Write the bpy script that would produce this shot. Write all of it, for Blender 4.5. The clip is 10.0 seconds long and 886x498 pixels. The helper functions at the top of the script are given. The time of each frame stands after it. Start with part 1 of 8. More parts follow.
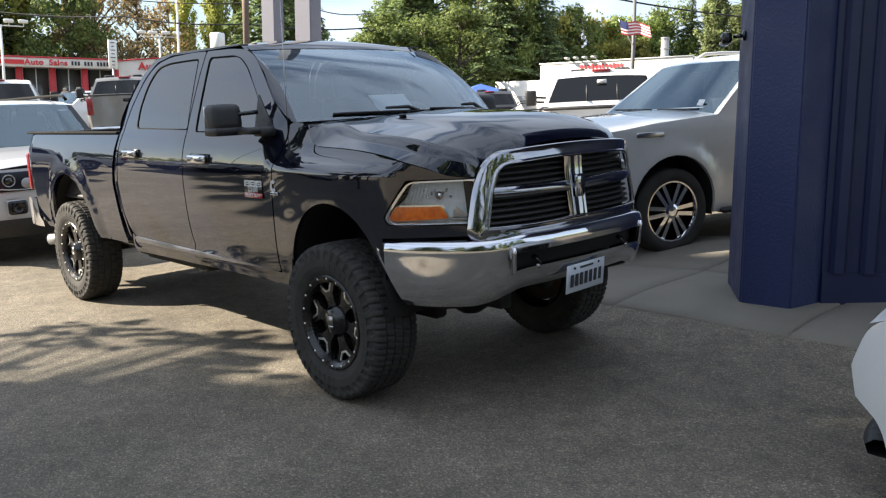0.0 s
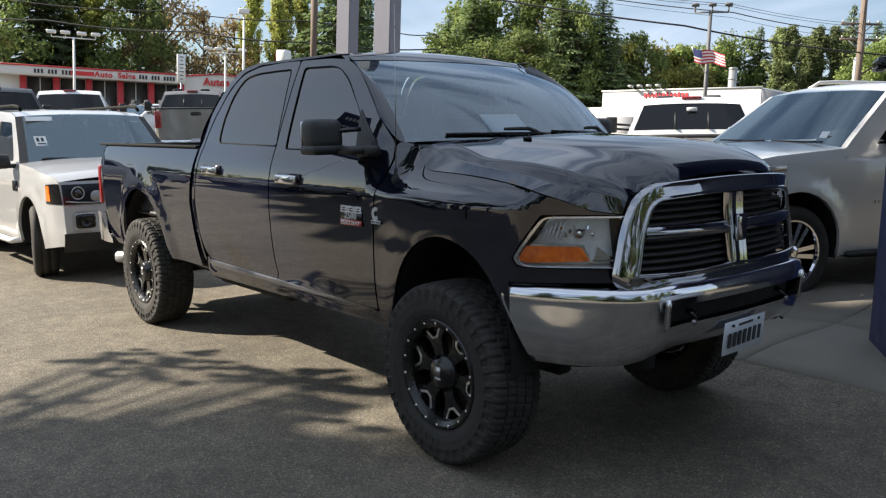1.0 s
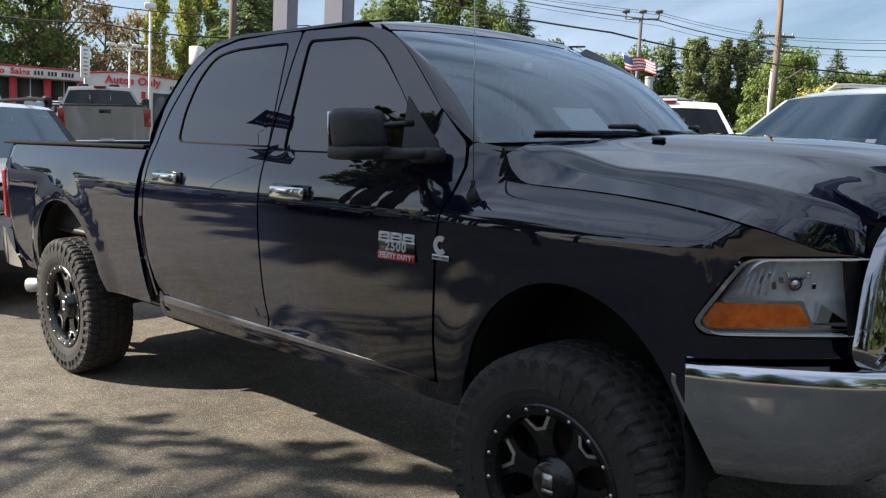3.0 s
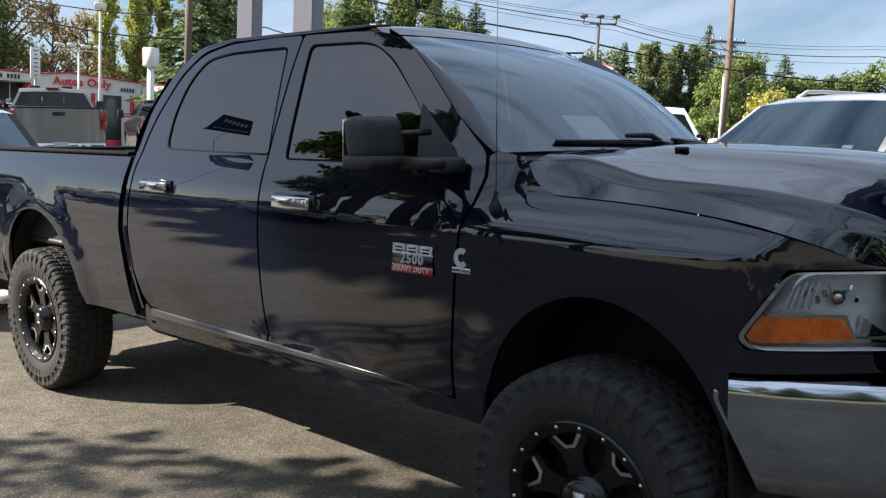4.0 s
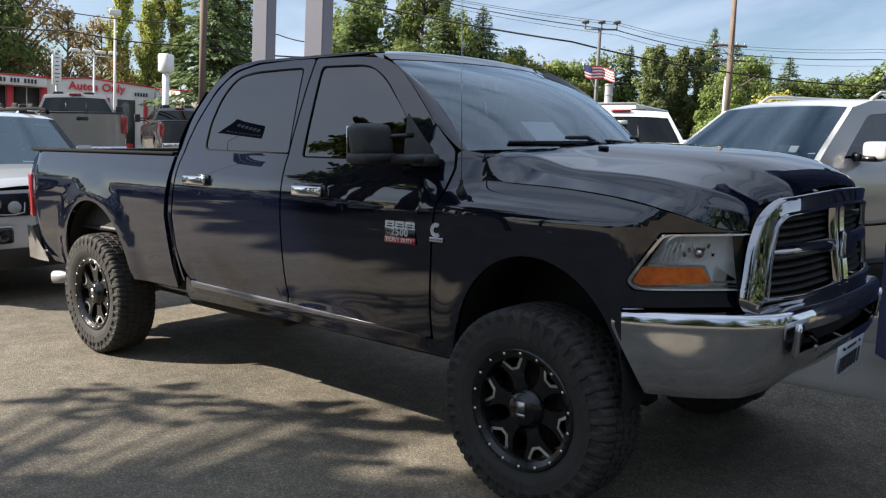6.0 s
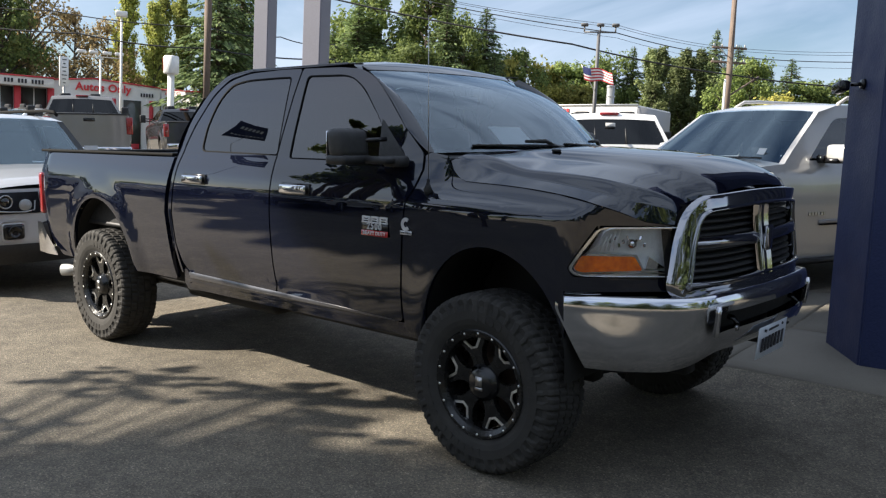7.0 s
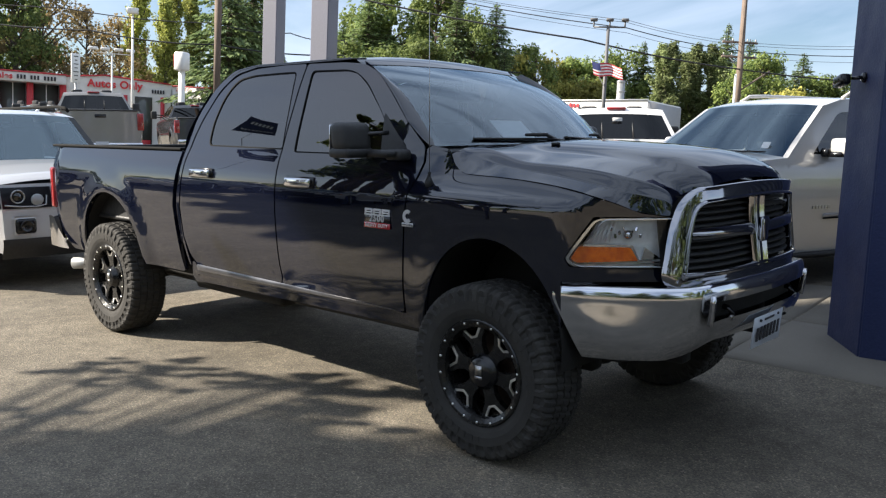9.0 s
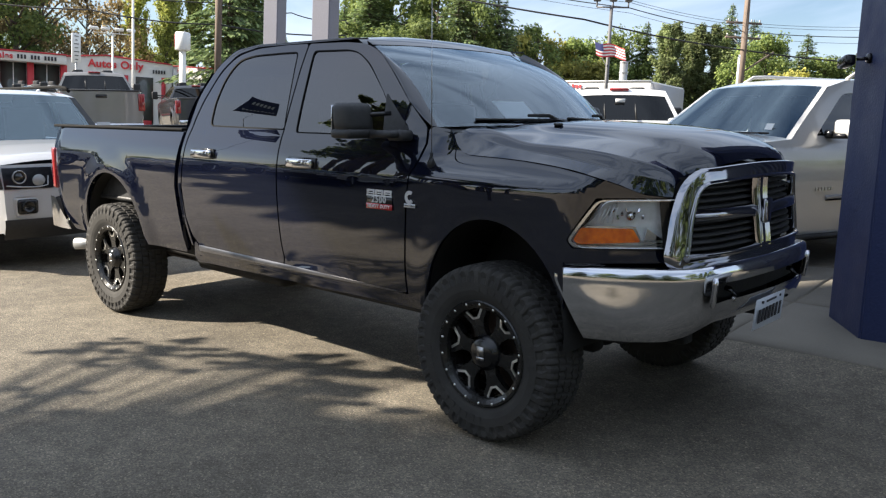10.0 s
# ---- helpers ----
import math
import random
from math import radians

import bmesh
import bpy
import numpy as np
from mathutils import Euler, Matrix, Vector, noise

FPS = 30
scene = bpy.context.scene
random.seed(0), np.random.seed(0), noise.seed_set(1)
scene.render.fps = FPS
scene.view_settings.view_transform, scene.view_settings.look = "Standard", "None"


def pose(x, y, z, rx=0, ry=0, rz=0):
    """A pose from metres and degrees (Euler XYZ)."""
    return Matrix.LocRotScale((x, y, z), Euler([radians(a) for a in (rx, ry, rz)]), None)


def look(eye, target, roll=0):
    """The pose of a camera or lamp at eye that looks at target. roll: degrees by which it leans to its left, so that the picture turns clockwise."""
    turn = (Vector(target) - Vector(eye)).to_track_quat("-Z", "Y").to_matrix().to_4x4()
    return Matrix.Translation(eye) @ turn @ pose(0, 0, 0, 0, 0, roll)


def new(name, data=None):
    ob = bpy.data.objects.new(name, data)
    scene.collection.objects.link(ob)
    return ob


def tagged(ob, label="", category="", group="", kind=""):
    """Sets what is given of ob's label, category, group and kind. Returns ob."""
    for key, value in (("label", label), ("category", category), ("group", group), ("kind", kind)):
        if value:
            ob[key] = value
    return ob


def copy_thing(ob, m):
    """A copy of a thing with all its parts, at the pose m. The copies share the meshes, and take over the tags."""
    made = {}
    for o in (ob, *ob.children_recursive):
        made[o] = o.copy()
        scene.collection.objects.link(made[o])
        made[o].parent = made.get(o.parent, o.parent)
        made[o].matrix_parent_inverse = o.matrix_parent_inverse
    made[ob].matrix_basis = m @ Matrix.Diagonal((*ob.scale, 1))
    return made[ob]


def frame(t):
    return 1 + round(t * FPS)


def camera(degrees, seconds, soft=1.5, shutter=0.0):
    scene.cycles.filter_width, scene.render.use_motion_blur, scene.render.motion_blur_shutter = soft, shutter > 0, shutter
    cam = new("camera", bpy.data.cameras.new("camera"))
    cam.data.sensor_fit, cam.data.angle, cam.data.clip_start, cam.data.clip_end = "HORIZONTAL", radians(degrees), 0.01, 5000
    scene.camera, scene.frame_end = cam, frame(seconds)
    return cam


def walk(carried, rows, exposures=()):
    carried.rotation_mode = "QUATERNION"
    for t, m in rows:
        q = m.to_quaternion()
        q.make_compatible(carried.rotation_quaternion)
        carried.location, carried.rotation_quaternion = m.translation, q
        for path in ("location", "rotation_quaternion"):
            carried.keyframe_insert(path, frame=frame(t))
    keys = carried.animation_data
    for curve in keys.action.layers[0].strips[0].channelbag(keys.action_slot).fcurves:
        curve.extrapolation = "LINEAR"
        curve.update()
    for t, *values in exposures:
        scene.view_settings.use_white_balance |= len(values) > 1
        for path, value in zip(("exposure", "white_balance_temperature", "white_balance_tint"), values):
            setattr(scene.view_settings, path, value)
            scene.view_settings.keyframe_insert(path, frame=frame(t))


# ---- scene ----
cam = camera(55.7, 10.0, soft=1.25)
PATH = [
    (0, (3.67, -3.594, 1.44), (2.226, -2.241, 1.152), 0.1),
    (0.5, (3.307, -3.524, 1.446), (1.795, -2.245, 1.166), 1.5),
    (1, (2.959, -3.445, 1.436), (1.432, -2.176, 1.2), 2.0),
    (1.5, (2.586, -3.297, 1.436), (1.052, -2.034, 1.204), 2.1),
    (2, (2.167, -3.246, 1.417), (0.632, -1.984, 1.192), 2.2),
    (2.5, (1.842, -3.183, 1.387), (0.361, -1.858, 1.165), 2.5),
    (3, (1.529, -3.106, 1.405), (0.148, -1.676, 1.19), 2.7),
    (4.5, (1.29, -3.276, 1.419), (-0.009, -1.769, 1.216), 2.7),
    (5, (1.503, -3.39, 1.393), (0.195, -1.89, 1.192), 2.6),
    (5.5, (1.75, -3.606, 1.394), (0.436, -2.111, 1.193), 2.6),
    (6.8, (2.386, -3.99, 1.39), (1.057, -2.508, 1.195), 2.6),
    (7, (2.44, -4.01, 1.402), (1.111, -2.528, 1.205), 2.7),
    (7.5, (2.502, -4.039, 1.396), (1.167, -2.562, 1.2), 2.6),
    (8, (2.518, -4.02, 1.388), (1.178, -2.548, 1.194), 2.5),
    (8.5, (2.526, -4.032, 1.389), (1.182, -2.565, 1.189), 2.6),
    (9, (2.529, -4.034, 1.39), (1.182, -2.569, 1.182), 2.6),
    (9.5, (2.522, -4.038, 1.392), (1.178, -2.576, 1.154), 2.6),
    (10, (2.525, -4.033, 1.388), (1.181, -2.574, 1.136), 2.7),
]
walk(cam, [(t, look(eye, target, roll)) for t, eye, target, roll in PATH],
     exposures=[(0, 1.94, 6800, 12), (0.6, 1.62, 6700, 12), (1.2, 1.38, 6560, 11), (2.5, 1.34, 6410, 12), (4.5, 1.38, 6380, 12), (7.0, 1.39, 6490, 12), (8.4, 1.53, 6480, 12), (8.8, 1.56, 6480, 12), (9.4, 1.58, 6520, 12), (10, 1.70, 6560, 12)])

# ---- world and light ----
SUN_DIR = Vector((0.66, 0.60, -0.56)).normalized()      # the way the sunlight travels
world = bpy.data.worlds.new("sky_world")
scene.world = world
world.use_nodes = True
wt = world.node_tree
wt.nodes.clear()
w_out = wt.nodes.new("ShaderNodeOutputWorld")
w_bg = wt.nodes.new("ShaderNodeBackground")
w_sky = wt.nodes.new("ShaderNodeTexSky")
w_sky.sky_type = "NISHITA"
w_sky.sun_disc = False
w_sky.sun_elevation = math.asin(-SUN_DIR.z)
w_sky.sun_rotation = math.atan2(-SUN_DIR.x, -SUN_DIR.y)
w_sky.dust_density = 0.3
w_sky.ozone_density = 1.5
# thin streaky clouds over the blue
w_co = wt.nodes.new("ShaderNodeTexCoord")
w_map = wt.nodes.new("ShaderNodeMapping")
w_map.inputs["Rotation"].default_value = (0.15, 0.2, 0.5)
w_map.inputs["Scale"].default_value = (1.0, 1.9, 4.2)
w_ns = wt.nodes.new("ShaderNodeTexNoise")
w_ns.inputs["Scale"].default_value = 1.35
w_ns.inputs["Detail"].default_value = 7.0
w_ns.inputs["Roughness"].default_value = 0.55
w_ns.inputs["Distortion"].default_value = 0.6
w_rp = wt.nodes.new("ShaderNodeValToRGB")
w_rp.color_ramp.elements[0].position = 0.39
w_rp.color_ramp.elements[1].position = 0.64
w_mx = wt.nodes.new("ShaderNodeMix")
w_mx.data_type = "RGBA"
w_mx.inputs["B"].default_value = (5.7, 6.8, 8.5, 1)
wt.links.new(w_co.outputs["Generated"], w_map.inputs["Vector"])
wt.links.new(w_map.outputs["Vector"], w_ns.inputs["Vector"])
w_sep = wt.nodes.new("ShaderNodeSeparateXYZ")
w_add = wt.nodes.new("ShaderNodeMath")
w_add.operation = "MULTIPLY_ADD"
w_add.inputs[1].default_value = 0.13
wt.links.new(w_co.outputs["Generated"], w_sep.inputs["Vector"])
wt.links.new(w_sep.outputs["Z"], w_add.inputs[0])
wt.links.new(w_ns.outputs["Fac"], w_add.inputs[2])
wt.links.new(w_add.outputs["Value"], w_rp.inputs["Fac"])
wt.links.new(w_rp.outputs["Color"], w_mx.inputs["Factor"])
wt.links.new(w_sky.outputs["Color"], w_mx.inputs["A"])
wt.links.new(w_mx.outputs["Result"], w_bg.inputs["Color"])
w_bg.inputs["Strength"].default_value = 0.050
wt.links.new(w_bg.outputs["Background"], w_out.inputs["Surface"])
sun = new("sun", bpy.data.lights.new("sun", "SUN"))
sun.data.energy, sun.data.angle, sun.data.color = 5.0, radians(0.53), (1.0, 0.925, 0.79)
sun.matrix_world = look((0, 0, 30), Vector((0, 0, 30)) + SUN_DIR)

# ---- small helpers ----
SLOPE = math.tan(radians(3.0))
LOT = pose(0, 0, 0, 3.0, -0.4, 0)


def smooth(a, b, v):
    t = min(1.0, max(0.0, (v - a) / (b - a)))
    return t * t * (3 - 2 * t)


def swell(x, y):
    """How far the ground lies above the lot's sloping plane."""
    near_column = 0.10 * smooth(0.7, 2.0, y) * smooth(-1.6, 0.2, x)
    far_lot = 0.60 * smooth(-9.0, -16.0, x) * (1 - smooth(11.5, 16.0, y) * (1 - smooth(-24.0, -34.0, x)))
    car_row = 0.08 * smooth(2.6, 3.7, y) * smooth(-10.0, -6.0, x)
    return near_column + car_row + far_lot + 0.007 * min(4.0, max(-9.0, x))


def ground_z(x, y):
    """Height of the ground in the world."""
    s = 1 if y > 0 else -1
    d = abs(y)
    if d > 9:
        d = 9 + 8 * (1 - math.exp(-(d - 9) / 8))
    return SLOPE * s * d + swell(x, y)


def lot(x, y, turn=0.0):
    """A pose on the sloping lot: x, y on the ground, turned by so many degrees about its upright."""
    return Matrix.Translation((x, y, ground_z(x, y))) @ LOT @ pose(0, 0, 0, 0, 0, turn)


def upright(x, y, turn=0.0, sink=0.0):
    return Matrix.Translation((x, y, ground_z(x, y) - sink)) @ pose(0, 0, 0, 0, 0, turn)


def thing(name, label, category, m, group="", kind=""):
    ob = tagged(new(name), label, category, group, kind)
    ob.empty_display_size = 0.2
    ob.matrix_world = m
    return ob


def part(name, bm, material, parent=None, label="", soft=True, m=None, normals=None):
    me = bpy.data.meshes.new(name)
    bm.normal_update()
    bm.to_mesh(me)
    bm.free()
    return part_of(name, me, material, parent, label, soft, m, normals)


def part_of(name, me, material, parent=None, label="", soft=True, m=None, normals=None):
    if material is not None and not len(me.materials):
        for mt in (material if isinstance(material, (list, tuple)) else [material]):
            me.materials.append(mt)
    if soft:
        me.polygons.foreach_set("use_smooth", [True] * len(me.polygons))
    if normals is not None:
        me.normals_split_custom_set_from_vertices(normals)
    ob = new(name, me)
    if parent is not None:
        ob.parent = parent
    if m is not None:
        ob.matrix_local = m
    if label:
        ob["label"] = label
    return ob


def add_box(bm, cx, cy, cz, sx, sy, sz, bevel=0.0, m=None, segs=1):
    r = bmesh.ops.create_cube(bm, size=1.0)
    vs = r["verts"]
    mt = Matrix.Translation((cx, cy, cz)) @ Matrix.Diagonal((sx, sy, sz, 1))
    if bevel:
        es = list({e for v in vs for e in v.link_edges})
        bmesh.ops.transform(bm, matrix=mt, verts=vs)
        r = bmesh.ops.bevel(bm, geom=es, offset=bevel, segments=segs, affect="EDGES", profile=0.6)
        vs = list({v for f in r["faces"] for v in f.verts} | {v for v in vs if v.is_valid})
    else:
        bmesh.ops.transform(bm, matrix=mt, verts=vs)
    if m is not None:
        bmesh.ops.transform(bm, matrix=m, verts=vs)
    return vs


def box_bm(*a, **k):
    bm = bmesh.new()
    add_box(bm, *a, **k)
    return bm


def add_tube(bm, a, b, r0, r1=None, n=10, caps=True):
    """A straight tapered tube from a to b."""
    a, b = Vector(a), Vector(b)
    r1 = r0 if r1 is None else r1
    q = (b - a).to_track_quat("Z", "Y").to_matrix()
    rings = []
    for p, r in ((a, r0), (b, r1)):
        rings.append([bm.verts.new(p + q @ Vector((r * math.cos(t), r * math.sin(t), 0)))
                      for t in (2 * math.pi * i / n for i in range(n))])
    for i in range(n):
        j = (i + 1) % n
        bm.faces.new((rings[0][i], rings[0][j], rings[1][j], rings[1][i]))
    if caps:
        bm.faces.new(rings[0][::-1])
        bm.faces.new(rings[1])


def add_path(bm, pts, radii, n=8):
    """A bent tube through points, with a radius at each."""
    pts = [Vector(p) for p in pts]
    rings = []
    for i, p in enumerate(pts):
        d = (pts[min(i + 1, len(pts) - 1)] - pts[max(i - 1, 0)]).normalized()
        q = d.to_track_quat("Z", "Y").to_matrix()
        r = radii[i] if isinstance(radii, (list, tuple)) else radii
        rings.append([bm.verts.new(p + q @ Vector((r * math.cos(t), r * math.sin(t), 0)))
                      for t in (2 * math.pi * k / n for k in range(n))])
    for u, v in zip(rings, rings[1:]):
        for i in range(n):
            j = (i + 1) % n
            bm.faces.new((u[i], u[j], v[j], v[i]))
    bm.faces.new(rings[0][::-1])
    bm.faces.new(rings[-1])


def add_lathe(bm, profile, n=48, closed=False, m=None):
    """Turns a profile of (radius, height) about the z axis."""
    rings = []
    for r, h in profile:
        rings.append([bm.verts.new((r * math.cos(2 * math.pi * i / n), r * math.sin(2 * math.pi * i / n), h)) for i in range(n)])
    pairs = list(zip(rings, rings[1:])) + ([(rings[-1], rings[0])] if closed else [])
    for u, v in pairs:
        for i in range(n):
            j = (i + 1) % n
            bm.faces.new((u[i], u[j], v[j], v[i]))
    if m is not None:
        bmesh.ops.transform(bm, matrix=m, verts=[v for r in rings for v in r])


def grid_bm(fn, us, vs, bm=None):
    """A sheet of quads through fn(u, v)."""
    bm = bm or bmesh.new()
    g = [[bm.verts.new(fn(u, v)) for v in vs] for u in us]
    for i in range(len(us) - 1):
        for j in range(len(vs) - 1):
            q = [g[i][j], g[i + 1][j], g[i + 1][j + 1], g[i][j + 1]]
            bm.faces.new(q)
    return bm


def outward(bm, centre):
    """Turns every face away from a point inside."""
    c = Vector(centre)
    bm.normal_update()
    bmesh.ops.reverse_faces(bm, faces=[f for f in bm.faces if f.normal.dot(f.calc_center_median() - c) < 0])
    return bm


def span(a, b, n):
    return [a + (b - a) * i / n for i in range(n + 1)]


def curve_of(pts):
    """A smooth monotone curve through (key, value) points."""
    xs = np.array([p[0] for p in pts], float)
    ys = np.array([p[1] for p in pts], float)
    h = np.diff(xs)
    d = np.diff(ys) / h
    m = np.zeros(len(xs))
    m[0], m[-1] = d[0], d[-1]
    for i in range(1, len(xs) - 1):
        if d[i - 1] * d[i] > 0:
            w1, w2 = 2 * h[i] + h[i - 1], h[i] + 2 * h[i - 1]
            m[i] = (w1 + w2) / (w1 / d[i - 1] + w2 / d[i])

    def at(v):
        v = min(max(v, xs[0]), xs[-1])
        i = int(min(max(np.searchsorted(xs, v) - 1, 0), len(xs) - 2))
        t = (v - xs[i]) / h[i]
        return float((2 * t**3 - 3 * t**2 + 1) * ys[i] + (t**3 - 2 * t**2 + t) * h[i] * m[i]
                     + (-2 * t**3 + 3 * t**2) * ys[i + 1] + (t**3 - t**2) * h[i] * m[i + 1])
    return at


def rounded(pts, r=0.03, n=4):
    """Rounds the corners of an outline; a point may carry its own radius as a third number."""
    out = []
    k = len(pts)
    for i in range(k):
        p0, p1, p2 = (Vector(pts[(i + d) % k][:2]) for d in (-1, 0, 1))
        rr = pts[i][2] if len(pts[i]) > 2 else r
        a, b = p0 - p1, p2 - p1
        rr = min(rr, a.length * 0.45, b.length * 0.45)
        if rr < 1e-4:
            out.append((p1.x, p1.y))
            continue
        s, e = p1 + a.normalized() * rr, p1 + b.normalized() * rr
        for q in range(n + 1):
            t = q / n
            v = s * (1 - t) ** 2 + p1 * 2 * t * (1 - t) + e * t * t
            out.append((v.x, v.y))
    return out


def arc(cx, cz, rx, rz, a0, a1, n=14):
    return [(cx + rx * math.cos(radians(a)), cz + rz * math.sin(radians(a)), 0.0) for a in span(a0, a1, n)]


def panel(name, outline, surf, material, parent, holes=(), cell=0.06, depth=0.02, lift=0.0, label="", side=-1, flip=False):
    """A sheet-metal panel: an outline in (x, z), cut into cells, laid on the surface |y| = surf(x, z), with its edges turned in by depth."""
    bm = bmesh.new()
    edges = []
    for loop in (outline, *holes):
        vs = [bm.verts.new((p[0], 0, p[1])) for p in loop]
        edges += [bm.edges.new((vs[i], vs[(i + 1) % len(vs)])) for i in range(len(vs))]
    bmesh.ops.triangle_fill(bm, use_beauty=True, use_dissolve=False, edges=edges, normal=(0, -1, 0))
    xs = [v.co.x for v in bm.verts]
    zs = [v.co.z for v in bm.verts]
    for lo, hi, no in ((min(xs), max(xs), (1, 0, 0)), (min(zs), max(zs), (0, 0, 1))):
        k = int((hi - lo) / cell)
        for i in range(1, k + 1):
            c = lo + (hi - lo) * i / (k + 1)
            bmesh.ops.bisect_plane(bm, geom=bm.verts[:] + bm.edges[:] + bm.faces[:], dist=1e-5,
                                   plane_co=(c, 0, c), plane_no=no)
    rim = [e for e in bm.edges if len(e.link_faces) == 1]
    e = 0.004

    def normal_at(x, z):
        gx = (surf(x + e, z) - surf(x - e, z)) / (2 * e)
        gz = (surf(x, z + e) - surf(x, z - e)) / (2 * e)
        v = Vector((-gx, 1, -gz)).normalized()
        return Vector((v.x, side * v.y, v.z))
    norms = {}
    for v in bm.verts:
        x, z = v.co.x, v.co.z
        nv = normal_at(x, z)
        v.co = Vector((x, side * surf(x, z), z)) + nv * lift
        norms[v] = nv
    for f in bm.faces:
        f.normal_update()
        if f.normal.dot(norms[f.verts[0]]) < 0:
            f.normal_flip()
    if depth:
        dup = {}
        for ed in rim:
            for v in ed.verts:
                if v not in dup:
                    a = bm.verts.new(v.co)
                    b = bm.verts.new(v.co - norms[v] * depth)
                    dup[v] = (a, b)
        centre = {}
        for ed in rim:
            f = ed.link_faces[0]
            v0, v1 = ed.verts
            a0, b0 = dup[v0]
            a1, b1 = dup[v1]
            q = bm.faces.new((a0, a1, b1, b0))
            q.normal_update()
            out = (v0.co + v1.co) / 2 - f.calc_center_median()
            if q.normal.dot(out) < 0:
                q.normal_flip()
            for v in (a0, b0, a1, b1):
                centre.setdefault(v, []).append(q)
        for v, fs in centre.items():
            nn = Vector((0, 0, 0))
            for f in fs:
                f.normal_update()
                nn += f.normal
            norms[v] = nn.normalized()
    bm.verts.index_update()
    order = [norms[v] for v in bm.verts]
    return part(name, bm, material, parent, label, normals=order)


# ---- materials ----
def material(name, base, rough=0.5, metal=0.0, coat=0.0, coat_rough=0.03, spec=0.5, vary=0.0, scale=6.0, fine=0.0, fine_scale=120.0,
             bump=0.0, bump_scale=60.0, tint=None, rough_vary=0.0, by_object=0.0, by_island=0.0, sheen=0.0):
    """A surface with variation at two scales, fine relief and uneven gloss."""
    m = bpy.data.materials.new(name)
    m.use_nodes = True
    t = m.node_tree
    b = t.nodes["Principled BSDF"]
    b.inputs["Roughness"].default_value = rough
    b.inputs["Metallic"].default_value = metal
    b.inputs["Coat Weight"].default_value = coat
    b.inputs["Coat Roughness"].default_value = coat_rough
    b.inputs["Specular IOR Level"].default_value = spec
    b.inputs["Base Color"].default_value = (*base, 1)
    co = t.nodes.new("ShaderNodeTexCoord")
    colour = None

    def mix(a_socket, a_value, value, fac_socket):
        n = t.nodes.new("ShaderNodeMix")
        n.data_type = "RGBA"
        if a_socket is None:
            n.inputs["A"].default_value = (*a_value, 1)
        else:
            t.links.new(a_socket, n.inputs["A"])
        n.inputs["B"].default_value = (*value, 1)
        t.links.new(fac_socket, n.inputs["Factor"])
        return n.outputs["Result"]

    def noise_node(sc, detail=4.0):
        n = t.nodes.new("ShaderNodeTexNoise")
        n.inputs["Scale"].default_value = sc
        n.inputs["Detail"].default_value = detail
        t.links.new(co.outputs["Object"], n.inputs["Vector"])
        return n.outputs["Fac"]

    def ramp(sock, lo, hi, top):
        n = t.nodes.new("ShaderNodeMapRange")
        n.inputs["From Min"].default_value, n.inputs["From Max"].default_value = lo, hi
        n.inputs["To Max"].default_value = top
        t.links.new(sock, n.inputs["Value"])
        return n.outputs["Result"]
    if vary:
        to = tint or tuple(c * 0.45 for c in base)
        colour = mix(colour, base, to, ramp(noise_node(scale), 0.35, 0.72, vary))
    if fine:
        to = tuple(min(1, c * 1.6 + 0.02) for c in base)
        colour = mix(colour, base, to, ramp(noise_node(fine_scale, 3.0), 0.45, 0.75, fine))
    if by_object or by_island:
        src = t.nodes.new("ShaderNodeObjectInfo" if by_object else "ShaderNodeNewGeometry")
        sock = src.outputs["Random" if by_object else "Random Per Island"]
        h = t.nodes.new("ShaderNodeHueSaturation")
        k = by_object or by_island
        mr = t.nodes.new("ShaderNodeMapRange")
        mr.inputs["To Min"].default_value, mr.inputs["To Max"].default_value = 1 - k, 1 + k
        t.links.new(sock, mr.inputs["Value"])
        t.links.new(mr.outputs["Result"], h.inputs["Value"])
        if colour is None:
            h.inputs["Color"].default_value = (*base, 1)
        else:
            t.links.new(colour, h.inputs["Color"])
        colour = h.outputs["Color"]
    if colour is not None:
        t.links.new(colour, b.inputs["Base Color"])
    if rough_vary:
        n = t.nodes.new("ShaderNodeMapRange")
        n.inputs["From Min"].default_value, n.inputs["From Max"].default_value = 0.3, 0.75
        n.inputs["To Min"].default_value, n.inputs["To Max"].default_value = max(0, rough - rough_vary), min(1, rough + rough_vary)
        t.links.new(noise_node(scale * 1.7), n.inputs["Value"])
        t.links.new(n.outputs["Result"], b.inputs["Roughness"])
    if bump:
        n = t.nodes.new("ShaderNodeBump")
        n.inputs["Strength"].default_value = bump
        n.inputs["Distance"].default_value = 0.01
        t.links.new(noise_node(bump_scale, 5.0), n.inputs["Height"])
        t.links.new(n.outputs["Normal"], b.inputs["Normal"])
    return m


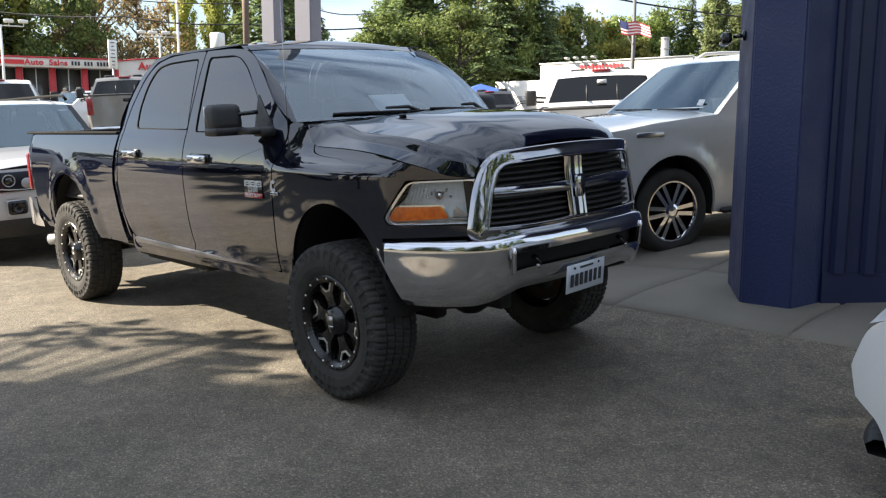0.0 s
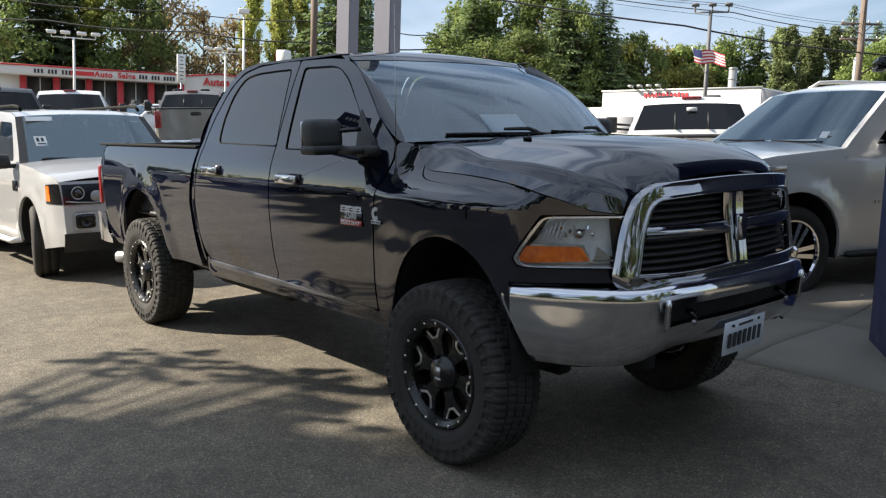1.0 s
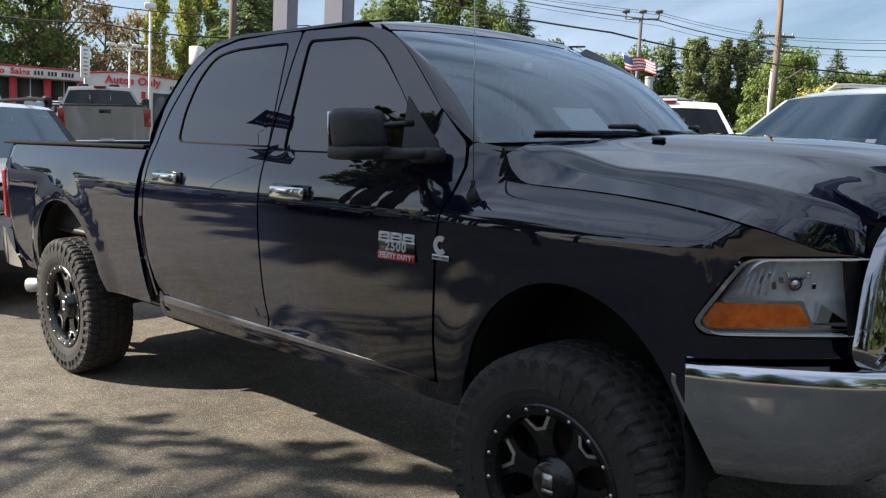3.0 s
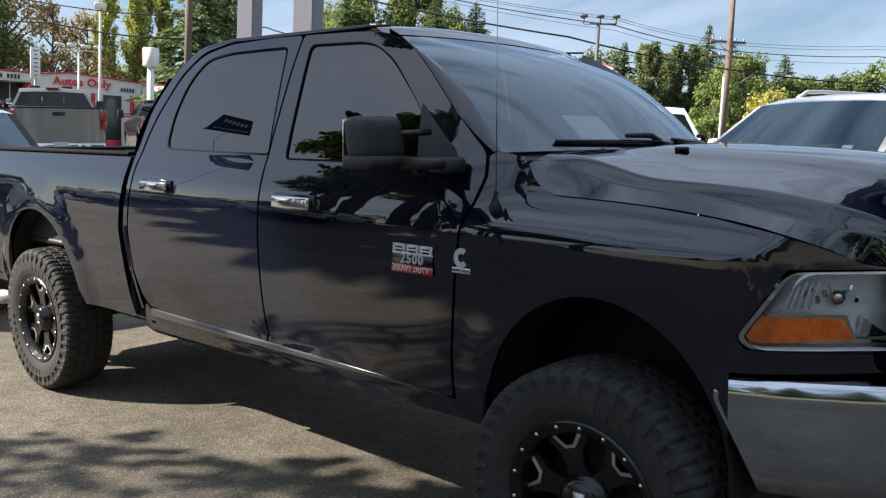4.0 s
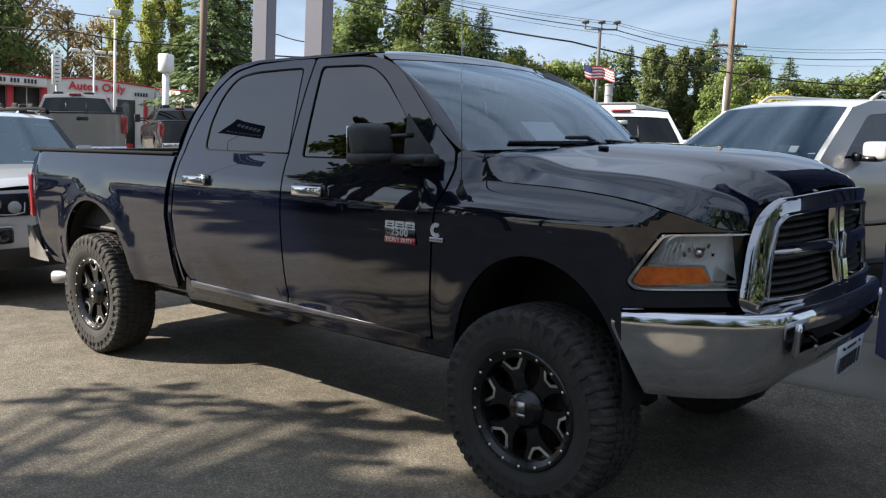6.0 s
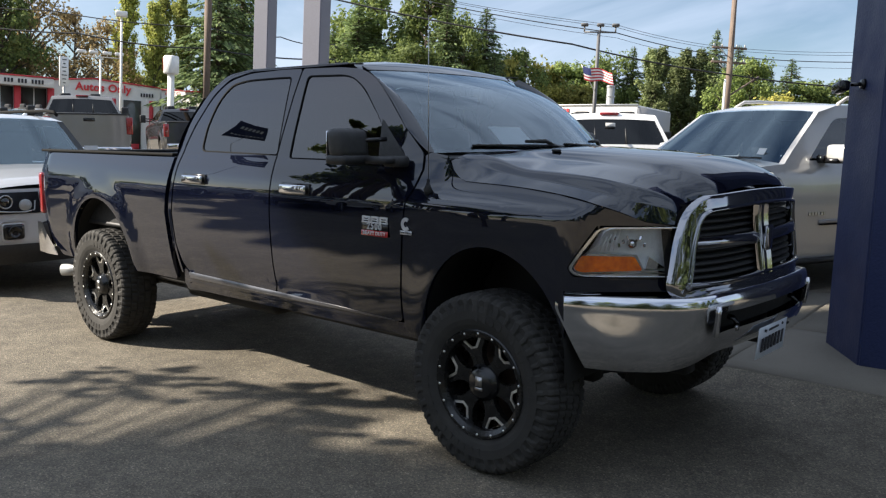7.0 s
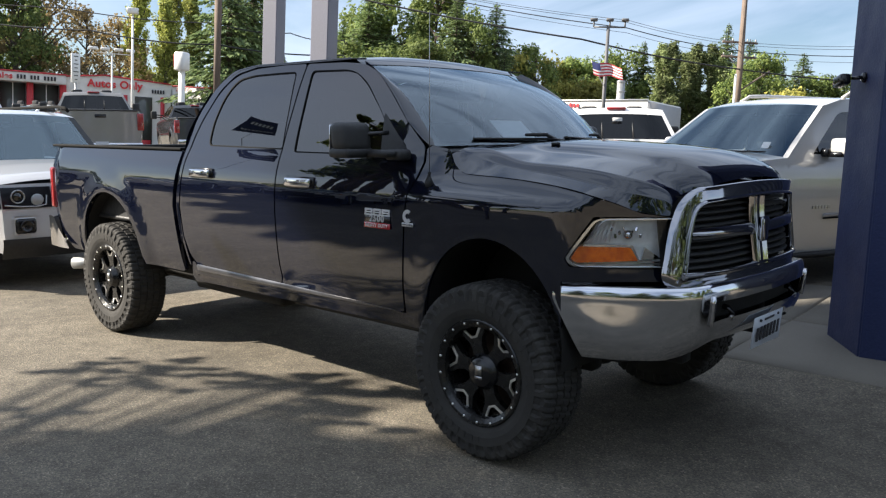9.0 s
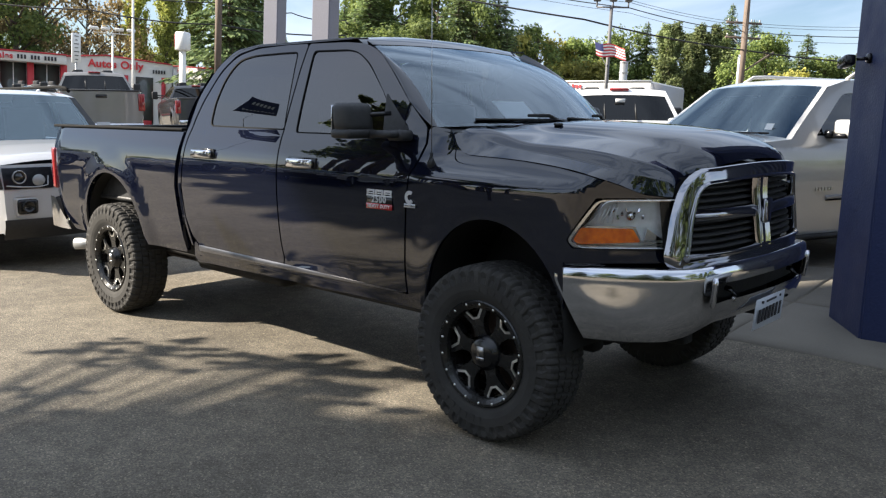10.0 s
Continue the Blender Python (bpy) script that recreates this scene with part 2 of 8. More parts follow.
def glass_material(name, tint, rough=0.0, ior=1.78, sheen=(0.9, 0.9, 0.9)):
    """A pane that mirrors the sky and lets a tinted part of the light through."""
    m = bpy.data.materials.new(name)
    m.use_nodes = True
    t = m.node_tree
    t.nodes.remove(t.nodes["Principled BSDF"])
    out = t.nodes["Material Output"]
    tr = t.nodes.new("ShaderNodeBsdfTransparent")
    tr.inputs["Color"].default_value = (*tint, 1)
    gl = t.nodes.new("ShaderNodeBsdfGlossy")
    gl.inputs["Color"].default_value = (*sheen, 1)
    gl.inputs["Roughness"].default_value = rough
    fr = t.nodes.new("ShaderNodeFresnel")
    fr.inputs["IOR"].default_value = ior
    mx = t.nodes.new("ShaderNodeMixShader")
    t.links.new(fr.outputs["Fac"], mx.inputs["Fac"])
    t.links.new(tr.outputs["BSDF"], mx.inputs[1])
    t.links.new(gl.outputs["BSDF"], mx.inputs[2])
    t.links.new(mx.outputs["Shader"], out.inputs["Surface"])
    return m


def asphalt_material():
    m = bpy.data.materials.new("worn_asphalt")
    m.use_nodes = True
    t = m.node_tree
    b = t.nodes["Principled BSDF"]
    co = t.nodes.new("ShaderNodeTexCoord")

    def node(kind, **inputs):
        n = t.nodes.new(kind)
        for k, v in inputs.items():
            n.inputs[k.replace("_", " ")].default_value = v
        return n
    vo = node("ShaderNodeTexVoronoi", Scale=135.0)
    t.links.new(co.outputs["Object"], vo.inputs["Vector"])
    hs = t.nodes.new("ShaderNodeSeparateColor")
    t.links.new(vo.outputs["Color"], hs.inputs["Color"])
    rp = t.nodes.new("ShaderNodeValToRGB")
    els = rp.color_ramp.elements
    els[0].position, els[0].color = 0.0, (0.082, 0.072, 0.057, 1)
    els[1].position, els[1].color = 1.0, (0.30, 0.255, 0.190, 1)
    e = els.new(0.62)
    e.color = (0.140, 0.122, 0.094, 1)
    e = els.new(0.93)
    e.color = (0.190, 0.164, 0.122, 1)
    t.links.new(hs.outputs["Red"], rp.inputs["Fac"])
    big = node("ShaderNodeTexNoise", Scale=0.55, Detail=6.0, Roughness=0.6)
    t.links.new(co.outputs["Object"], big.inputs["Vector"])
    mr = node("ShaderNodeMapRange", From_Min=0.3, From_Max=0.7, To_Min=0.72, To_Max=1.25)
    t.links.new(big.outputs["Fac"], mr.inputs["Value"])
    mid = node("ShaderNodeTexNoise", Scale=7.0, Detail=5.0, Roughness=0.65)
    t.links.new(co.outputs["Object"], mid.inputs["Vector"])
    mr2 = node("ShaderNodeMapRange", From_Min=0.32, From_Max=0.68, To_Min=0.76, To_Max=1.16)
    t.links.new(mid.outputs["Fac"], mr2.inputs["Value"])
    mu = t.nodes.new("ShaderNodeMath")
    mu.operation = "MULTIPLY"
    t.links.new(mr.outputs["Result"], mu.inputs[0])
    t.links.new(mr2.outputs["Result"], mu.inputs[1])
    h = t.nodes.new("ShaderNodeHueSaturation")
    t.links.new(rp.outputs["Color"], h.inputs["Color"])
    t.links.new(mu.outputs["Value"], h.inputs["Value"])
    t.links.new(h.outputs["Color"], b.inputs["Base Color"])
    b.inputs["Roughness"].default_value = 0.85
    b.inputs["Specular IOR Level"].default_value = 0.35
    bp = t.nodes.new("ShaderNodeBump")
    bp.inputs["Strength"].default_value = 0.65
    bp.inputs["Distance"].default_value = 0.006
    t.links.new(vo.outputs["Distance"], bp.inputs["Height"])
    t.links.new(bp.outputs["Normal"], b.inputs["Normal"])
    return m


def leaf_material(name, base, tip, k=0.35):
    m = bpy.data.materials.new(name)
    m.use_nodes = True
    t = m.node_tree
    b = t.nodes["Principled BSDF"]
    g = t.nodes.new("ShaderNodeNewGeometry")
    rp = t.nodes.new("ShaderNodeValToRGB")
    rp.color_ramp.elements[0].color = (*base, 1)
    rp.color_ramp.elements[1].color = (*tip, 1)
    t.links.new(g.outputs["Random Per Island"], rp.inputs["Fac"])
    oi = t.nodes.new("ShaderNodeObjectInfo")
    mr = t.nodes.new("ShaderNodeMapRange")
    mr.inputs["To Min"].default_value, mr.inputs["To Max"].default_value = 1 - k, 1 + k
    t.links.new(oi.outputs["Random"], mr.inputs["Value"])
    h = t.nodes.new("ShaderNodeHueSaturation")
    t.links.new(rp.outputs["Color"], h.inputs["Color"])
    t.links.new(mr.outputs["Result"], h.inputs["Value"])
    t.links.new(h.outputs["Color"], b.inputs["Base Color"])
    b.inputs["Roughness"].default_value = 0.65
    b.inputs["Specular IOR Level"].default_value = 0.25
    tr = t.nodes.new("ShaderNodeBsdfTranslucent")
    t.links.new(h.outputs["Color"], tr.inputs["Color"])
    mx = t.nodes.new("ShaderNodeMixShader")
    mx.inputs["Fac"].default_value = 0.4
    out = t.nodes["Material Output"]
    t.links.new(b.outputs["BSDF"], mx.inputs[1])
    t.links.new(tr.outputs["BSDF"], mx.inputs[2])
    t.links.new(mx.outputs["Shader"], out.inputs["Surface"])
    return m


ASPHALT = asphalt_material()
CONCRETE = material("old_concrete", (0.150, 0.135, 0.110), 0.85, vary=0.6, scale=1.6, tint=(0.095, 0.086, 0.070), fine=0.3, fine_scale=160, bump=0.25, bump_scale=140)
RUBBER_DULL = material("dull_black_rubber", (0.006, 0.006, 0.006), 0.8, spec=0.1, vary=0.3, scale=6, tint=(0.009, 0.009, 0.009))
PAINT_BLACK = material("black_metallic_paint", (0.0030, 0.0042, 0.0110), 0.28, spec=0.0, coat=1.0, coat_rough=0.012, fine=0.05, fine_scale=900, vary=0.4, scale=3.0, tint=(0.0026, 0.0034, 0.0076), bump=0.004, bump_scale=7.0)
PAINT_BLACK.node_tree.nodes["Principled BSDF"].inputs["Coat IOR"].default_value = 1.76
TRIM_BLACK = material("black_textured_plastic", (0.012, 0.012, 0.013), 0.55, vary=0.5, scale=20, tint=(0.022, 0.022, 0.022), bump=0.15, bump_scale=500, rough_vary=0.1)
GLOSS_BLACK = material("gloss_black_plastic", (0.006, 0.006, 0.007), 0.18, vary=0.4, scale=15, tint=(0.014, 0.014, 0.014), rough_vary=0.08)
UNDER_BLACK = material("dusty_black_underbody", (0.006, 0.0055, 0.005), 0.85, vary=0.6, scale=7, tint=(0.014, 0.013, 0.011), bump=0.2, bump_scale=60)
CHROME = material("chrome_plate", (0.66, 0.66, 0.68), 0.06, metal=1.0, vary=0.25, scale=9, tint=(0.52, 0.51, 0.50), rough_vary=0.04, bump=0.01, bump_scale=6)
BUMPER_CHROME = material("dusty_bumper_chrome", (0.60, 0.61, 0.64), 0.085, metal=1.0, vary=0.3, scale=9, tint=(0.42, 0.42, 0.42), rough_vary=0.05)
# grille chrome, its colour lowered to stand for dark surroundings mirrored in it
CHROME_DIMMED = material("dark_reflecting_chrome", (0.33, 0.33, 0.35), 0.05, metal=1.0, vary=0.3, scale=9, tint=(0.27, 0.27, 0.28), rough_vary=0.04)
SILL_SHEEN = material("satin_sill_metal", (0.22, 0.22, 0.235), 0.3, metal=1.0, vary=0.3, scale=7)
STEEL = material("brushed_bare_steel", (0.45, 0.44, 0.43), 0.35, metal=1.0, vary=0.5, scale=12, rough_vary=0.1)
RUBBER = material("dusty_tyre_rubber", (0.026, 0.0245, 0.0225), 0.8, vary=0.6, scale=9, tint=(0.048, 0.045, 0.040), fine=0.2, fine_scale=300, bump=0.12, bump_scale=220, spec=0.3)
RIM_BLACK = material("satin_black_rim_paint", (0.006, 0.006, 0.006), 0.26, vary=0.5, scale=14, tint=(0.011, 0.0105, 0.010), rough_vary=0.1)
MILLED = material("milled_bright_aluminium", (0.86, 0.85, 0.83), 0.30, metal=1.0, vary=0.3, scale=30)
RUSTY = material("rusty_brake_iron", (0.07, 0.042, 0.03), 0.75, metal=0.3, vary=0.7, scale=18, tint=(0.05, 0.035, 0.03), bump=0.2)
# both windscreens' mirror colour is tinted blue to stand for blue sky
GLASS_CLEAR = glass_material("clear_windscreen_glass", (0.66, 0.75, 0.80), 0.0, 2.3, (0.80, 0.92, 1.0))
GLASS_SCREEN = glass_material("parked_car_windscreen_glass", (0.62, 0.72, 0.78), 0.0, 2.3, (0.74, 0.91, 1.0))
GLASS_DARK = glass_material("black_privacy_glass", (0.035, 0.037, 0.04), 0.0, 1.5)
GLASS_TINT = glass_material("dark_tinted_glass", (0.055, 0.058, 0.06), 0.0, 1.98)
GLASS_MID = glass_material("smoked_glass", (0.16, 0.17, 0.17))
LENS = glass_material("clear_lamp_lens", (0.95, 0.96, 0.96), 0.02, 1.38)
AMBER = material("amber_reflector_lens", (0.95, 0.22, 0.004), 0.12, coat=1.0, vary=0.8, scale=38, tint=(0.55, 0.06, 0.002), bump=0.25, bump_scale=90)
RED_LENS = material("red_lamp_lens", (0.25, 0.010, 0.012), 0.12, coat=1.0, vary=0.5, scale=25, tint=(0.28, 0.01, 0.012))
LAMP_SILVER = material("silvered_lamp_bowl", (0.88, 0.91, 0.95), 0.30, metal=0.12, vary=0.3, scale=40)
CABIN = material("dark_grey_cabin_cloth", (0.035, 0.036, 0.04), 0.9, vary=0.5, scale=12, bump=0.2, bump_scale=300)
CABIN_GREY = material("grey_cabin_plastic", (0.13, 0.13, 0.14), 0.65, vary=0.4, scale=10, bump=0.1, bump_scale=300)
PAPER = material("white_paper_sheet", (0.78, 0.78, 0.76), 0.8, vary=0.3, scale=12, tint=(0.65, 0.65, 0.64))
INK = material("dark_print_ink", (0.03, 0.03, 0.035), 0.7, vary=0.3, scale=40)
RED_INK = material("red_sign_paint", (0.62, 0.03, 0.035), 0.45, vary=0.4, scale=6, tint=(0.48, 0.03, 0.03))
BADGE_SILVER = material("pale_badge_silver", (0.62, 0.62, 0.63), 0.28, metal=0.35, vary=0.3, scale=60)
BADGE_RED = material("red_badge_enamel", (0.42, 0.02, 0.025), 0.25, coat=0.8, vary=0.3, scale=60)
PLATE_WHITE = material("licence_plate_enamel", (0.52, 0.55, 0.60), 0.4, vary=0.4, scale=14, tint=(0.42, 0.47, 0.55))
WHITE_PAINT = material("white_car_paint", (0.74, 0.74, 0.73), 0.3, coat=1.0, coat_rough=0.04, vary=0.3, scale=3, tint=(0.66, 0.655, 0.64), fine=0.1)
PEARL_PAINT = material("silver_white_car_paint", (0.50, 0.495, 0.48), 0.3, metal=0.10, coat=1.0, coat_rough=0.04, vary=0.3, scale=3, tint=(0.45, 0.445, 0.43), fine=0.1)
SILVER_PAINT = material("pale_silver_car_paint", (0.50, 0.50, 0.505), 0.3, metal=0.25, coat=1.0, coat_rough=0.04, vary=0.3, scale=3, tint=(0.45, 0.45, 0.45))
TAN_PAINT = material("grey_beige_car_paint", (0.235, 0.22, 0.20), 0.33, metal=0.45, coat=1.0, coat_rough=0.05, vary=0.35, scale=3, tint=(0.19, 0.18, 0.165))
DARK_PAINT = material("charcoal_car_paint", (0.028, 0.028, 0.03), 0.3, metal=0.3, coat=1.0, coat_rough=0.05, vary=0.4, scale=3, tint=(0.04, 0.04, 0.04))
COLUMN_BLUE = material("deep_blue_stucco_paint", (0.012, 0.022, 0.080), 0.55, vary=0.5, scale=2.2, tint=(0.009, 0.017, 0.064), fine=0.2, fine_scale=60, bump=0.35, bump_scale=55, rough_vary=0.12)
RIB_BLUE = material("dark_blue_ribbed_steel_paint", (0.011, 0.017, 0.056), 0.45, vary=0.5, scale=2.5, tint=(0.008, 0.012, 0.042), bump=0.05, bump_scale=30, rough_vary=0.1)
POST_GREY = material("lavender_grey_post_paint", (0.133, 0.135, 0.164), 0.6, vary=0.5, scale=1.5, tint=(0.14, 0.145, 0.20), fine=0.2, fine_scale=50, bump=0.06, bump_scale=20)
GALV = material("galvanised_lamp_post", (0.33, 0.34, 0.34), 0.5, metal=0.6, vary=0.5, scale=5, tint=(0.24, 0.24, 0.24))
POLE_DARK = material("dull_grey_pole_paint", (0.11, 0.11, 0.115), 0.6, vary=0.5, scale=4, tint=(0.08, 0.08, 0.082))
WHITE_METAL = material("white_painted_metal", (0.74, 0.74, 0.72), 0.5, vary=0.4, scale=2.5, tint=(0.6, 0.59, 0.56))
WALL_WHITE = material("weathered_white_wall_paint", (0.70, 0.69, 0.66), 0.75, vary=0.5, scale=0.8, tint=(0.55, 0.54, 0.51), fine=0.15, fine_scale=20)
WALL_GREY = material("grey_block_wall", (0.30, 0.30, 0.31), 0.85, vary=0.5, scale=0.7, tint=(0.22, 0.22, 0.23))
WALL_RED = material("red_painted_shopfront", (0.50, 0.035, 0.045), 0.6, vary=0.5, scale=1.2, tint=(0.36, 0.025, 0.03))
SHOP_GLASS = material("dim_shop_window_glass", (0.05, 0.055, 0.05), 0.08, vary=0.5, scale=0.9, tint=(0.10, 0.11, 0.10))
WOOD_POLE = material("weathered_pole_timber", (0.165, 0.125, 0.10), 0.9, vary=0.6, scale=2.0, tint=(0.105, 0.082, 0.066), bump=0.3, bump_scale=25)
BARK = material("grey_brown_bark", (0.10, 0.08, 0.062), 0.95, vary=0.6, scale=3, bump=0.5, bump_scale=18)
CABLE = material("black_cable_sheath", (0.015, 0.015, 0.016), 0.7, vary=0.3, scale=4)
BLUE_CANVAS = material("bright_blue_canvas", (0.03, 0.10, 0.42), 0.8, vary=0.4, scale=3)
FLAG_RED = material("red_flag_cloth", (0.50, 0.05, 0.06), 0.85, vary=0.3, scale=4)
FLAG_WHITE = material("white_flag_cloth", (0.72, 0.71, 0.70), 0.85, vary=0.3, scale=4)
FLAG_BLUE = material("navy_flag_cloth", (0.04, 0.05, 0.16), 0.85, vary=0.3, scale=4)
LEAF_FIR = leaf_material("fir_needles", (0.062, 0.098, 0.046), (0.235, 0.300, 0.125))
LEAF_GREEN = leaf_material("maple_leaves", (0.075, 0.115, 0.036), (0.270, 0.330, 0.095))
LEAF_YELLOW = leaf_material("yellowing_leaves", (0.20, 0.20, 0.05), (0.46, 0.42, 0.11))
LEAF_POPLAR = leaf_material("poplar_leaves", (0.200, 0.235, 0.055), (0.560, 0.570, 0.150))
LEAF_RUST = leaf_material("rusty_autumn_leaves", (0.150, 0.112, 0.056), (0.400, 0.300, 0.140))
LEAF_PALE = leaf_material("pale_willow_leaves", (0.105, 0.140, 0.055), (0.290, 0.335, 0.140))


# ---- ground ----
def uneven(lo, hi, fine_lo, fine_hi, coarse, fine):
    out, v = [], lo
    while v < hi - 1e-6:
        out.append(v)
        v += fine if fine_lo <= v < fine_hi else coarse * (1 + 0.12 * min(abs(v - fine_lo), abs(v - fine_hi)) ** 0.7)
    return out + [hi]


gx_ = uneven(-420, 320, -18, 8, 1.0, 0.5)
gy_ = uneven(-320, 420, -12, 14, 1.0, 0.5)
ground = part("ground", grid_bm(lambda x, y: Vector((x, y, ground_z(x, y) + 0.006 * noise.noise((x * 0.35, y * 0.35, 0)) * (1 - smooth(20, 40, abs(x) + abs(y))))), gx_, gy_), ASPHALT)
tagged(ground, "worn grey asphalt lot with pale aggregate showing", "ground", kind="structure")


# ---- the black pickup ----
def side_profile():
    base = curve_of([(0.40, 0.845), (0.555, 0.880), (0.585, 0.895), (0.62, 0.910), (0.645, 0.912), (0.685, 0.902), (0.74, 0.915), (0.86, 0.935), (1.0, 0.947),
                     (1.13, 0.953), (1.24, 0.950), (1.33, 0.937), (1.40, 0.917), (1.445, 0.901), (1.465, 0.893), (1.55, 0.866), (1.70, 0.812), (1.85, 0.755), (1.95, 0.712), (2.0, 0.69)])
    plain = curve_of([(0.40, 0.86), (0.57, 0.885), (0.70, 0.915), (0.86, 0.935), (1.0, 0.947), (1.13, 0.953), (1.24, 0.950), (1.33, 0.937), (1.40, 0.917), (1.445, 0.901), (1.465, 0.893),
                      (1.55, 0.866), (1.70, 0.812), (1.85, 0.755), (1.95, 0.712), (2.0, 0.69)])
    nose = curve_of([(-0.6, 1.2), (0.05, 1.0), (0.25, 0.965), (0.40, 0.938), (0.47, 0.915), (0.56, 0.845), (0.66, 0.745), (0.74, 0.662), (0.80, 0.596), (0.86, 0.52), (0.95, 0.38)])

    shoulder = curve_of([(-0.7, 1.287), (-0.48, 1.285), (0.04, 1.275), (0.31, 1.259), (0.55, 1.234), (0.85, 1.215), (1.0, 1.21)])

    def surf(x, z):
        k = smooth(-2.70, -2.58, x) * (1 - smooth(-1.3, -0.55, x))
        w = base(z) * k + plain(z) * (1 - k)
        # fender tucks in under the bonnet's edge
        if x > -0.6:
            q = (z - shoulder(x)) / 0.010
            over = 0.010 * (q if q > 30 else math.log1p(math.exp(q)))
            front = smooth(-0.66, -0.32, x)
            w += 0.018 * front * smooth(1.02, 1.27, z) - 0.120 * (1 - math.exp(-over / 0.05)) * front
        # flares over the wheels
        for cx, cz, rx, rz, h in ((0.02, 0.59, 0.43, 0.50, 0.007), (-3.81, 0.62, 0.47, 0.495, 0.022)):
            d = math.hypot((x - cx) / rx, (z - cz) / rz)
            if d < 1.42 and z > 0.45:
                w += h * (1 - smooth(1.02, 1.40, d))
        # the load bed narrows towards its top rail
        if x < -2.755:
            w += -0.012 * smooth(1.2, 1.46, z) + 0.006
            w -= 0.05 * smooth(-4.70, -4.97, x)
        n = nose(x)
        t = 0.03
        return w if n - w > t else (n if w - n > t else n - (n - w + t) ** 2 / (4 * t) if False else min(w, n) - max(0.0, t - abs(w - n)) ** 2 / (4 * t))
    return surf


RAM = side_profile()


def make_wheel(name_parent, material_tyre, x, y, z, side, radius=0.432, width=0.298, rim_r=0.258, spin=50):
    """An off-road wheel: blocky tyre, dished rim with six forked spokes, lip bolts and a hub cap. Its axle lies along y; side -1 faces -y."""
    turn = pose(x, y, z, 90 if side < 0 else -90, 0, 0)       # local +z points outwards
    h = width / 2
    R = radius
    SEG = 6 * 38
    # half-profile stations: radius, height, depth of the grooves cut there, and which row of blocks they belong to
    stations = [(rim_r - 0.006, 0.82, 0, 0), (rim_r + 0.012, 0.88, 0, 0), (rim_r + 0.03, 0.935, 0, 0), (rim_r + 0.055, 0.985, 0, 0), (rim_r + 0.095, 1.0, 0, 0), (R - 0.082, 0.995, 0, 0), (R - 0.078, 1.000, 0.006, 4), (R - 0.050, 0.985, 0.010, 4),
                (R - 0.024, 0.945, 0.011, 3), (R - 0.010, 0.88, 0.012, 3), (R - 0.003, 0.78, 0.012, 3), (R - 0.001, 0.57, 0.012, 3), (R - 0.012, 0.545, 0, 0), (R - 0.012, 0.515, 0, 0), (R, 0.49, 0.011, 2), (R + 0.001, 0.22, 0.011, 2),
                (R - 0.011, 0.20, 0, 0), (R - 0.011, 0.17, 0, 0), (R + 0.001, 0.145, 0.010, 1)]
    prof = [(r, -z, g, k) for r, z, g, k in stations] + [(r, z, g, k) for r, z, g, k in stations[::-1]]
    bm = bmesh.new()
    rings = []
    for i in range(SEG):
        a = 2 * math.pi * i / SEG
        ring = []
        for j, (r, z, g, k) in enumerate(prof):
            cut = 0.0
            if k:
                ph = i + {1: 3, 2: 0, 3: 3, 4: 3}[k] + (2 if z > 0 else 0)
                q = ph % 6
                cut = g if q == 0 else (g * 0.35 if (k in (2, 3) and q == 3) else 0.0)
                if k == 4:
                    cut = g if q in (0, 5, 1) or (ph // 6) % 2 and q in (4,) else 0.0
            rr = r - (cut if k != 4 else cut * 0.3)
            zz = z * h - (math.copysign(cut, z) if k == 4 else 0.0)
            # slanted block edges
            aa = a + (0.30 * z * h if k in (2, 3) else 0.0)
            ring.append(bm.verts.new((rr * math.cos(aa), rr * math.sin(aa), zz)))
        rings.append(ring)
    for i in range(SEG):
        u, v = rings[i], rings[(i + 1) % SEG]
        for j in range(len(prof) - 1):
            bm.faces.new((u[j], v[j], v[j + 1], u[j + 1]))
    wheel = part("wheel", bm, material_tyre, name_parent, "all-terrain tyre on a satin black rim", m=turn)
    wheel.data.polygons.foreach_set("use_smooth", [False] * len(wheel.data.polygons))
    # raised side-wall writing, too worn to read
    rnd = random.Random(5)
    bm = bmesh.new()
    for i in range(40):
        if i % 20 > 11:
            continue
        a = 2 * math.pi * i / 44 + (0.35 if i > 19 else 0)
        r = rim_r + 0.066
        add_box(bm, 0, 0, 0, 0.034, rnd.uniform(0.014, 0.024), 0.004, m=pose(0, 0, 0, 0, 0, math.degrees(a)) @ pose(r, 0, h * 0.992, 0, 0, 0))
    tagged(part("wall_bar", bm, material_tyre, wheel, "raised worn bars on the side wall", soft=False), kind="stuff")
    # rim barrel and lip
    bm = bmesh.new()
    lip = h * 0.80
    add_lathe(bm, [(rim_r - 0.004, h * 0.70), (rim_r + 0.004, lip), (rim_r + 0.006, lip + 0.012), (rim_r, lip + 0.018), (rim_r - 0.012, lip + 0.016), (rim_r - 0.034, lip + 0.002), (rim_r - 0.040, lip - 0.012),
                   (rim_r - 0.046, -h * 0.4), (rim_r - 0.020, -h * 0.85)], 64)
    bmesh.ops.reverse_faces(bm, faces=bm.faces[:])
    # six forked spokes
    face = lip - 0.030
    for k in range(6):
        m = pose(0, 0, 0, 0, 0, 60 * k + spin)
        outline = [(0.060, -0.040), (0.115, -0.032), (0.155, -0.044), (0.218, -0.092), (0.222, -0.058), (0.172, -0.015), (0.172, 0.015), (0.222, 0.058), (0.218, 0.092), (0.155, 0.044), (0.115, 0.032), (0.060, 0.040)]
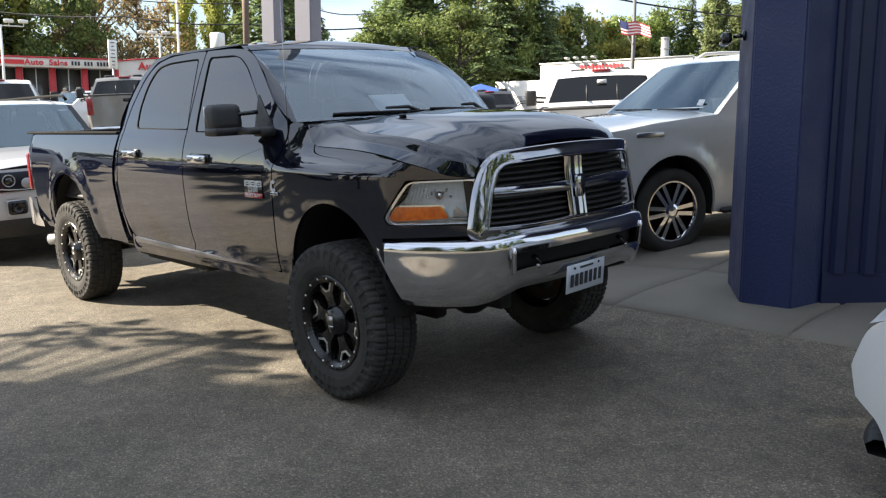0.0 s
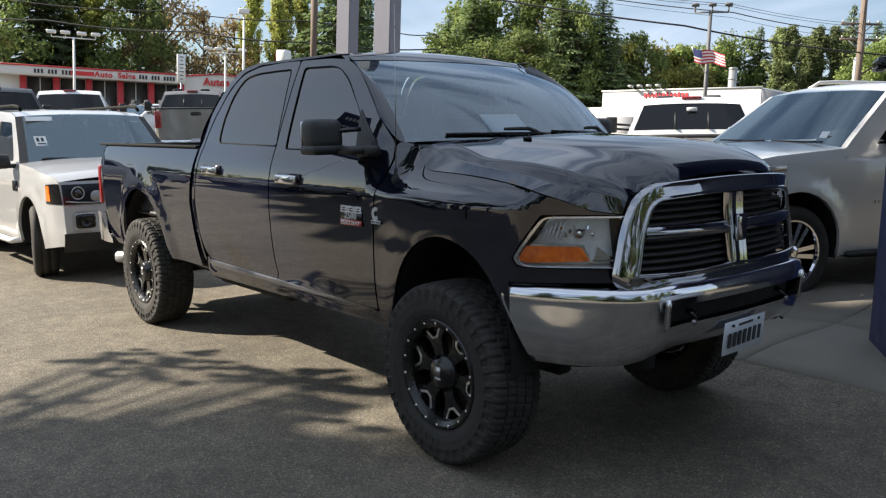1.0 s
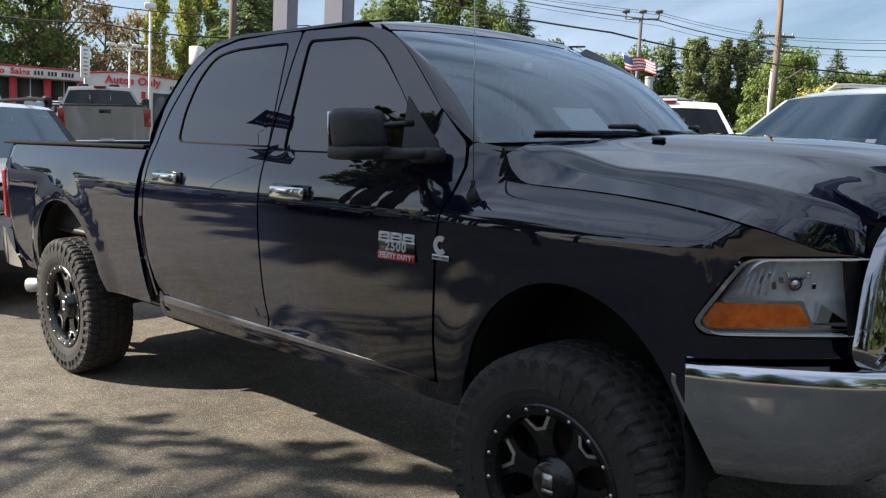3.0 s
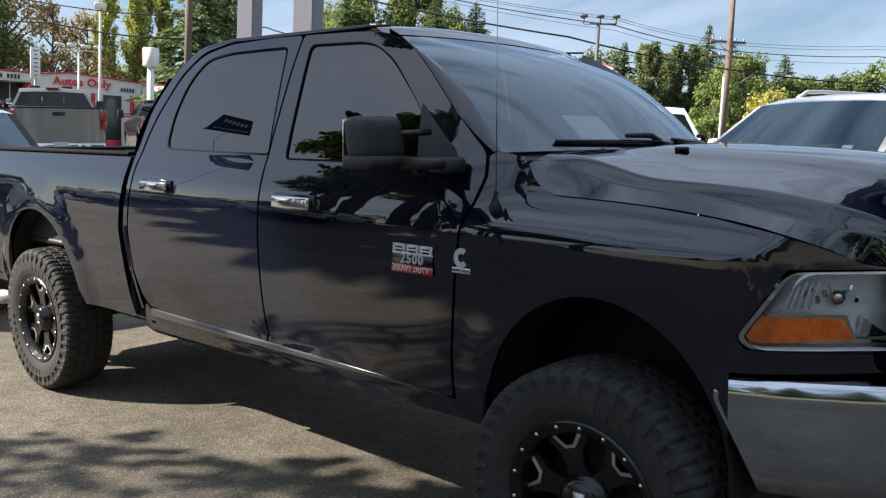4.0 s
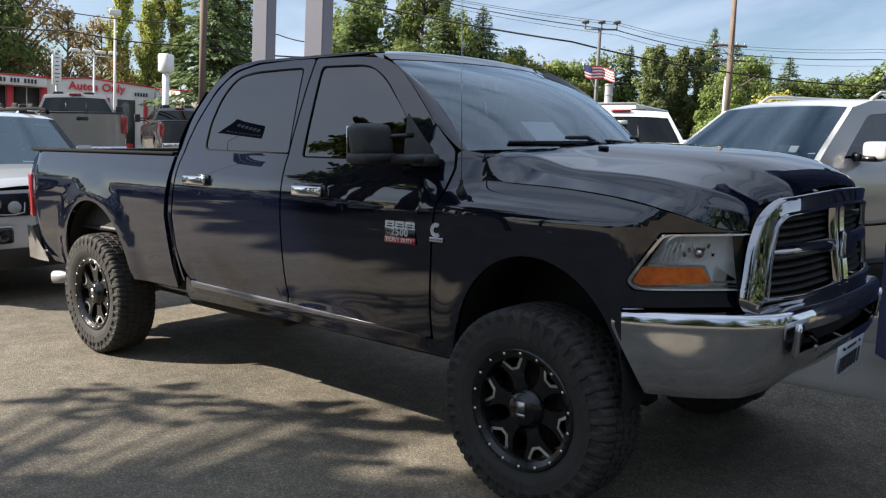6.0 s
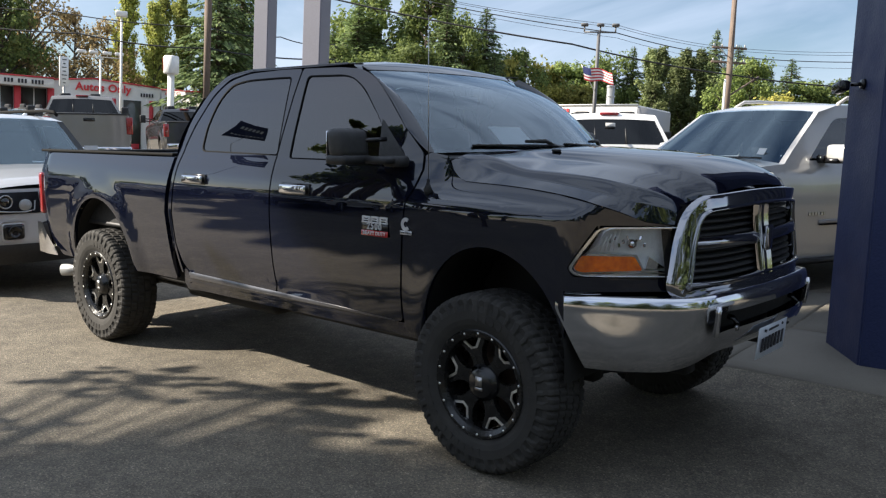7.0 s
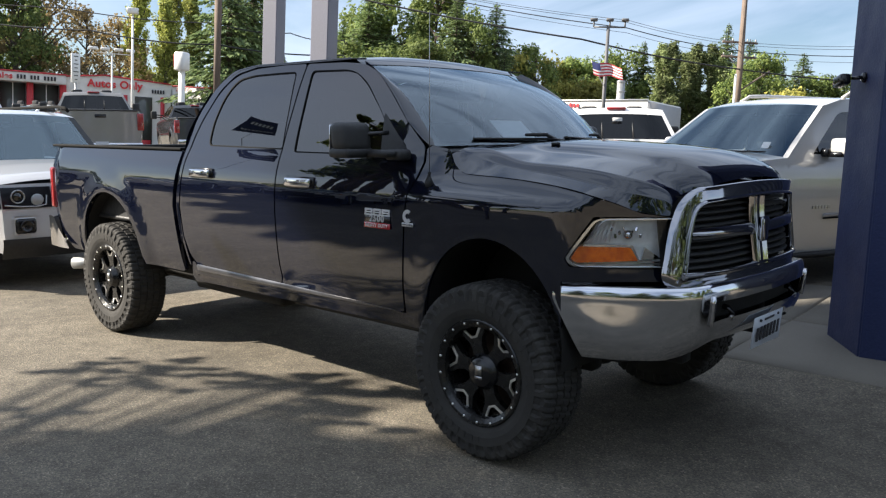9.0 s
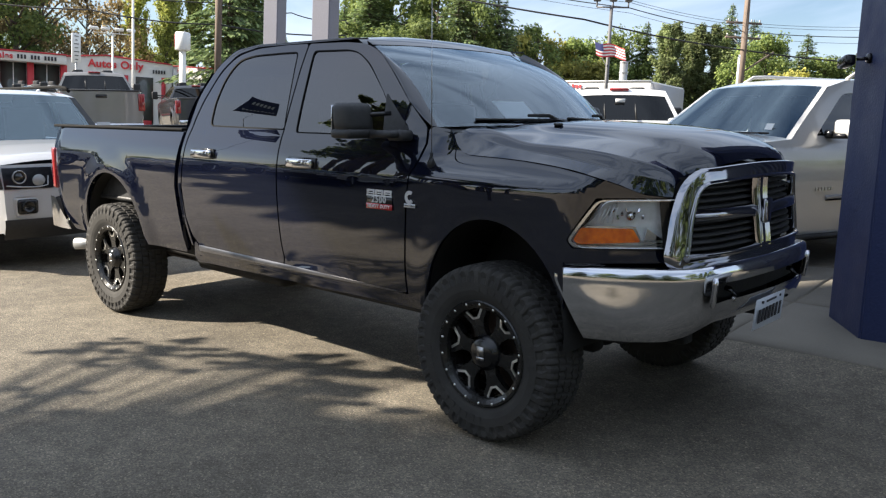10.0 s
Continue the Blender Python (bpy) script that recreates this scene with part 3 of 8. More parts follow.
        top = [bm.verts.new(m @ Vector((px, py, face - 0.055 * max(0, 0.13 - px)))) for px, py in outline]
        low = [bm.verts.new(m @ Vector((px, py, face - 0.035))) for px, py in outline]
        cen = bm.verts.new(m @ Vector((0.14, 0, face + 0.001)))
        for i in range(12):
            j = (i + 1) % 12
            bm.faces.new((top[i], low[i], low[j], top[j]))
            if i not in (11,):
                bm.faces.new((cen, top[i], top[j]))
        bm.faces.new((cen, top[11], top[0]))
    add_lathe(bm, [(0.086, face - 0.04), (0.086, face - 0.004), (0.078, face - 0.002), (0.0005, face - 0.002)], 32)
    part("rim", bm, RIM_BLACK, wheel, "satin black dished rim with six forked spokes", soft=False)
    # dark drum behind the spokes
    bm = bmesh.new()
    add_lathe(bm, [(rim_r - 0.050, -h * 0.45), (rim_r - 0.055, -h * 0.2), (0.08, -h * 0.1), (0.0005, -h * 0.1)], 32)
    part("brake_disc", bm, RUSTY, wheel, "rusty brown brake disc")
    # milled accents
    acc = None
    for k in range(6):
        m = pose(0, 0, 0, 0, 0, 60 * k + spin)
        if acc is None:
            bm = bmesh.new()
            pts = [(0.222, -0.061), (0.172, -0.0165), (0.172, 0.0165), (0.222, 0.061)]
            prev = None
            for i, (ax_, ay_) in enumerate(pts):
                d = (Vector(pts[min(i + 1, 3)]) - Vector(pts[max(i - 1, 0)])).normalized()
                nn = Vector((-d.y, d.x)) * 0.0062
                sec = [bm.verts.new((ax_ - nn.x, ay_ - nn.y, face - 0.004)), bm.verts.new((ax_ - nn.x, ay_ - nn.y, face + 0.004)), bm.verts.new((ax_ + nn.x, ay_ + nn.y, face + 0.0025)), bm.verts.new((ax_ + nn.x, ay_ + nn.y, face - 0.010))]
                if prev:
                    for q in range(3):
                        bm.faces.new((prev[q], sec[q], sec[q + 1], prev[q + 1]))
                prev = sec
            bmesh.ops.recalc_face_normals(bm, faces=bm.faces[:])
            acc = part("milled_accent", bm, MILLED, wheel, "bright milled spoke edge", m=m, soft=False).data
        else:
            part_of("milled_accent", acc, None, wheel, "bright milled spoke edge", False, m)
    bolt = None
    for k in range(18):
        a = 2 * math.pi * (k + 0.5) / 18
        m = pose(0.2455 * math.cos(a), 0.2455 * math.sin(a), lip + 0.008)
        if bolt is None:
            bm = bmesh.new()
            add_tube(bm, (0, 0, 0), (0, 0, 0.009), 0.0075, 0.006, 8)
            bolt = part("lip_bolt", bm, MILLED, wheel, m=m).data
        else:
            part_of("lip_bolt", bolt, None, wheel, "", False, m)
    bm = bmesh.new()
    add_lathe(bm, [(0.090, face - 0.012), (0.088, face + 0.006), (0.076, face + 0.012), (0.072, face + 0.026), (0.062, face + 0.034), (0.0005, face + 0.037)], 28)
    cap = part("hub_cap", bm, GLOSS_BLACK, wheel, "black hub cap with a silver mark")
    bm = bmesh.new()
    for dx, dy, sx, sy in ((0, 0.012, 0.040, 0.046), (0, -0.024, 0.044, 0.014)):
        add_box(bm, dx, dy, face + 0.037, sx, sy, 0.004)
    part("cap_mark", bm, STEEL, cap)
    return wheel


def text_bm(words, size, depth=0.002, spacing=1.0, bold=0.0):
    cu = bpy.data.curves.new("writing", "FONT")
    cu.body, cu.size, cu.extrude, cu.align_x, cu.align_y, cu.space_character = words, size, depth, "CENTER", "CENTER", spacing
    cu.offset = bold
    ob = bpy.data.objects.new("writing", cu)
    scene.collection.objects.link(ob)
    me = bpy.data.meshes.new_from_object(ob.evaluated_get(bpy.context.evaluated_depsgraph_get()))
    bpy.data.objects.remove(ob)
    bm = bmesh.new()
    bm.from_mesh(me)
    bpy.data.meshes.remove(me)
    return bm


def build_truck():
    t = thing("pickup_truck", "black lifted crew-cab pickup truck with chrome bumper and knobbly tyres", "pickup truck", LOT)
    S = RAM
    # -- side panels, both sides --
    farch = arc(0.02, 0.59, 0.43, 0.50, 180, 12, 22)
    rarch = arc(-3.81, 0.62, 0.47, 0.495, 3, 177, 22)
    fender = [(-0.560, 0.60), (-0.552, 0.80, 0), (-0.520, 1.09, 0), (-0.497, 1.262, 0), (-0.482, 1.33, 0), (-0.468, 1.43, 0), (-0.480, 1.500), (-0.455, 1.515), (-0.358, 1.498), (-0.312, 1.434, 0.05), (-0.225, 1.379, 0.05), (-0.12, 1.374), (0.0, 1.370), (0.15, 1.362), (0.35, 1.343), (0.52, 1.315), (0.60, 1.287), (0.70, 1.236),
              (0.775, 1.222), (0.55, 1.222), (0.448, 1.035), (0.47, 1.000), (0.785, 0.985), (0.80, 0.935), (0.435, 0.935)] + farch[::-1] + [(-0.41, 0.575)]
    fdoor = [(-1.634, 0.640), (-0.572, 0.640, 0.02), (-0.564, 0.80, 0), (-0.532, 1.09, 0), (-0.509, 1.262, 0), (-0.494, 1.33, 0), (-0.480, 1.43, 0), (-0.494, 1.510, 0.02), (-0.61, 1.622, 0.0), (-0.80, 1.778, 0.05), (-0.93, 1.873, 0.08), (-1.06, 1.922, 0.08), (-1.25, 1.938, 0.05), (-1.590, 1.945, 0.02), (-1.606, 1.80, 0), (-1.630, 1.44, 0)]
    fwin = [(-1.512, 1.466), (-0.650, 1.464, 0.03), (-0.670, 1.52, 0.03), (-0.84, 1.687, 0.0), (-1.00, 1.820, 0.10), (-1.11, 1.878, 0.08), (-1.20, 1.895, 0.05), (-1.525, 1.902, 0.03)]
    rdoor = [(-2.668, 0.720, 0.10), (-2.575, 0.640, 0.06), (-1.646, 0.640), (-1.642, 1.44, 0), (-1.618, 1.80, 0), (-1.602, 1.945, 0.02), (-1.80, 1.948), (-2.12, 1.940, 0.05), (-2.33, 1.905, 0.08), (-2.47, 1.810, 0.08), (-2.590, 1.640, 0.05), (-2.645, 1.520, 0.03), (-2.685, 1.40, 0.03), (-2.740, 1.07, 0), (-2.725, 0.86, 0)]
    rwin = [(-2.450, 1.490, 0.04), (-1.634, 1.480, 0.02), (-1.682, 1.902, 0.03), (-1.85, 1.903), (-2.12, 1.900, 0.06), (-2.295, 1.880, 0.07), (-2.405, 1.770, 0.07), (-2.450, 1.63, 0.03)]
    corner = [(-2.690, 0.66), (-2.738, 0.86, 0), (-2.754, 1.07, 0), (-2.699, 1.40, 0), (-2.660, 1.525, 0.02), (-2.605, 1.645, 0.03), (-2.482, 1.820, 0.05), (-2.340, 1.917, 0.05), (-2.12, 1.952, 0.03), (-1.20, 1.952), (-1.20, 1.962), (-2.14, 1.966, 0.05), (-2.38, 1.940, 0.06), (-2.53, 1.845, 0.06), (-2.66, 1.68, 0.06), (-2.712, 1.52), (-2.726, 1.44), (-2.778, 1.07, 0), (-2.760, 0.86, 0), (-2.71, 0.66)]
    bed = [(-2.785, 0.60, 0.03), (-2.815, 0.86, 0), (-2.832, 1.07, 0), (-2.790, 1.30, 0), (-2.775, 1.455, 0.015), (-4.905, 1.455, 0.03), (-4.920, 1.285), (-4.892, 1.275), (-4.882, 0.92), (-4.908, 0.90), (-4.86, 0.83, 0.04), (-4.60, 0.592, 0.03), (-4.280, 0.592)] + rarch[::-1] + [(-3.345, 0.60)]
    rocker = [(-2.72, 0.585), (-2.69, 0.545, 0.02), (-0.44, 0.560, 0.02), (-0.42, 0.62), (-0.55, 0.632), (-2.60, 0.632, 0.02), (-2.670, 0.70, 0.03)]
    for side in (-1, 1):
        panel("front_fender", rounded(fender, 0.008), S, PAINT_BLACK, t, side=side, cell=0.028)
        d1 = panel("front_door", rounded(fdoor, 0.01), S, PAINT_BLACK, t, holes=[rounded(fwin, 0.02)], side=side)
        d2 = panel("rear_door", rounded(rdoor, 0.01), S, PAINT_BLACK, t, holes=[rounded(rwin, 0.02)], side=side)
        panel("cab_corner", rounded(corner, 0.008), S, PAINT_BLACK, t, side=side, cell=0.05)
        panel("bed_side", rounded(bed, 0.01), S, PAINT_BLACK, t, side=side, depth=0.03)
        # pale metal strip stands in for sky mirrored by the flared door bottoms
        panel("sill_strip", rounded([(-2.60, 0.634), (-2.62, 0.672, 0.01), (-1.60, 0.662), (-0.66, 0.642), (-0.60, 0.636)], 0.004), lambda x, z: S(x, z) + 0.003, SILL_SHEEN, t, side=side, depth=0.006, label="pale strip for the sky sheen along the door bottoms")
        panel("rocker", rounded(rocker, 0.01), lambda x, z: S(x, z) - 0.006, PAINT_BLACK, t, side=side, depth=0.05)
        for d, w, nm in ((d1, fwin, "front"), (d2, rwin, "rear")):
            panel("window_pane", rounded(w, 0.02), lambda x, z: S(x, z) - 0.005, GLASS_TINT, d, side=side, depth=0, label="dark tinted side window")
            # black rubber seal round the pane
            c = Vector((sum(p[0] for p in w) / len(w), sum(p[1] for p in w) / len(w)))
            outer = [(p[0] + math.copysign(0.004, p[0] - c.x), p[1] + math.copysign(0.004, p[1] - c.y), *p[2:]) for p in w]
            inner = [(c.x + (p[0] - c.x) * (1 - 0.003 / abs(p[0] - c.x + 1e-6) if abs(p[0] - c.x) > 0.1 else 1), c.y + (p[1] - c.y) * (1 - 0.003 / (abs(p[1] - c.y) + 1e-6) if abs(p[1] - c.y) > 0.05 else 1), *p[2:]) for p in w]
            panel("window_seal", rounded(outer, 0.025), lambda x, z: S(x, z) + 0.0015, RUBBER_DULL, d, holes=[rounded(inner, 0.02)], side=side, depth=0.01, label="black rubber window seal", cell=0.1)
        # chrome pull handles in shallow cups
        for d, hx, hz in ((d1, -1.394, 1.292), (d2, -2.455, 1.308)):
            y0 = S(hx, hz)
            bm = bmesh.new()
            add_box(bm, 0, 0, 0, 0.235, 0.026, 0.052, bevel=0.011, segs=2)
            for v in bm.verts:
                v.co.y -= side * -0.006 * math.cos(v.co.x / 0.1 * 1.4)
            h = part("door_handle", bm, CHROME, d, "chrome pull handle", m=pose(hx, side * (y0 + 0.022), hz, side * 3, 0, 0))
            bm = bmesh.new()
            add_box(bm, 0, 0, 0, 0.255, 0.01, 0.070, bevel=0.004)
            part("handle_cup", bm, GLOSS_BLACK, d, m=pose(hx, side * (y0 + 0.001), hz, 0, 0, 0))
    # right-hand mirror triangle, towing mirror, and its twin
    for side in (-1, 1):
        panel("mirror_sail", rounded([(-0.760, 1.472), (-0.585, 1.455, 0.02), (-0.572, 1.472, 0.02), (-0.600, 1.520), (-0.795, 1.668, 0.008)], 0.008), lambda x, z: S(x, z) + 0.004, TRIM_BLACK, t, side=side, depth=0.012, label="black plastic mirror sail")
        bm = bmesh.new()
        add_box(bm, -0.785, side * 1.080, 1.555, 0.140, 0.185, 0.155, bevel=0.045, segs=3)
        for v in bm.verts:
            k = (v.co.z - 1.55) / 0.09
            v.co.x += 0.03 * (abs(v.co.y) - 1.0) * 0 - 0.012 * k
        mir = part("towing_mirror", bm, TRIM_BLACK, t, "black textured towing mirror, folded out")
        bm = bmesh.new()
        add_box(bm, -0.78, side * 1.080, 1.476, 0.155, 0.190, 0.050, bevel=0.02, segs=2)
        add_box(bm, -0.66, side * 0.995, 1.474, 0.22, 0.10, 0.038, bevel=0.012)
        add_box(bm, -0.585, side * 0.935, 1.468, 0.12, 0.09, 0.055, bevel=0.012)
        part("mirror_arm", bm, TRIM_BLACK, mir)
        bm = bmesh.new()
        add_tube(bm, (-0.74, side * 1.04, 1.57), (-0.68, side * 0.91, 1.58), 0.012, n=8)
        part("mirror_strut", bm, GLOSS_BLACK, mir)
        part("mirror_glass", box_bm(-0.860, side * 1.080, 1.555, 0.006, 0.160, 0.13, bevel=0.002), CHROME, mir, "mirror glass")
    # -- roof --
    zr = curve_of([(-2.70, 1.55), (-2.62, 1.76), (-2.52, 1.875), (-2.40, 1.945), (-2.28, 1.975), (-2.05, 1.998), (-1.70, 2.010), (-1.40, 2.005), (-1.20, 1.988), (-1.09, 1.962), (-1.015, 1.930)])

    def roof(u, v):
        x = u
        zt = zr(x)
        edge = S(x, min(1.955, zt)) - 0.004
        y = v * edge
        ze = min(1.962, zt) - 0.010
        k = (1 - abs(v) ** 2.6)
        z = ze + (zt - ze) * k + (0.012 * (1 - v * v) if x < -2.2 else 0)
        xx = x - 0.085 * v * v * smooth(-1.4, -1.015, x)
        return Vector((xx, y, z))
    part("roof", grid_bm(roof, [-2.60, -2.55, -2.48, -2.42, -2.38, -2.33, -2.28, -2.2, -2.1, -1.95, -1.8, -1.65, -1.5, -1.35, -1.24, -1.15, -1.09, -1.05, -1.015], [-1, -0.985, -0.95, -0.9, -0.8, -0.6, -0.4, -0.2, 0, 0.2, 0.4, 0.6, 0.8, 0.9, 0.95, 0.985, 1]), PAINT_BLACK, t)

    # -- back wall of the cab with its window --
    def back(u, v):
        z = 1.0 + 0.92 * u
        y = v * (0.90 if z < 1.45 else 0.90 - 0.155 * smooth(1.45, 1.92, z) * 1.0)
        x = -2.735 + (0.0 if z < 1.44 else 0.22 * ((z - 1.44) / 0.48) ** 1.9)
        return Vector((x, y, z))
    part("cab_back", grid_bm(back, span(0, 0.88, 14), span(-1, 1, 12)), PAINT_BLACK, t)
    part("rear_window", outward(grid_bm(lambda u, v: back(0.55 + 0.33 * u, v * 0.82) + Vector((-0.008, 0, 0)), span(0, 1, 6), span(-1, 1, 8)), (-1.6, 0, 1.2)), GLASS_TINT, t, "dark tinted cab rear window")

    # -- A pillars and windscreen --
    def screen(u, v):
        """u runs from the scuttle up to the roof, v across."""
        yb, yt = 0.800 * v, 0.690 * v
        xb = -0.215 - 0.230 * abs(v) ** 2.2
        xt = -1.010 - 0.085 * v * v
        zb = 1.520 - 0.012 * v * v
        zt = 1.926 - 0.008 * abs(v) ** 3
        b = 0.065 * math.sin(math.pi * u)
        return Vector((xb + (xt - xb) * u + b * 0.5, yb + (yt - yb) * u, zb + (zt - zb) * u + b * 0.75))
    ws = part("windscreen", outward(grid_bm(screen, span(0, 1, 16), span(-1, 1, 20)), (-1.6, 0, 1.2)), GLASS_CLEAR, t, "windscreen mirroring a streaky sky")
    ws.visible_shadow = False
    bm = bmesh.new()
    for us, vs in ((span(0, 1, 16), (-1.0, -0.955)), (span(0, 1, 16), (0.955, 1.0)), ((0.955, 1.0), span(-1, 1, 16)), ((0.0, 0.05), span(-1, 1, 16))):
        grid_bm(lambda u, v: screen(u, v) + Vector((-0.004, 0, -0.008)), us, vs, bm)
    part("screen_frit", bm, GLOSS_BLACK, ws, "black border of the windscreen")
    for side in (-1, 1):
        def pillar(u, v):
            a = screen(u, side * 1.0)
            x = -0.470 + (-1.075 + 0.470) * (u ** 0.92) if u < 1 else -1.075
            z = 1.510 + (1.938 - 1.510) * (0.55 * math.sin(u * math.pi / 2) + 0.45 * u)
            b = Vector((x, side * (S(x, z) - 0.002), z))
            p = a.lerp(b, v)
            n = Vector((0.45, side * 0.8, 0.42)).normalized()
            return p + n * (0.009 * math.sin(math.pi * v))
        part("windscreen_pillar", grid_bm(pillar, span(0, 1, 14), span(0, 1, 6)), PAINT_BLACK, t)
    # roof edge over the doors
    for side in (-1, 1):
        bm = bmesh.new()
        pts = [(-1.075, 1.952), (-1.2, 1.958), (-1.5, 1.962), (-2.1, 1.962), (-2.3, 1.946), (-2.45, 1.89)]
        add_path(bm, [(x, side * (S(x, z) - 0.002), z - 0.004) for x, z in pts], 0.005, 6)
        part("drip_rail", bm, GLOSS_BLACK, t, "black drip rail seam")
    # scuttle with wipers
    bm = grid_bm(lambda u, v: Vector((-0.225 - 0.215 * abs(v) ** 2.2 + 0.075 * u, 0.80 * v, 1.508 - 0.01 * v * v - 0.012 * u)), span(0, 1, 2), span(-1, 1, 20))
    part("scuttle", bm, TRIM_BLACK, t, "black plastic scuttle grille")
    for y0, y1 in ((-0.60, 0.02), (0.05, 0.66)):
        bm = bmesh.new()

        def on_screen(y, up):
            return screen(up, y / 0.79) + Vector((0.008, 0, 0.012))
        blade = [on_screen(y, 0.045 - 0.02 * (y - y0) / (y1 - y0)) for y in span(y0, y1, 8)]
        add_path(bm, blade, 0.008, 6)
        wp = part("wiper", bm, GLOSS_BLACK, t, "black wiper blade at rest")
        bm = bmesh.new()
        mid = on_screen((y0 + y1) / 2, 0.05) + Vector((0.012, 0, 0.014))
        piv = Vector((-0.235 - 0.215 * abs(y1 / 0.8) ** 2.2, y1, 1.525))
        add_path(bm, [piv, piv.lerp(mid, 0.5) + Vector((0.01, 0, 0.025)), mid], [0.014, 0.011, 0.008], 8)
        part("wiper_arm", bm, TRIM_BLACK, wp)

    # -- bonnet --
    top = curve_of([(-0.5, 1.512), (-0.3, 1.516), (0.0, 1.518), (0.3, 1.508), (0.55, 1.494), (0.75, 1.468), (0.86, 1.438), (0.915, 1.410), (0.942, 1.385), (0.955, 1.358)])
    seam_z = curve_of([(-0.358, 1.500), (-0.312, 1.438), (-0.225, 1.383), (-0.12, 1.378), (0.0, 1.374), (0.15, 1.366), (0.35, 1.347), (0.52, 1.319), (0.60, 1.291), (0.70, 1.240), (0.80, 1.226), (0.86, 1.226), (0.98, 1.24)])

    flank_z = curve_of([(-0.5, 1.450), (-0.27, 1.425), (0.05, 1.410), (0.31, 1.385), (0.61, 1.335), (0.80, 1.285), (0.98, 1.26)])

    def front_x(y):
        return 0.890 - 0.02 * y * y - 0.58 * y ** 4

    def bonnet(u, v):
        # v in -1..1 over the top and down both flanks, u from scuttle to nose
        av = abs(v)
        sgn = 1 if v >= 0 else -1
        yy = 0.72 * min(1.0, av / 0.66)
        xr = -0.150 - 0.215 * (yy / 0.76) ** 2.2
        xf = front_x(min(yy, 0.64))
        x = xr + (xf - xr) * u
        s = x + 0.955 - xf
        z = top(s)
        # raised middle with a crease each side
        z += 0.022 * (1 - smooth(0.36, 0.50, yy)) * smooth(-0.4, 0.1, x) * (1 - 0.6 * smooth(0.7, 0.95, s))
        back = 1 - smooth(-0.30, 0.12, x)
        z += 0.012 - 0.078 * (yy / 0.72) ** 2 * (1 - 0.75 * back)
        # the flank is a plain slope by the scuttle and grows into a steep wall over a shelf further ahead
        lim = S(x, 1.32) - 0.004
        fade = smooth(0.60, 0.86, x)
        y1 = min(0.71 - 0.06 * back, lim - 0.080 + 0.035 * fade)
        yt = yy if yy < 0.40 else 0.40 + (y1 - 0.40) * (yy - 0.40) / 0.32
        if av > 0.66:
            ze = seam_z(x)
            z2 = max(flank_z(x), ze + 0.012)
            ye = S(x, ze) - 0.001
            y2 = min(y1 + 0.055, ye - 0.02)
            y2 += fade * (y1 + 0.62 * (ye - y1) - y2)
            z2 += fade * (ze + 0.62 * (z - ze) - z2)
            kr = (av - 0.66) / 0.34
            yr, zr_ = y1 + (ye - y1) * kr, z + (ze - z) * kr ** 1.35
            if av < 0.80:
                k = (av - 0.66) / 0.14
                yt = y1 + (y2 - y1) * (k ** 0.8)
                z = z + (z2 - z) * (k * k * (2.2 - 1.2 * k))
            else:
                k = (av - 0.80) / 0.20
                yt = y2 + (ye - y2) * k
                z = z2 + (ze - z2) * k
            yt += (yr - yt) * back
            z += (zr_ - z) * back
        return Vector((x, sgn * yt, z))
    vv = [0, 0.09, 0.18, 0.28, 0.36, 0.40, 0.44, 0.48, 0.52, 0.57, 0.61, 0.64, 0.655, 0.66, 0.675, 0.70, 0.73, 0.76, 0.785, 0.80, 0.815, 0.84, 0.88, 0.92, 0.96, 0.985, 1]
    vv = [-a for a in vv[:0:-1]] + vv
    part("bonnet", grid_bm(bonnet, [0, 0.03, 0.07, 0.12, 0.18] + span(0.24, 0.90, 16) + [0.93, 0.955, 0.975, 0.99, 1.0], vv), PAINT_BLACK, t)
    for y in (-0.40, 0.40):
        part("washer_jet", box_bm(0.02, y, top(0.02 + 0.06) + 0.012, 0.05, 0.022, 0.014, bevel=0.005), TRIM_BLACK, t)

    # -- aerial --
    bm = bmesh.new()
    ax, az = -0.395, 1.33
    ay = -S(ax, az)
    add_path(bm, [(ax - 0.01, ay + 0.005, az - 0.03), (ax, ay - 0.014, az + 0.005), (ax, ay - 0.010, az + 0.055)], [0.022, 0.022, 0.010], 10)
    ant = part("aerial", bm, TRIM_BLACK, t, "thin whip aerial on a black foot")
    bm = bmesh.new()
    add_tube(bm, (ax, ay - 0.010, az + 0.05), (ax - 0.03, ay + 0.02, az + 0.85), 0.0022, 0.0014, 6)
    part("whip", bm, STEEL, ant)

    # -- badges --
    bx, bz = -0.722, 1.128
    by = -S(bx, bz) - 0.004
    tilt = pose(bx, by, bz, 90 - 2, 0, 0)
    bm = bmesh.new()
    add_box(bm, 0, -0.035, 0.001, 0.200, 0.030, 0.006, bevel=0.002)
    bad = part("badge", bm, BADGE_RED, t, "chrome and red door badge", m=tilt)
    part("badge_plate", box_bm(0, 0.0, 0.0, 0.196, 0.042, 0.004, bevel=0.0015), GLOSS_BLACK, bad)
    bm = bmesh.new()
    for k in range(3):
        cx = -0.066 + 0.066 * k
        add_box(bm, cx, 0.048, 0.002, 0.060, 0.012, 0.006, bevel=0.003)
        add_box(bm, cx - 0.024, 0.038, 0.002, 0.013, 0.030, 0.006, bevel=0.002)
        add_box(bm, cx + 0.024, 0.038, 0.002, 0.013, 0.030, 0.006, bevel=0.002)
        add_box(bm, cx, 0.034, 0.002, 0.046, 0.007, 0.006, bevel=0.002)
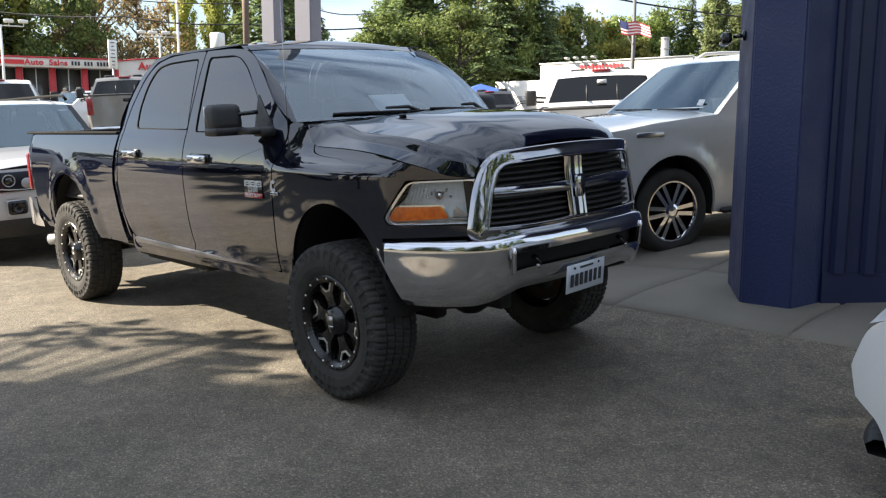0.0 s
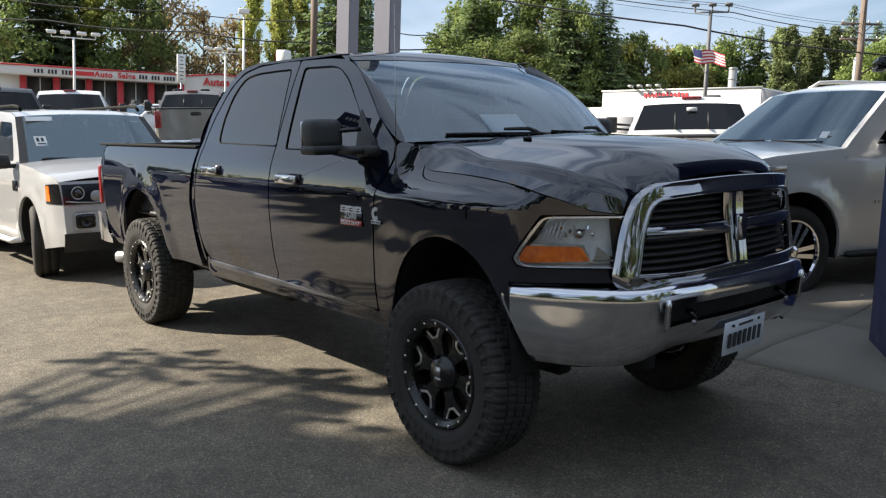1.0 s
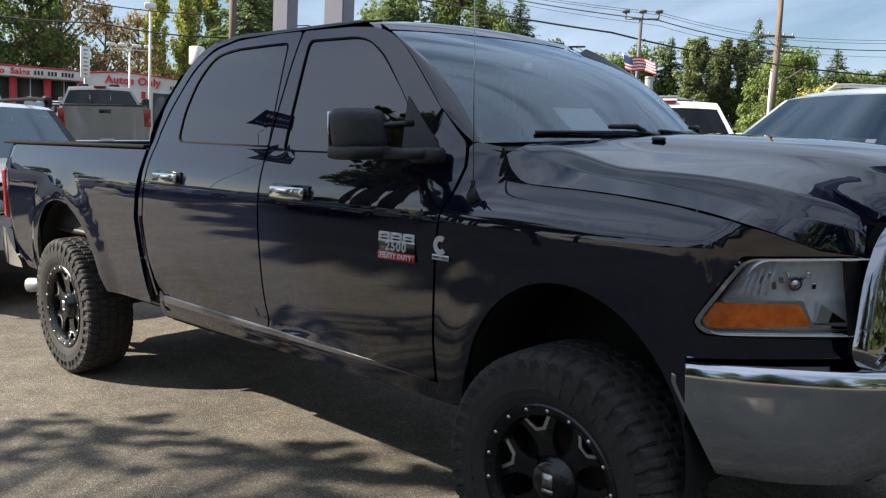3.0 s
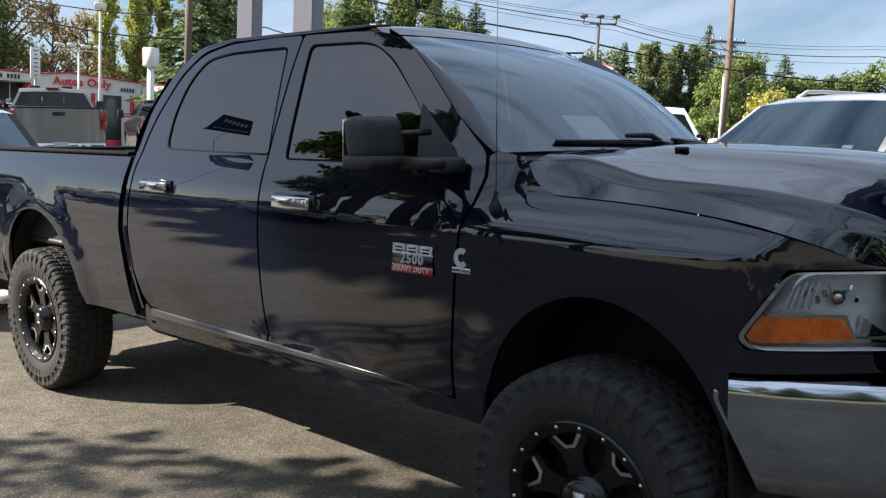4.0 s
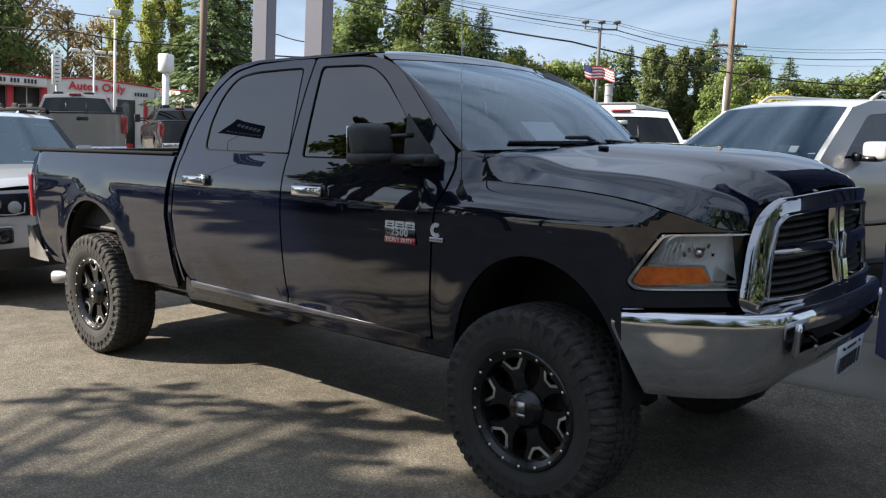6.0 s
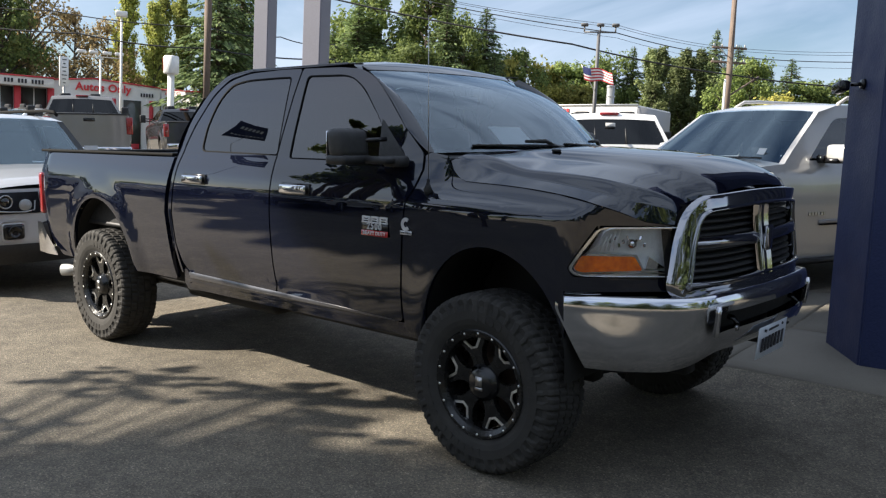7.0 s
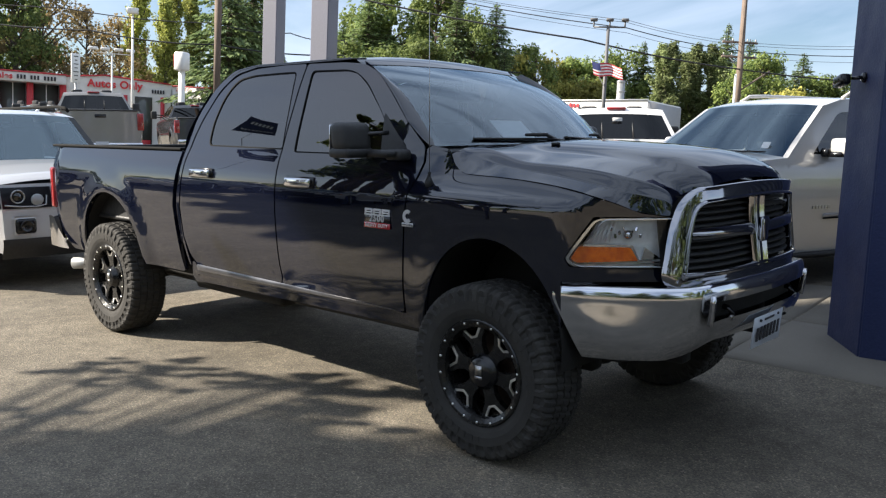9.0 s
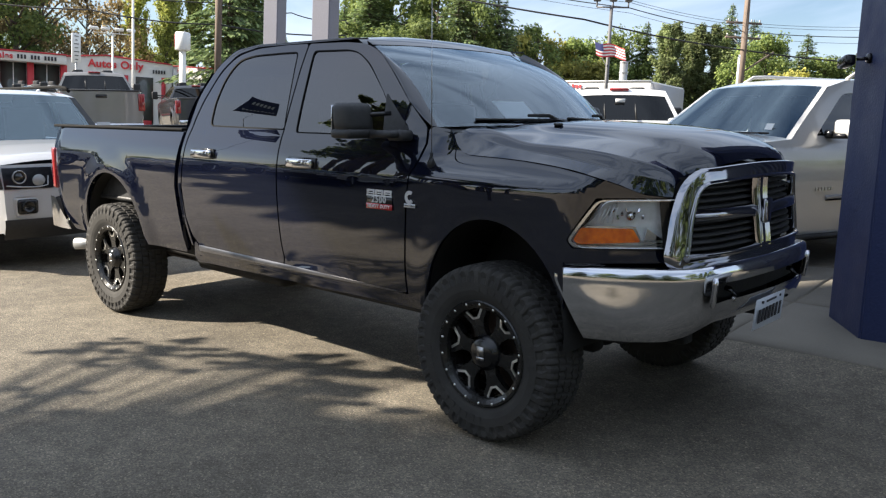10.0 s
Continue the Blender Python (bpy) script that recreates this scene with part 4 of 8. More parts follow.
    add_box(bm, 0, 0.021, 0.002, 0.198, 0.008, 0.006, bevel=0.002)
    part("badge_crest", bm, BADGE_SILVER, bad, "chrome crest of plain bars")
    part("model_number", text_bm("2500", 0.048, 0.003, 1.2, 0.0012), BADGE_SILVER, bad, m=pose(0, 0.001, 0.003), soft=False)
    part("badge_words", text_bm("HEAVY DUTY", 0.026, 0.002, 1.1), FLAG_WHITE, bad, m=pose(0, -0.035, 0.0045), soft=False)
    ex, ez = -0.490, 1.146
    tilt = pose(ex, -S(ex, ez) - 0.004, ez, 88, 0, 0) @ Matrix.Scale(0.74, 4)
    bm = bmesh.new()
    add_box(bm, 0, -0.042, 0.0, 0.110, 0.026, 0.005, bevel=0.002)
    em = part("engine_badge", bm, BADGE_SILVER, t, "chrome engine badge", m=tilt)
    bm = bmesh.new()
    # a block letter C with a slanting notch
    ring = [(radians(a), r) for r, seq in ((0.046, span(52, 318, 16)), (0.020, span(318, 52, 16))) for a in seq]
    lo = [bm.verts.new((r * 0.95 * math.cos(a), 0.016 + r * math.sin(a), 0.0)) for a, r in ring]
    hi = [bm.verts.new((v.co.x, v.co.y, 0.005)) for v in lo]
    n = len(ring)
    for i in range(n):
        bm.faces.new((lo[i], lo[(i + 1) % n], hi[(i + 1) % n], hi[i]))
    k = n // 2
    for i in range(k - 1):
        bm.faces.new((hi[i], hi[i + 1], hi[n - 2 - i], hi[n - 1 - i]))
    bmesh.ops.recalc_face_normals(bm, faces=bm.faces[:])
    part("engine_mark", bm, BADGE_SILVER, em, soft=False)
    part("engine_words", text_bm("TURBO DIESEL", 0.0165, 0.0015, 1.05), INK, em, m=pose(0, -0.042, 0.003), soft=False)

    # -- head lamps --
    for side in (-1, 1):
        outline = [(0.446, 1.032, 0.02), (0.552, 1.214, 0.03), (0.786, 1.216, 0.01), (0.776, 1.000, 0.01), (0.476, 1.002, 0.02)]
        lens = panel("head_lamp", rounded(outline, 0.01), lambda x, z: S(x, z) - 0.004, LENS, t, side=side, depth=0, cell=0.04, label="clear head lamp with an amber reflector")
        lens.visible_shadow = False
        panel("lamp_housing", rounded(outline, 0.01), lambda x, z: S(x, z) - 0.050 - 0.03 * smooth(1.0, 1.1, z) * (1 - smooth(1.12, 1.22, z)), LAMP_SILVER, lens, side=side, depth=-0.046, cell=0.04, label="silvered lamp bowl")
        panel("amber_reflector", rounded([(0.466, 1.034), (0.495, 1.090, 0.01), (0.662, 1.086, 0.01), (0.688, 1.026, 0.01), (0.49, 1.018)], 0.01), lambda x, z: S(x, z) - 0.018, AMBER, lens, side=side, depth=0.03, cell=0.02, label="amber side reflector")
        inner = [(0.460, 1.033, 0.015), (0.558, 1.206, 0.02), (0.778, 1.208, 0.01), (0.768, 1.010, 0.01), (0.484, 1.012, 0.015)]
        panel("lamp_rim", rounded(outline, 0.01), lambda x, z: S(x, z) - 0.010, CHROME, lens, holes=[rounded(inner, 0.01)], side=side, depth=0.03, cell=0.1, label="bright lamp rim")
        panel("lamp_bar", rounded([(0.508, 1.090), (0.512, 1.099), (0.668, 1.095), (0.69, 1.03), (0.76, 1.022), (0.755, 1.016), (0.682, 1.020), (0.660, 1.086)], 0.003), lambda x, z: S(x, z) - 0.02, CHROME, lens, side=side, depth=0.02, cell=0.05)
        # bright ribs on the outer wall, small facets round a bulb and a bright lower kick
        for k in range(5):
            x0 = 0.535 + 0.014 * k
            bm = bmesh.new()
            add_path(bm, [(x0, side * (S(x0, 1.11) - 0.032), 1.110), (x0 + 0.018, side * (S(x0 + 0.02, 1.19) - 0.036), 1.160 + 0.012 * k)], 0.0040, 6)
            part("lamp_rib", bm, LAMP_SILVER, lens)
        bm = bmesh.new()
        for k in range(9):
            x0, z0 = 0.575 + 0.013 * k, 1.150 + 0.018 * math.sin(k * 2.1)
            add_box(bm, 0, 0, 0, 0.012, 0.006, 0.020, bevel=0.002, m=Matrix.Translation((x0, side * (S(x0, z0) - 0.050), z0)) @ pose(0, 0, 0, 25 * math.sin(k * 1.7), 20 * math.cos(k), 40 * math.sin(k)))
        tagged(part("lamp_facet", bm, CHROME, lens, "small bright facets", soft=False), kind="stuff")
        c = Vector((0.635, side * (S(0.635, 1.14) - 0.062), 1.140))
        bm = bmesh.new()
        add_lathe(bm, [(0.020, -0.02), (0.022, 0.010), (0.018, 0.018), (0.010, 0.022), (0.0005, 0.025)], 16, m=Matrix.Translation(c) @ pose(0, 0, 0, 90 if side < 0 else -90, 0, 0) @ pose(0, 0, 0, 0, 40, 0))
        part("lamp_bulb", bm, CHROME, lens, "small bulb shield")
        panel("lamp_kick", rounded([(0.690, 1.030), (0.700, 1.085), (0.752, 1.034)], 0.004), lambda x, z: S(x, z) - 0.035, CHROME, lens, side=side, depth=0.02, cell=0.05)
        # dark filler between lamp, grille and bumper
        panel("lamp_filler", rounded([(0.44, 0.94), (0.79, 0.94), (0.86, 1.23), (0.785, 1.24), (0.772, 0.995), (0.48, 0.998)], 0.01), lambda x, z: S(x, z) - 0.012, GLOSS_BLACK, t, side=side, depth=0.05, cell=0.05)

    # -- grille --
    def gx(y, z):
        return front_x(y) + 0.018 + 0.10 * smooth(1.30, 0.90, z) * 0.42 + 0.004 * smooth(1.20, 1.33, z)

    def gframe(y, z, out=0.0):
        return Vector((gx(y, z) + out, y, z))

    def bar(bm, pts, w, d, out, sec_=((-0.5, 0.0), (-0.34, 1.0), (0.34, 1.0), (0.5, 0.0))):
        """A flat moulding that follows the grille's curve. pts in (y, z)."""
        prev = None
        for i, (y, z) in enumerate(pts):
            a = Vector(pts[min(i + 1, len(pts) - 1)]) - Vector(pts[max(i - 1, 0)])
            a.normalize()
            nrm = Vector((-a.y, a.x))
            sec = []
            for k, dx in sec_:
                q = Vector((y, z)) + nrm * (w * k)
                sec.append(bm.verts.new(gframe(q.x, q.y, out + dx * d)))
            if prev:
                for k in range(len(sec) - 1):
                    bm.faces.new((prev[k], sec[k], sec[k + 1], prev[k + 1]))
            prev = sec
    HW0, HW1, ZB, ZT = 0.652, 0.550, 0.948, 1.309
    frame_pts = rounded([(-HW0, ZB, 0.03), (-HW0 + 0.042, ZB + 0.19, 0.05), (-HW1, ZT, 0.08), (HW1, ZT, 0.08), (HW0 - 0.042, ZB + 0.19, 0.05), (HW0, ZB, 0.03)], 0.05, 6)
    dense = []
    for i in range(len(frame_pts)):
        a, b = Vector(frame_pts[i]), Vector(frame_pts[(i + 1) % len(frame_pts)])
        k = max(1, int((b - a).length / 0.05))
        for q in range(k):
            c = a.lerp(b, q / k)
            dense.append((c.x, c.y + 0.020 * smooth(1.26, 1.30, c.y) * (1 - (c.x / 0.55) ** 2)))
    bm = bmesh.new()
    bar(bm, dense + [dense[0], dense[1]], 0.074, 0.022, 0.0, ((-0.5, -0.2), (-0.47, 0.85), (-0.41, 1.0), (-0.34, 0.80), (-0.30, 0.45), (-0.26, 0.40), (0.38, 0.62), (0.46, 0.35), (0.5, -0.8)))
    gr = part("grille", bm, CHROME_DIMMED, t, "chrome cross-hair grille with black slats")
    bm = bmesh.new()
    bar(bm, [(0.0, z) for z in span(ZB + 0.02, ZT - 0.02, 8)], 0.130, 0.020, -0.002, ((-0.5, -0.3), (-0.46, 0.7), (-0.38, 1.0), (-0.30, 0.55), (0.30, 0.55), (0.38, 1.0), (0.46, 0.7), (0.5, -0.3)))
    part("grille_upright", bm, CHROME_DIMMED, gr)
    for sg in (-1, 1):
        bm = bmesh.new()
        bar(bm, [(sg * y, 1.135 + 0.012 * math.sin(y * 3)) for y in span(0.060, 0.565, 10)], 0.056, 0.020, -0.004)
        part("grille_crossbar", bm, CHROME_DIMMED, gr)
    for row in range(11):
        z = ZB + 0.045 + 0.030 * row
        half = HW0 + (HW1 - HW0) * (z - ZB) / (ZT - ZB) - 0.03
        bm = bmesh.new()
        prev = None
        for y in span(-half, half, 24):
            sec = [bm.verts.new(gframe(y, z + dz, -0.035 + dx)) for dx, dz in ((-0.02, 0.012), (0.012, 0.002), (0.010, -0.006), (-0.02, -0.004))]
            if prev:
                for k in range(3):
                    bm.faces.new((prev[k], sec[k], sec[k + 1], prev[k + 1]))
            prev = sec
        part("grille_slat", bm, TRIM_BLACK, gr)
    bm = grid_bm(lambda u, v: gframe((HW0 - 0.01) * v, ZB + (ZT - ZB) * u, -0.07), span(0, 1, 4), span(-1, 1, 16))
    part("grille_backing", bm, UNDER_BLACK, gr)
    # plain shield in the middle of the cross-hair
    bm = bmesh.new()
    add_box(bm, 0, 0, 0, 0.085, 0.028, 0.120, bevel=0.014, segs=2)
    for v in bm.verts:
        v.co.x *= 1 - 0.35 * max(0, -v.co.z / 0.06)
    part("grille_shield", bm, CHROME_DIMMED, gr, "plain chrome shield", m=pose(gx(0, 1.14) + 0.03, 0, 1.135, 0, 0, 90))

    # -- front bumper --
    def bx_of(y):
        a = abs(y)
        return curve_of([(0, 1.020), (0.30, 1.008), (0.48, 0.982), (0.58, 0.948), (0.70, 0.835), (0.82, 0.655), (0.90, 0.500), (0.935, 0.400)])(a)

    def bumper(u, v, inset=0.0):
        """u from the top lip down, v across."""
        y = 0.935 * v
        zt = 0.925 - 0.020 * smooth(0.45, 0.7, abs(y))
        zb = 0.660 - 0.070 * smooth(0.40, 0.75, abs(y))
        secx = curve_of([(0, -0.07), (0.10, -0.015), (0.20, 0.0), (0.30, -0.002), (0.60, -0.012), (0.85, -0.035), (1.0, -0.075)])
        sec = curve_of([(0, 0.018), (0.10, 0.012), (0.20, -0.03), (0.30, -0.07), (1.0, -1.0)])
        z = zt + (sec(u) if u <= 0.3 else -0.07 + (zb - zt + 0.07) * (u - 0.3) / 0.7)
        # the side wings run back and lean inwards towards the bottom
        e = 0.0001
        d = Vector((bx_of(y + e) - bx_of(y - e), 2 * e))
        n = Vector((d.y, -d.x)).normalized()
        k = secx(u) - inset
        x = bx_of(y) + n.x * k + 0.0
        yy = y + n.y * k
        lean = smooth(0.6, 0.93, abs(y)) * max(0.0, (u - 0.25))
        return Vector((x + 0.20 * lean, yy - math.copysign(0.03 * lean, y), z))

    def y_dense(a, b, n):
        return [v / 0.935 for v in span(a, b, n)]
    us = [0, 0.03, 0.07, 0.10, 0.14, 0.20, 0.25, 0.30, 0.40, 0.5, 0.6, 0.7, 0.8, 0.88, 0.94, 1.0]
    OPEN = 0.53
    bm = bmesh.new()
    for sg in (-1, 1):
        ys = [v * sg for v in y_dense(OPEN, 0.935, 22)]
        grid_bm(bumper, us, ys if sg > 0 else ys[::-1], bm)
    grid_bm(bumper, [0, 0.03, 0.07, 0.10, 0.14, 0.20, 0.25, 0.30], y_dense(-OPEN, OPEN, 30), bm)
    grid_bm(bumper, [0.60, 0.66, 0.72, 0.8, 0.88, 0.94, 1.0], y_dense(-OPEN, OPEN, 30), bm)
    bmesh.ops.remove_doubles(bm, verts=bm.verts[:], dist=0.0005)
    bmesh.ops.recalc_face_normals(bm, faces=bm.faces[:])
    bp = part("front_bumper", bm, BUMPER_CHROME, t, "chrome front bumper, a little dusty")
    bm = grid_bm(lambda u, v: bumper(0.28 + 0.34 * u, v, 0.06), span(0, 1, 4), y_dense(-OPEN - 0.02, OPEN + 0.02, 24))
    part("bumper_opening", bm, UNDER_BLACK, bp, "dark opening in the bumper")
    for sg in (-1, 1):
        bm = bmesh.new()
        add_path(bm, [bumper(u, sg * (OPEN + 0.005) / 0.935) + Vector((0.004, 0, 0)) for u in (0.22, 0.3, 0.42, 0.55, 0.64)], 0.011, 8)
        part("bumper_edge", bm, CHROME, bp)
        # tow hook
        bm = bmesh.new()
        hp = bumper(0.55, sg * 0.36 / 0.935)
        add_path(bm, [hp + Vector((-0.10, 0, 0.03)), hp + Vector((-0.035, 0, 0.02)), hp + Vector((-0.015, 0, -0.005)), hp + Vector((-0.035, 0, -0.03))], 0.013, 8)
        part("tow_hook", bm, GLOSS_BLACK, bp)
        bm = bmesh.new()
        add_box(bm, *(hp + Vector((-0.012, 0.015 * sg, -0.02))), 0.014, 0.030, 0.026, bevel=0.004)
        part("hook_tip", bm, STEEL, bp)
    # lower valance and skid plate
    bm = grid_bm(lambda u, v: bumper(1.0, v) + Vector((-0.03 - 0.22 * u, 0, -0.06 * u * (1 - smooth(0.6, 1.0, abs(v))) - 0.02 * u)), span(0, 1, 4), span(-0.93, 0.93, 30))
    part("valance", bm, UNDER_BLACK, t, "black lower valance")
    # licence plate with plain bars
    pm = pose(bumper(0.80, -0.06).x + 0.018, -0.030, 0.664, 90, 0, 90) @ pose(0, 0, 0, 6, 0, 2)
    bm = bmesh.new()
    add_box(bm, 0, 0, 0, 0.305, 0.152, 0.003, bevel=0.001)
    for v in bm.verts:
        v.co.z += 0.006 * math.sin(v.co.x * 12)
    pl = part("licence_plate", bm, PLATE_WHITE, t, "slightly bent licence plate with dark bars", m=pm)
    for k in range(7):
        part("plate_bar", box_bm(-0.118 + 0.039 * k, -0.008, 0.006, 0.022, 0.066, 0.004), INK, pl, soft=False)
    bm = bmesh.new()
    add_box(bm, 0, 0.055, 0.006, 0.11, 0.010, 0.003)
    for px in (-0.10, 0.10):
        add_tube(bm, (px, 0.058, 0.002), (px, 0.058, 0.01), 0.007, n=8)
    part("plate_caption", bm, INK, pl, soft=False)

    # -- load bed --
    def inner_wall(side):
        return grid_bm(lambda u, v: Vector((-4.87 + 2.06 * u, side * (0.845 - 0.02 * math.sin(v * 3)), 0.90 + 0.545 * v)), span(0, 1, 10), span(0, 1, 5))
    for side in (-1, 1):
        part("bed_liner_wall", inner_wall(side), TRIM_BLACK, t, "black plastic bed liner")
        bm = bmesh.new()
        add_box(bm, -3.845, side * 0.868, 1.460, 2.12, 0.075, 0.022, bevel=0.009, segs=2)
        part("bed_rail", bm, RUBBER_DULL, t, "black bed rail cap")
    part("bed_floor", box_bm(-3.84, 0, 0.90, 2.06, 1.70, 0.03), TRIM_BLACK, t)
    part("bed_front_wall", box_bm(-2.80, 0, 1.17, 0.03, 1.78, 0.56, bevel=0.01), PAINT_BLACK, t)
    tg = part("tailgate", box_bm(-4.905, 0, 1.165, 0.055, 1.56, 0.56, bevel=0.015, segs=2), PAINT_BLACK, t, "black closed tailgate")
    part("tailgate_cap", box_bm(-4.905, 0, 1.450, 0.075, 1.57, 0.02, bevel=0.006), TRIM_BLACK, tg)
    for side in (-1, 1):
        bm = box_bm(-4.912, side * 0.852, 1.097, 0.075, 0.155, 0.352, bevel=0.022, segs=2)
        part("tail_lamp", bm, RED_LENS, t, "red tail lamp wrapping the bed corner")
    # chrome rear bumper and exhaust
    bm = bmesh.new()
    ys = span(-0.93, 0.93, 24)

    def rear_bumper(u, v):
        xr = -5.06 + 0.16 * smooth(0.72, 0.93, abs(v)) + 0.12 * smooth(0.86, 0.93, abs(v))
        z = 0.845 - 0.20 * u - 0.04 * u * smooth(0.6, 0.9, abs(v))
        return Vector((xr + 0.04 * (u - 0.3) ** 2 + 0.06 * u * smooth(0.8, 0.93, abs(v)), v, z))
    grid_bm(rear_bumper, span(0, 1, 6), ys, bm)
    grid_bm(lambda u, v: Vector((rear_bumper(0, v).x + u * (-4.87 - rear_bumper(0, v).x), v, 0.848)), span(0, 1, 2), ys, bm)
    for side in (-1, 1):
        grid_bm(lambda u, v: Vector((-4.92 + 0.29 * v + 0.02 * u, side * (0.938 + 0.012 * math.sin(v * 3.1)), 0.85 - 0.26 * u - 0.20 * max(0, v - 0.15) * (1 - u) * 1.3)), span(0, 1, 4), span(-0.3, 1, 8), bm)
    part("rear_bumper", bm, CHROME, t, "chrome rear bumper")
    bm = bmesh.new()
    add_path(bm, [(-4.25, -0.70, 0.47), (-4.45, -0.78, 0.47), (-4.54, -0.84, 0.465), (-4.62, -0.90, 0.46)], 0.050, 16)
    part("exhaust_pipe", bm, GALV, t, "bright side exhaust tip")

    # -- wheels, wheel wells, chassis --
    for x, spin in ((0.002, 50), (-3.835, 38)):
        for side in (-1, 1):
            make_wheel(t, RUBBER, x, side * 0.845, 0.437, side, spin=spin)
    for cx, cz, rx, rz in ((0.02, 0.59, 0.43, 0.50), (-3.81, 0.62, 0.47, 0.495)):
        for side in (-1, 1):
            def liner(u, v):
                a = radians(-8 + 196 * u)
                return Vector((cx + (rx + 0.005) * math.cos(a), side * (0.93 - 0.45 * v), cz + (rz + 0.005) * math.sin(a)))
            bm = grid_bm(liner, span(0, 1, 24), span(0, 1, 4))
            vs = [bm.verts.new((cx + (rx + 0.005) * math.cos(radians(a)), side * 0.48, cz + (rz + 0.005) * math.sin(radians(a)))) for a in span(-8, 188, 24)]
            bm.faces.new(vs)
            part("wheel_well", bm, UNDER_BLACK, t, "black wheel-well liner")
    bm = bmesh.new()
    for side in (-1, 1):
        add_box(bm, -2.0, side * 0.42, 0.62, 5.6, 0.09, 0.18, bevel=0.01)
    add_box(bm, -1.6, 0, 0.70, 2.3, 1.72, 0.22, bevel=0.03)
    add_box(bm, -3.8, 0, 0.80, 2.0, 1.5, 0.12)
    add_box(bm, 0.2, 0, 0.74, 1.1, 0.85, 0.30, bevel=0.05)
    part("chassis", bm, UNDER_BLACK, t, "dark chassis rails and floor pan")
    part("floor_pan", box_bm(-1.9, 0, 0.565, 4.6, 1.45, 0.12, bevel=0.03), UNDER_BLACK, t)
    for side in (-1, 1):
        part("frame_rail", box_bm(-2.1, side * 0.46, 0.49, 4.9, 0.10, 0.16, bevel=0.02), UNDER_BLACK, t)
    part("gearbox", box_bm(-1.2, 0.05, 0.46, 1.3, 0.42, 0.22, bevel=0.06, segs=2), UNDER_BLACK, t)
    part("fuel_tank", box_bm(-2.6, -0.42, 0.50, 1.1, 0.40, 0.20, bevel=0.05, segs=2), UNDER_BLACK, t)
    bm = bmesh.new()
    add_tube(bm, (-1.8, 0.05, 0.48), (-3.7, 0.05, 0.45), 0.055, n=10)
    part("prop_shaft", bm, UNDER_BLACK, t)
    for x in (0.005, -3.845):
        bm = bmesh.new()
        add_tube(bm, (x, -0.80, 0.437), (x, 0.80, 0.437), 0.05, n=12)
        bmesh.ops.create_uvsphere(bm, u_segments=12, v_segments=8, radius=0.16, matrix=Matrix.Translation((x, 0.1, 0.43)))
        part("axle", bm, UNDER_BLACK, t)
    bm = bmesh.new()
    add_box(bm, -2.70, -0.72, 0.55, 0.30, 0.20, 0.10, bevel=0.03)
    part("step_bracket", bm, UNDER_BLACK, t)

    # -- cabin --
    part("dashboard", box_bm(-0.62, 0, 1.34, 0.42, 1.56, 0.30, bevel=0.08, segs=3), CABIN, t, "dark dashboard")
    bm = bmesh.new()
    sm = pose(-0.90, 0.42, 1.42, 0, -62, 0)
    pts = [sm @ Vector((0.19 * math.cos(radians(a)), 0.19 * math.sin(radians(a)), 0)) for a in span(0, 360, 28)]
    add_path(bm, pts, 0.016, 8)
    for a in (90, 210, 330):
        add_tube(bm, sm @ Vector((0, 0, 0)), sm @ Vector((0.18 * math.cos(radians(a)), 0.18 * math.sin(radians(a)), 0)), 0.018, n=8)
    part("steering_wheel", bm, CABIN_GREY, t, "grey steering wheel")
    for x, back_x in ((-1.30, -1.56), (-2.05, -2.32)):
        for y in (-0.40, 0.40):
            bm = bmesh.new()
            add_box(bm, x, y, 1.05, 0.52, 0.52, 0.16, bevel=0.05, segs=2)
            add_box(bm, back_x + 0.06, y, 1.34, 0.16, 0.50, 0.62, bevel=0.06, segs=2, m=None)
            add_box(bm, back_x + 0.04, y, 1.74, 0.10, 0.28, 0.19, bevel=0.04, segs=2)
            part("seat", bm, CABIN, t, "dark cloth seat")
    part("cabin_floor", box_bm(-1.6, 0, 0.84, 2.1, 1.70, 0.04), CABIN, t)
    bm = grid_bm(lambda u, v: roof(-2.3 + 1.3 * u, v * 0.96) + Vector((0, 0, -0.035)), span(0, 1, 8), span(-1, 1, 8))
    part("headlining", bm, CABIN_GREY, t, "pale grey headlining")
    # sheets lying behind the screen
    bm = box_bm(0, 0, 0, 0.004, 0.30, 0.16)
    part("price_sheet", bm, PAPER, t, "white paper sheet propped behind the windscreen", m=pose(-0.62, 0.06, 1.60, 0, -48, 0), soft=False)
    part("rear_view_mirror", box_bm(-0.93, 0.0, 1.80, 0.03, 0.22, 0.07, bevel=0.012), CABIN, t)
    return t


truck = build_truck()

# the tall cab of this truck: its greenhouse rises a tenth higher above the waist
CAB_PARTS = ("front_door", "rear_door", "cab_corner", "window_pane", "window_seal", "roof", "cab_back", "rear_window", "windscreen", "screen_", "pillar", "a_pillar", "headlining", "roof_", "door_", "gutter", "drip", "mirror_sail")
done = set()
for ob in truck.children_recursive:
    if ob.type == "MESH" and ob.name.startswith(CAB_PARTS) and ob.data.name not in done:
        done.add(ob.data.name)
        for v in ob.data.vertices:
            if v.co.z > 1.47:
                v.co.z += (v.co.z - 1.47) * 0.095


# ---- concrete apron and the blue building's corner ----
apron = tagged(new("pavement"), "grey concrete apron slabs with dark joints", "pavement", kind="structure")


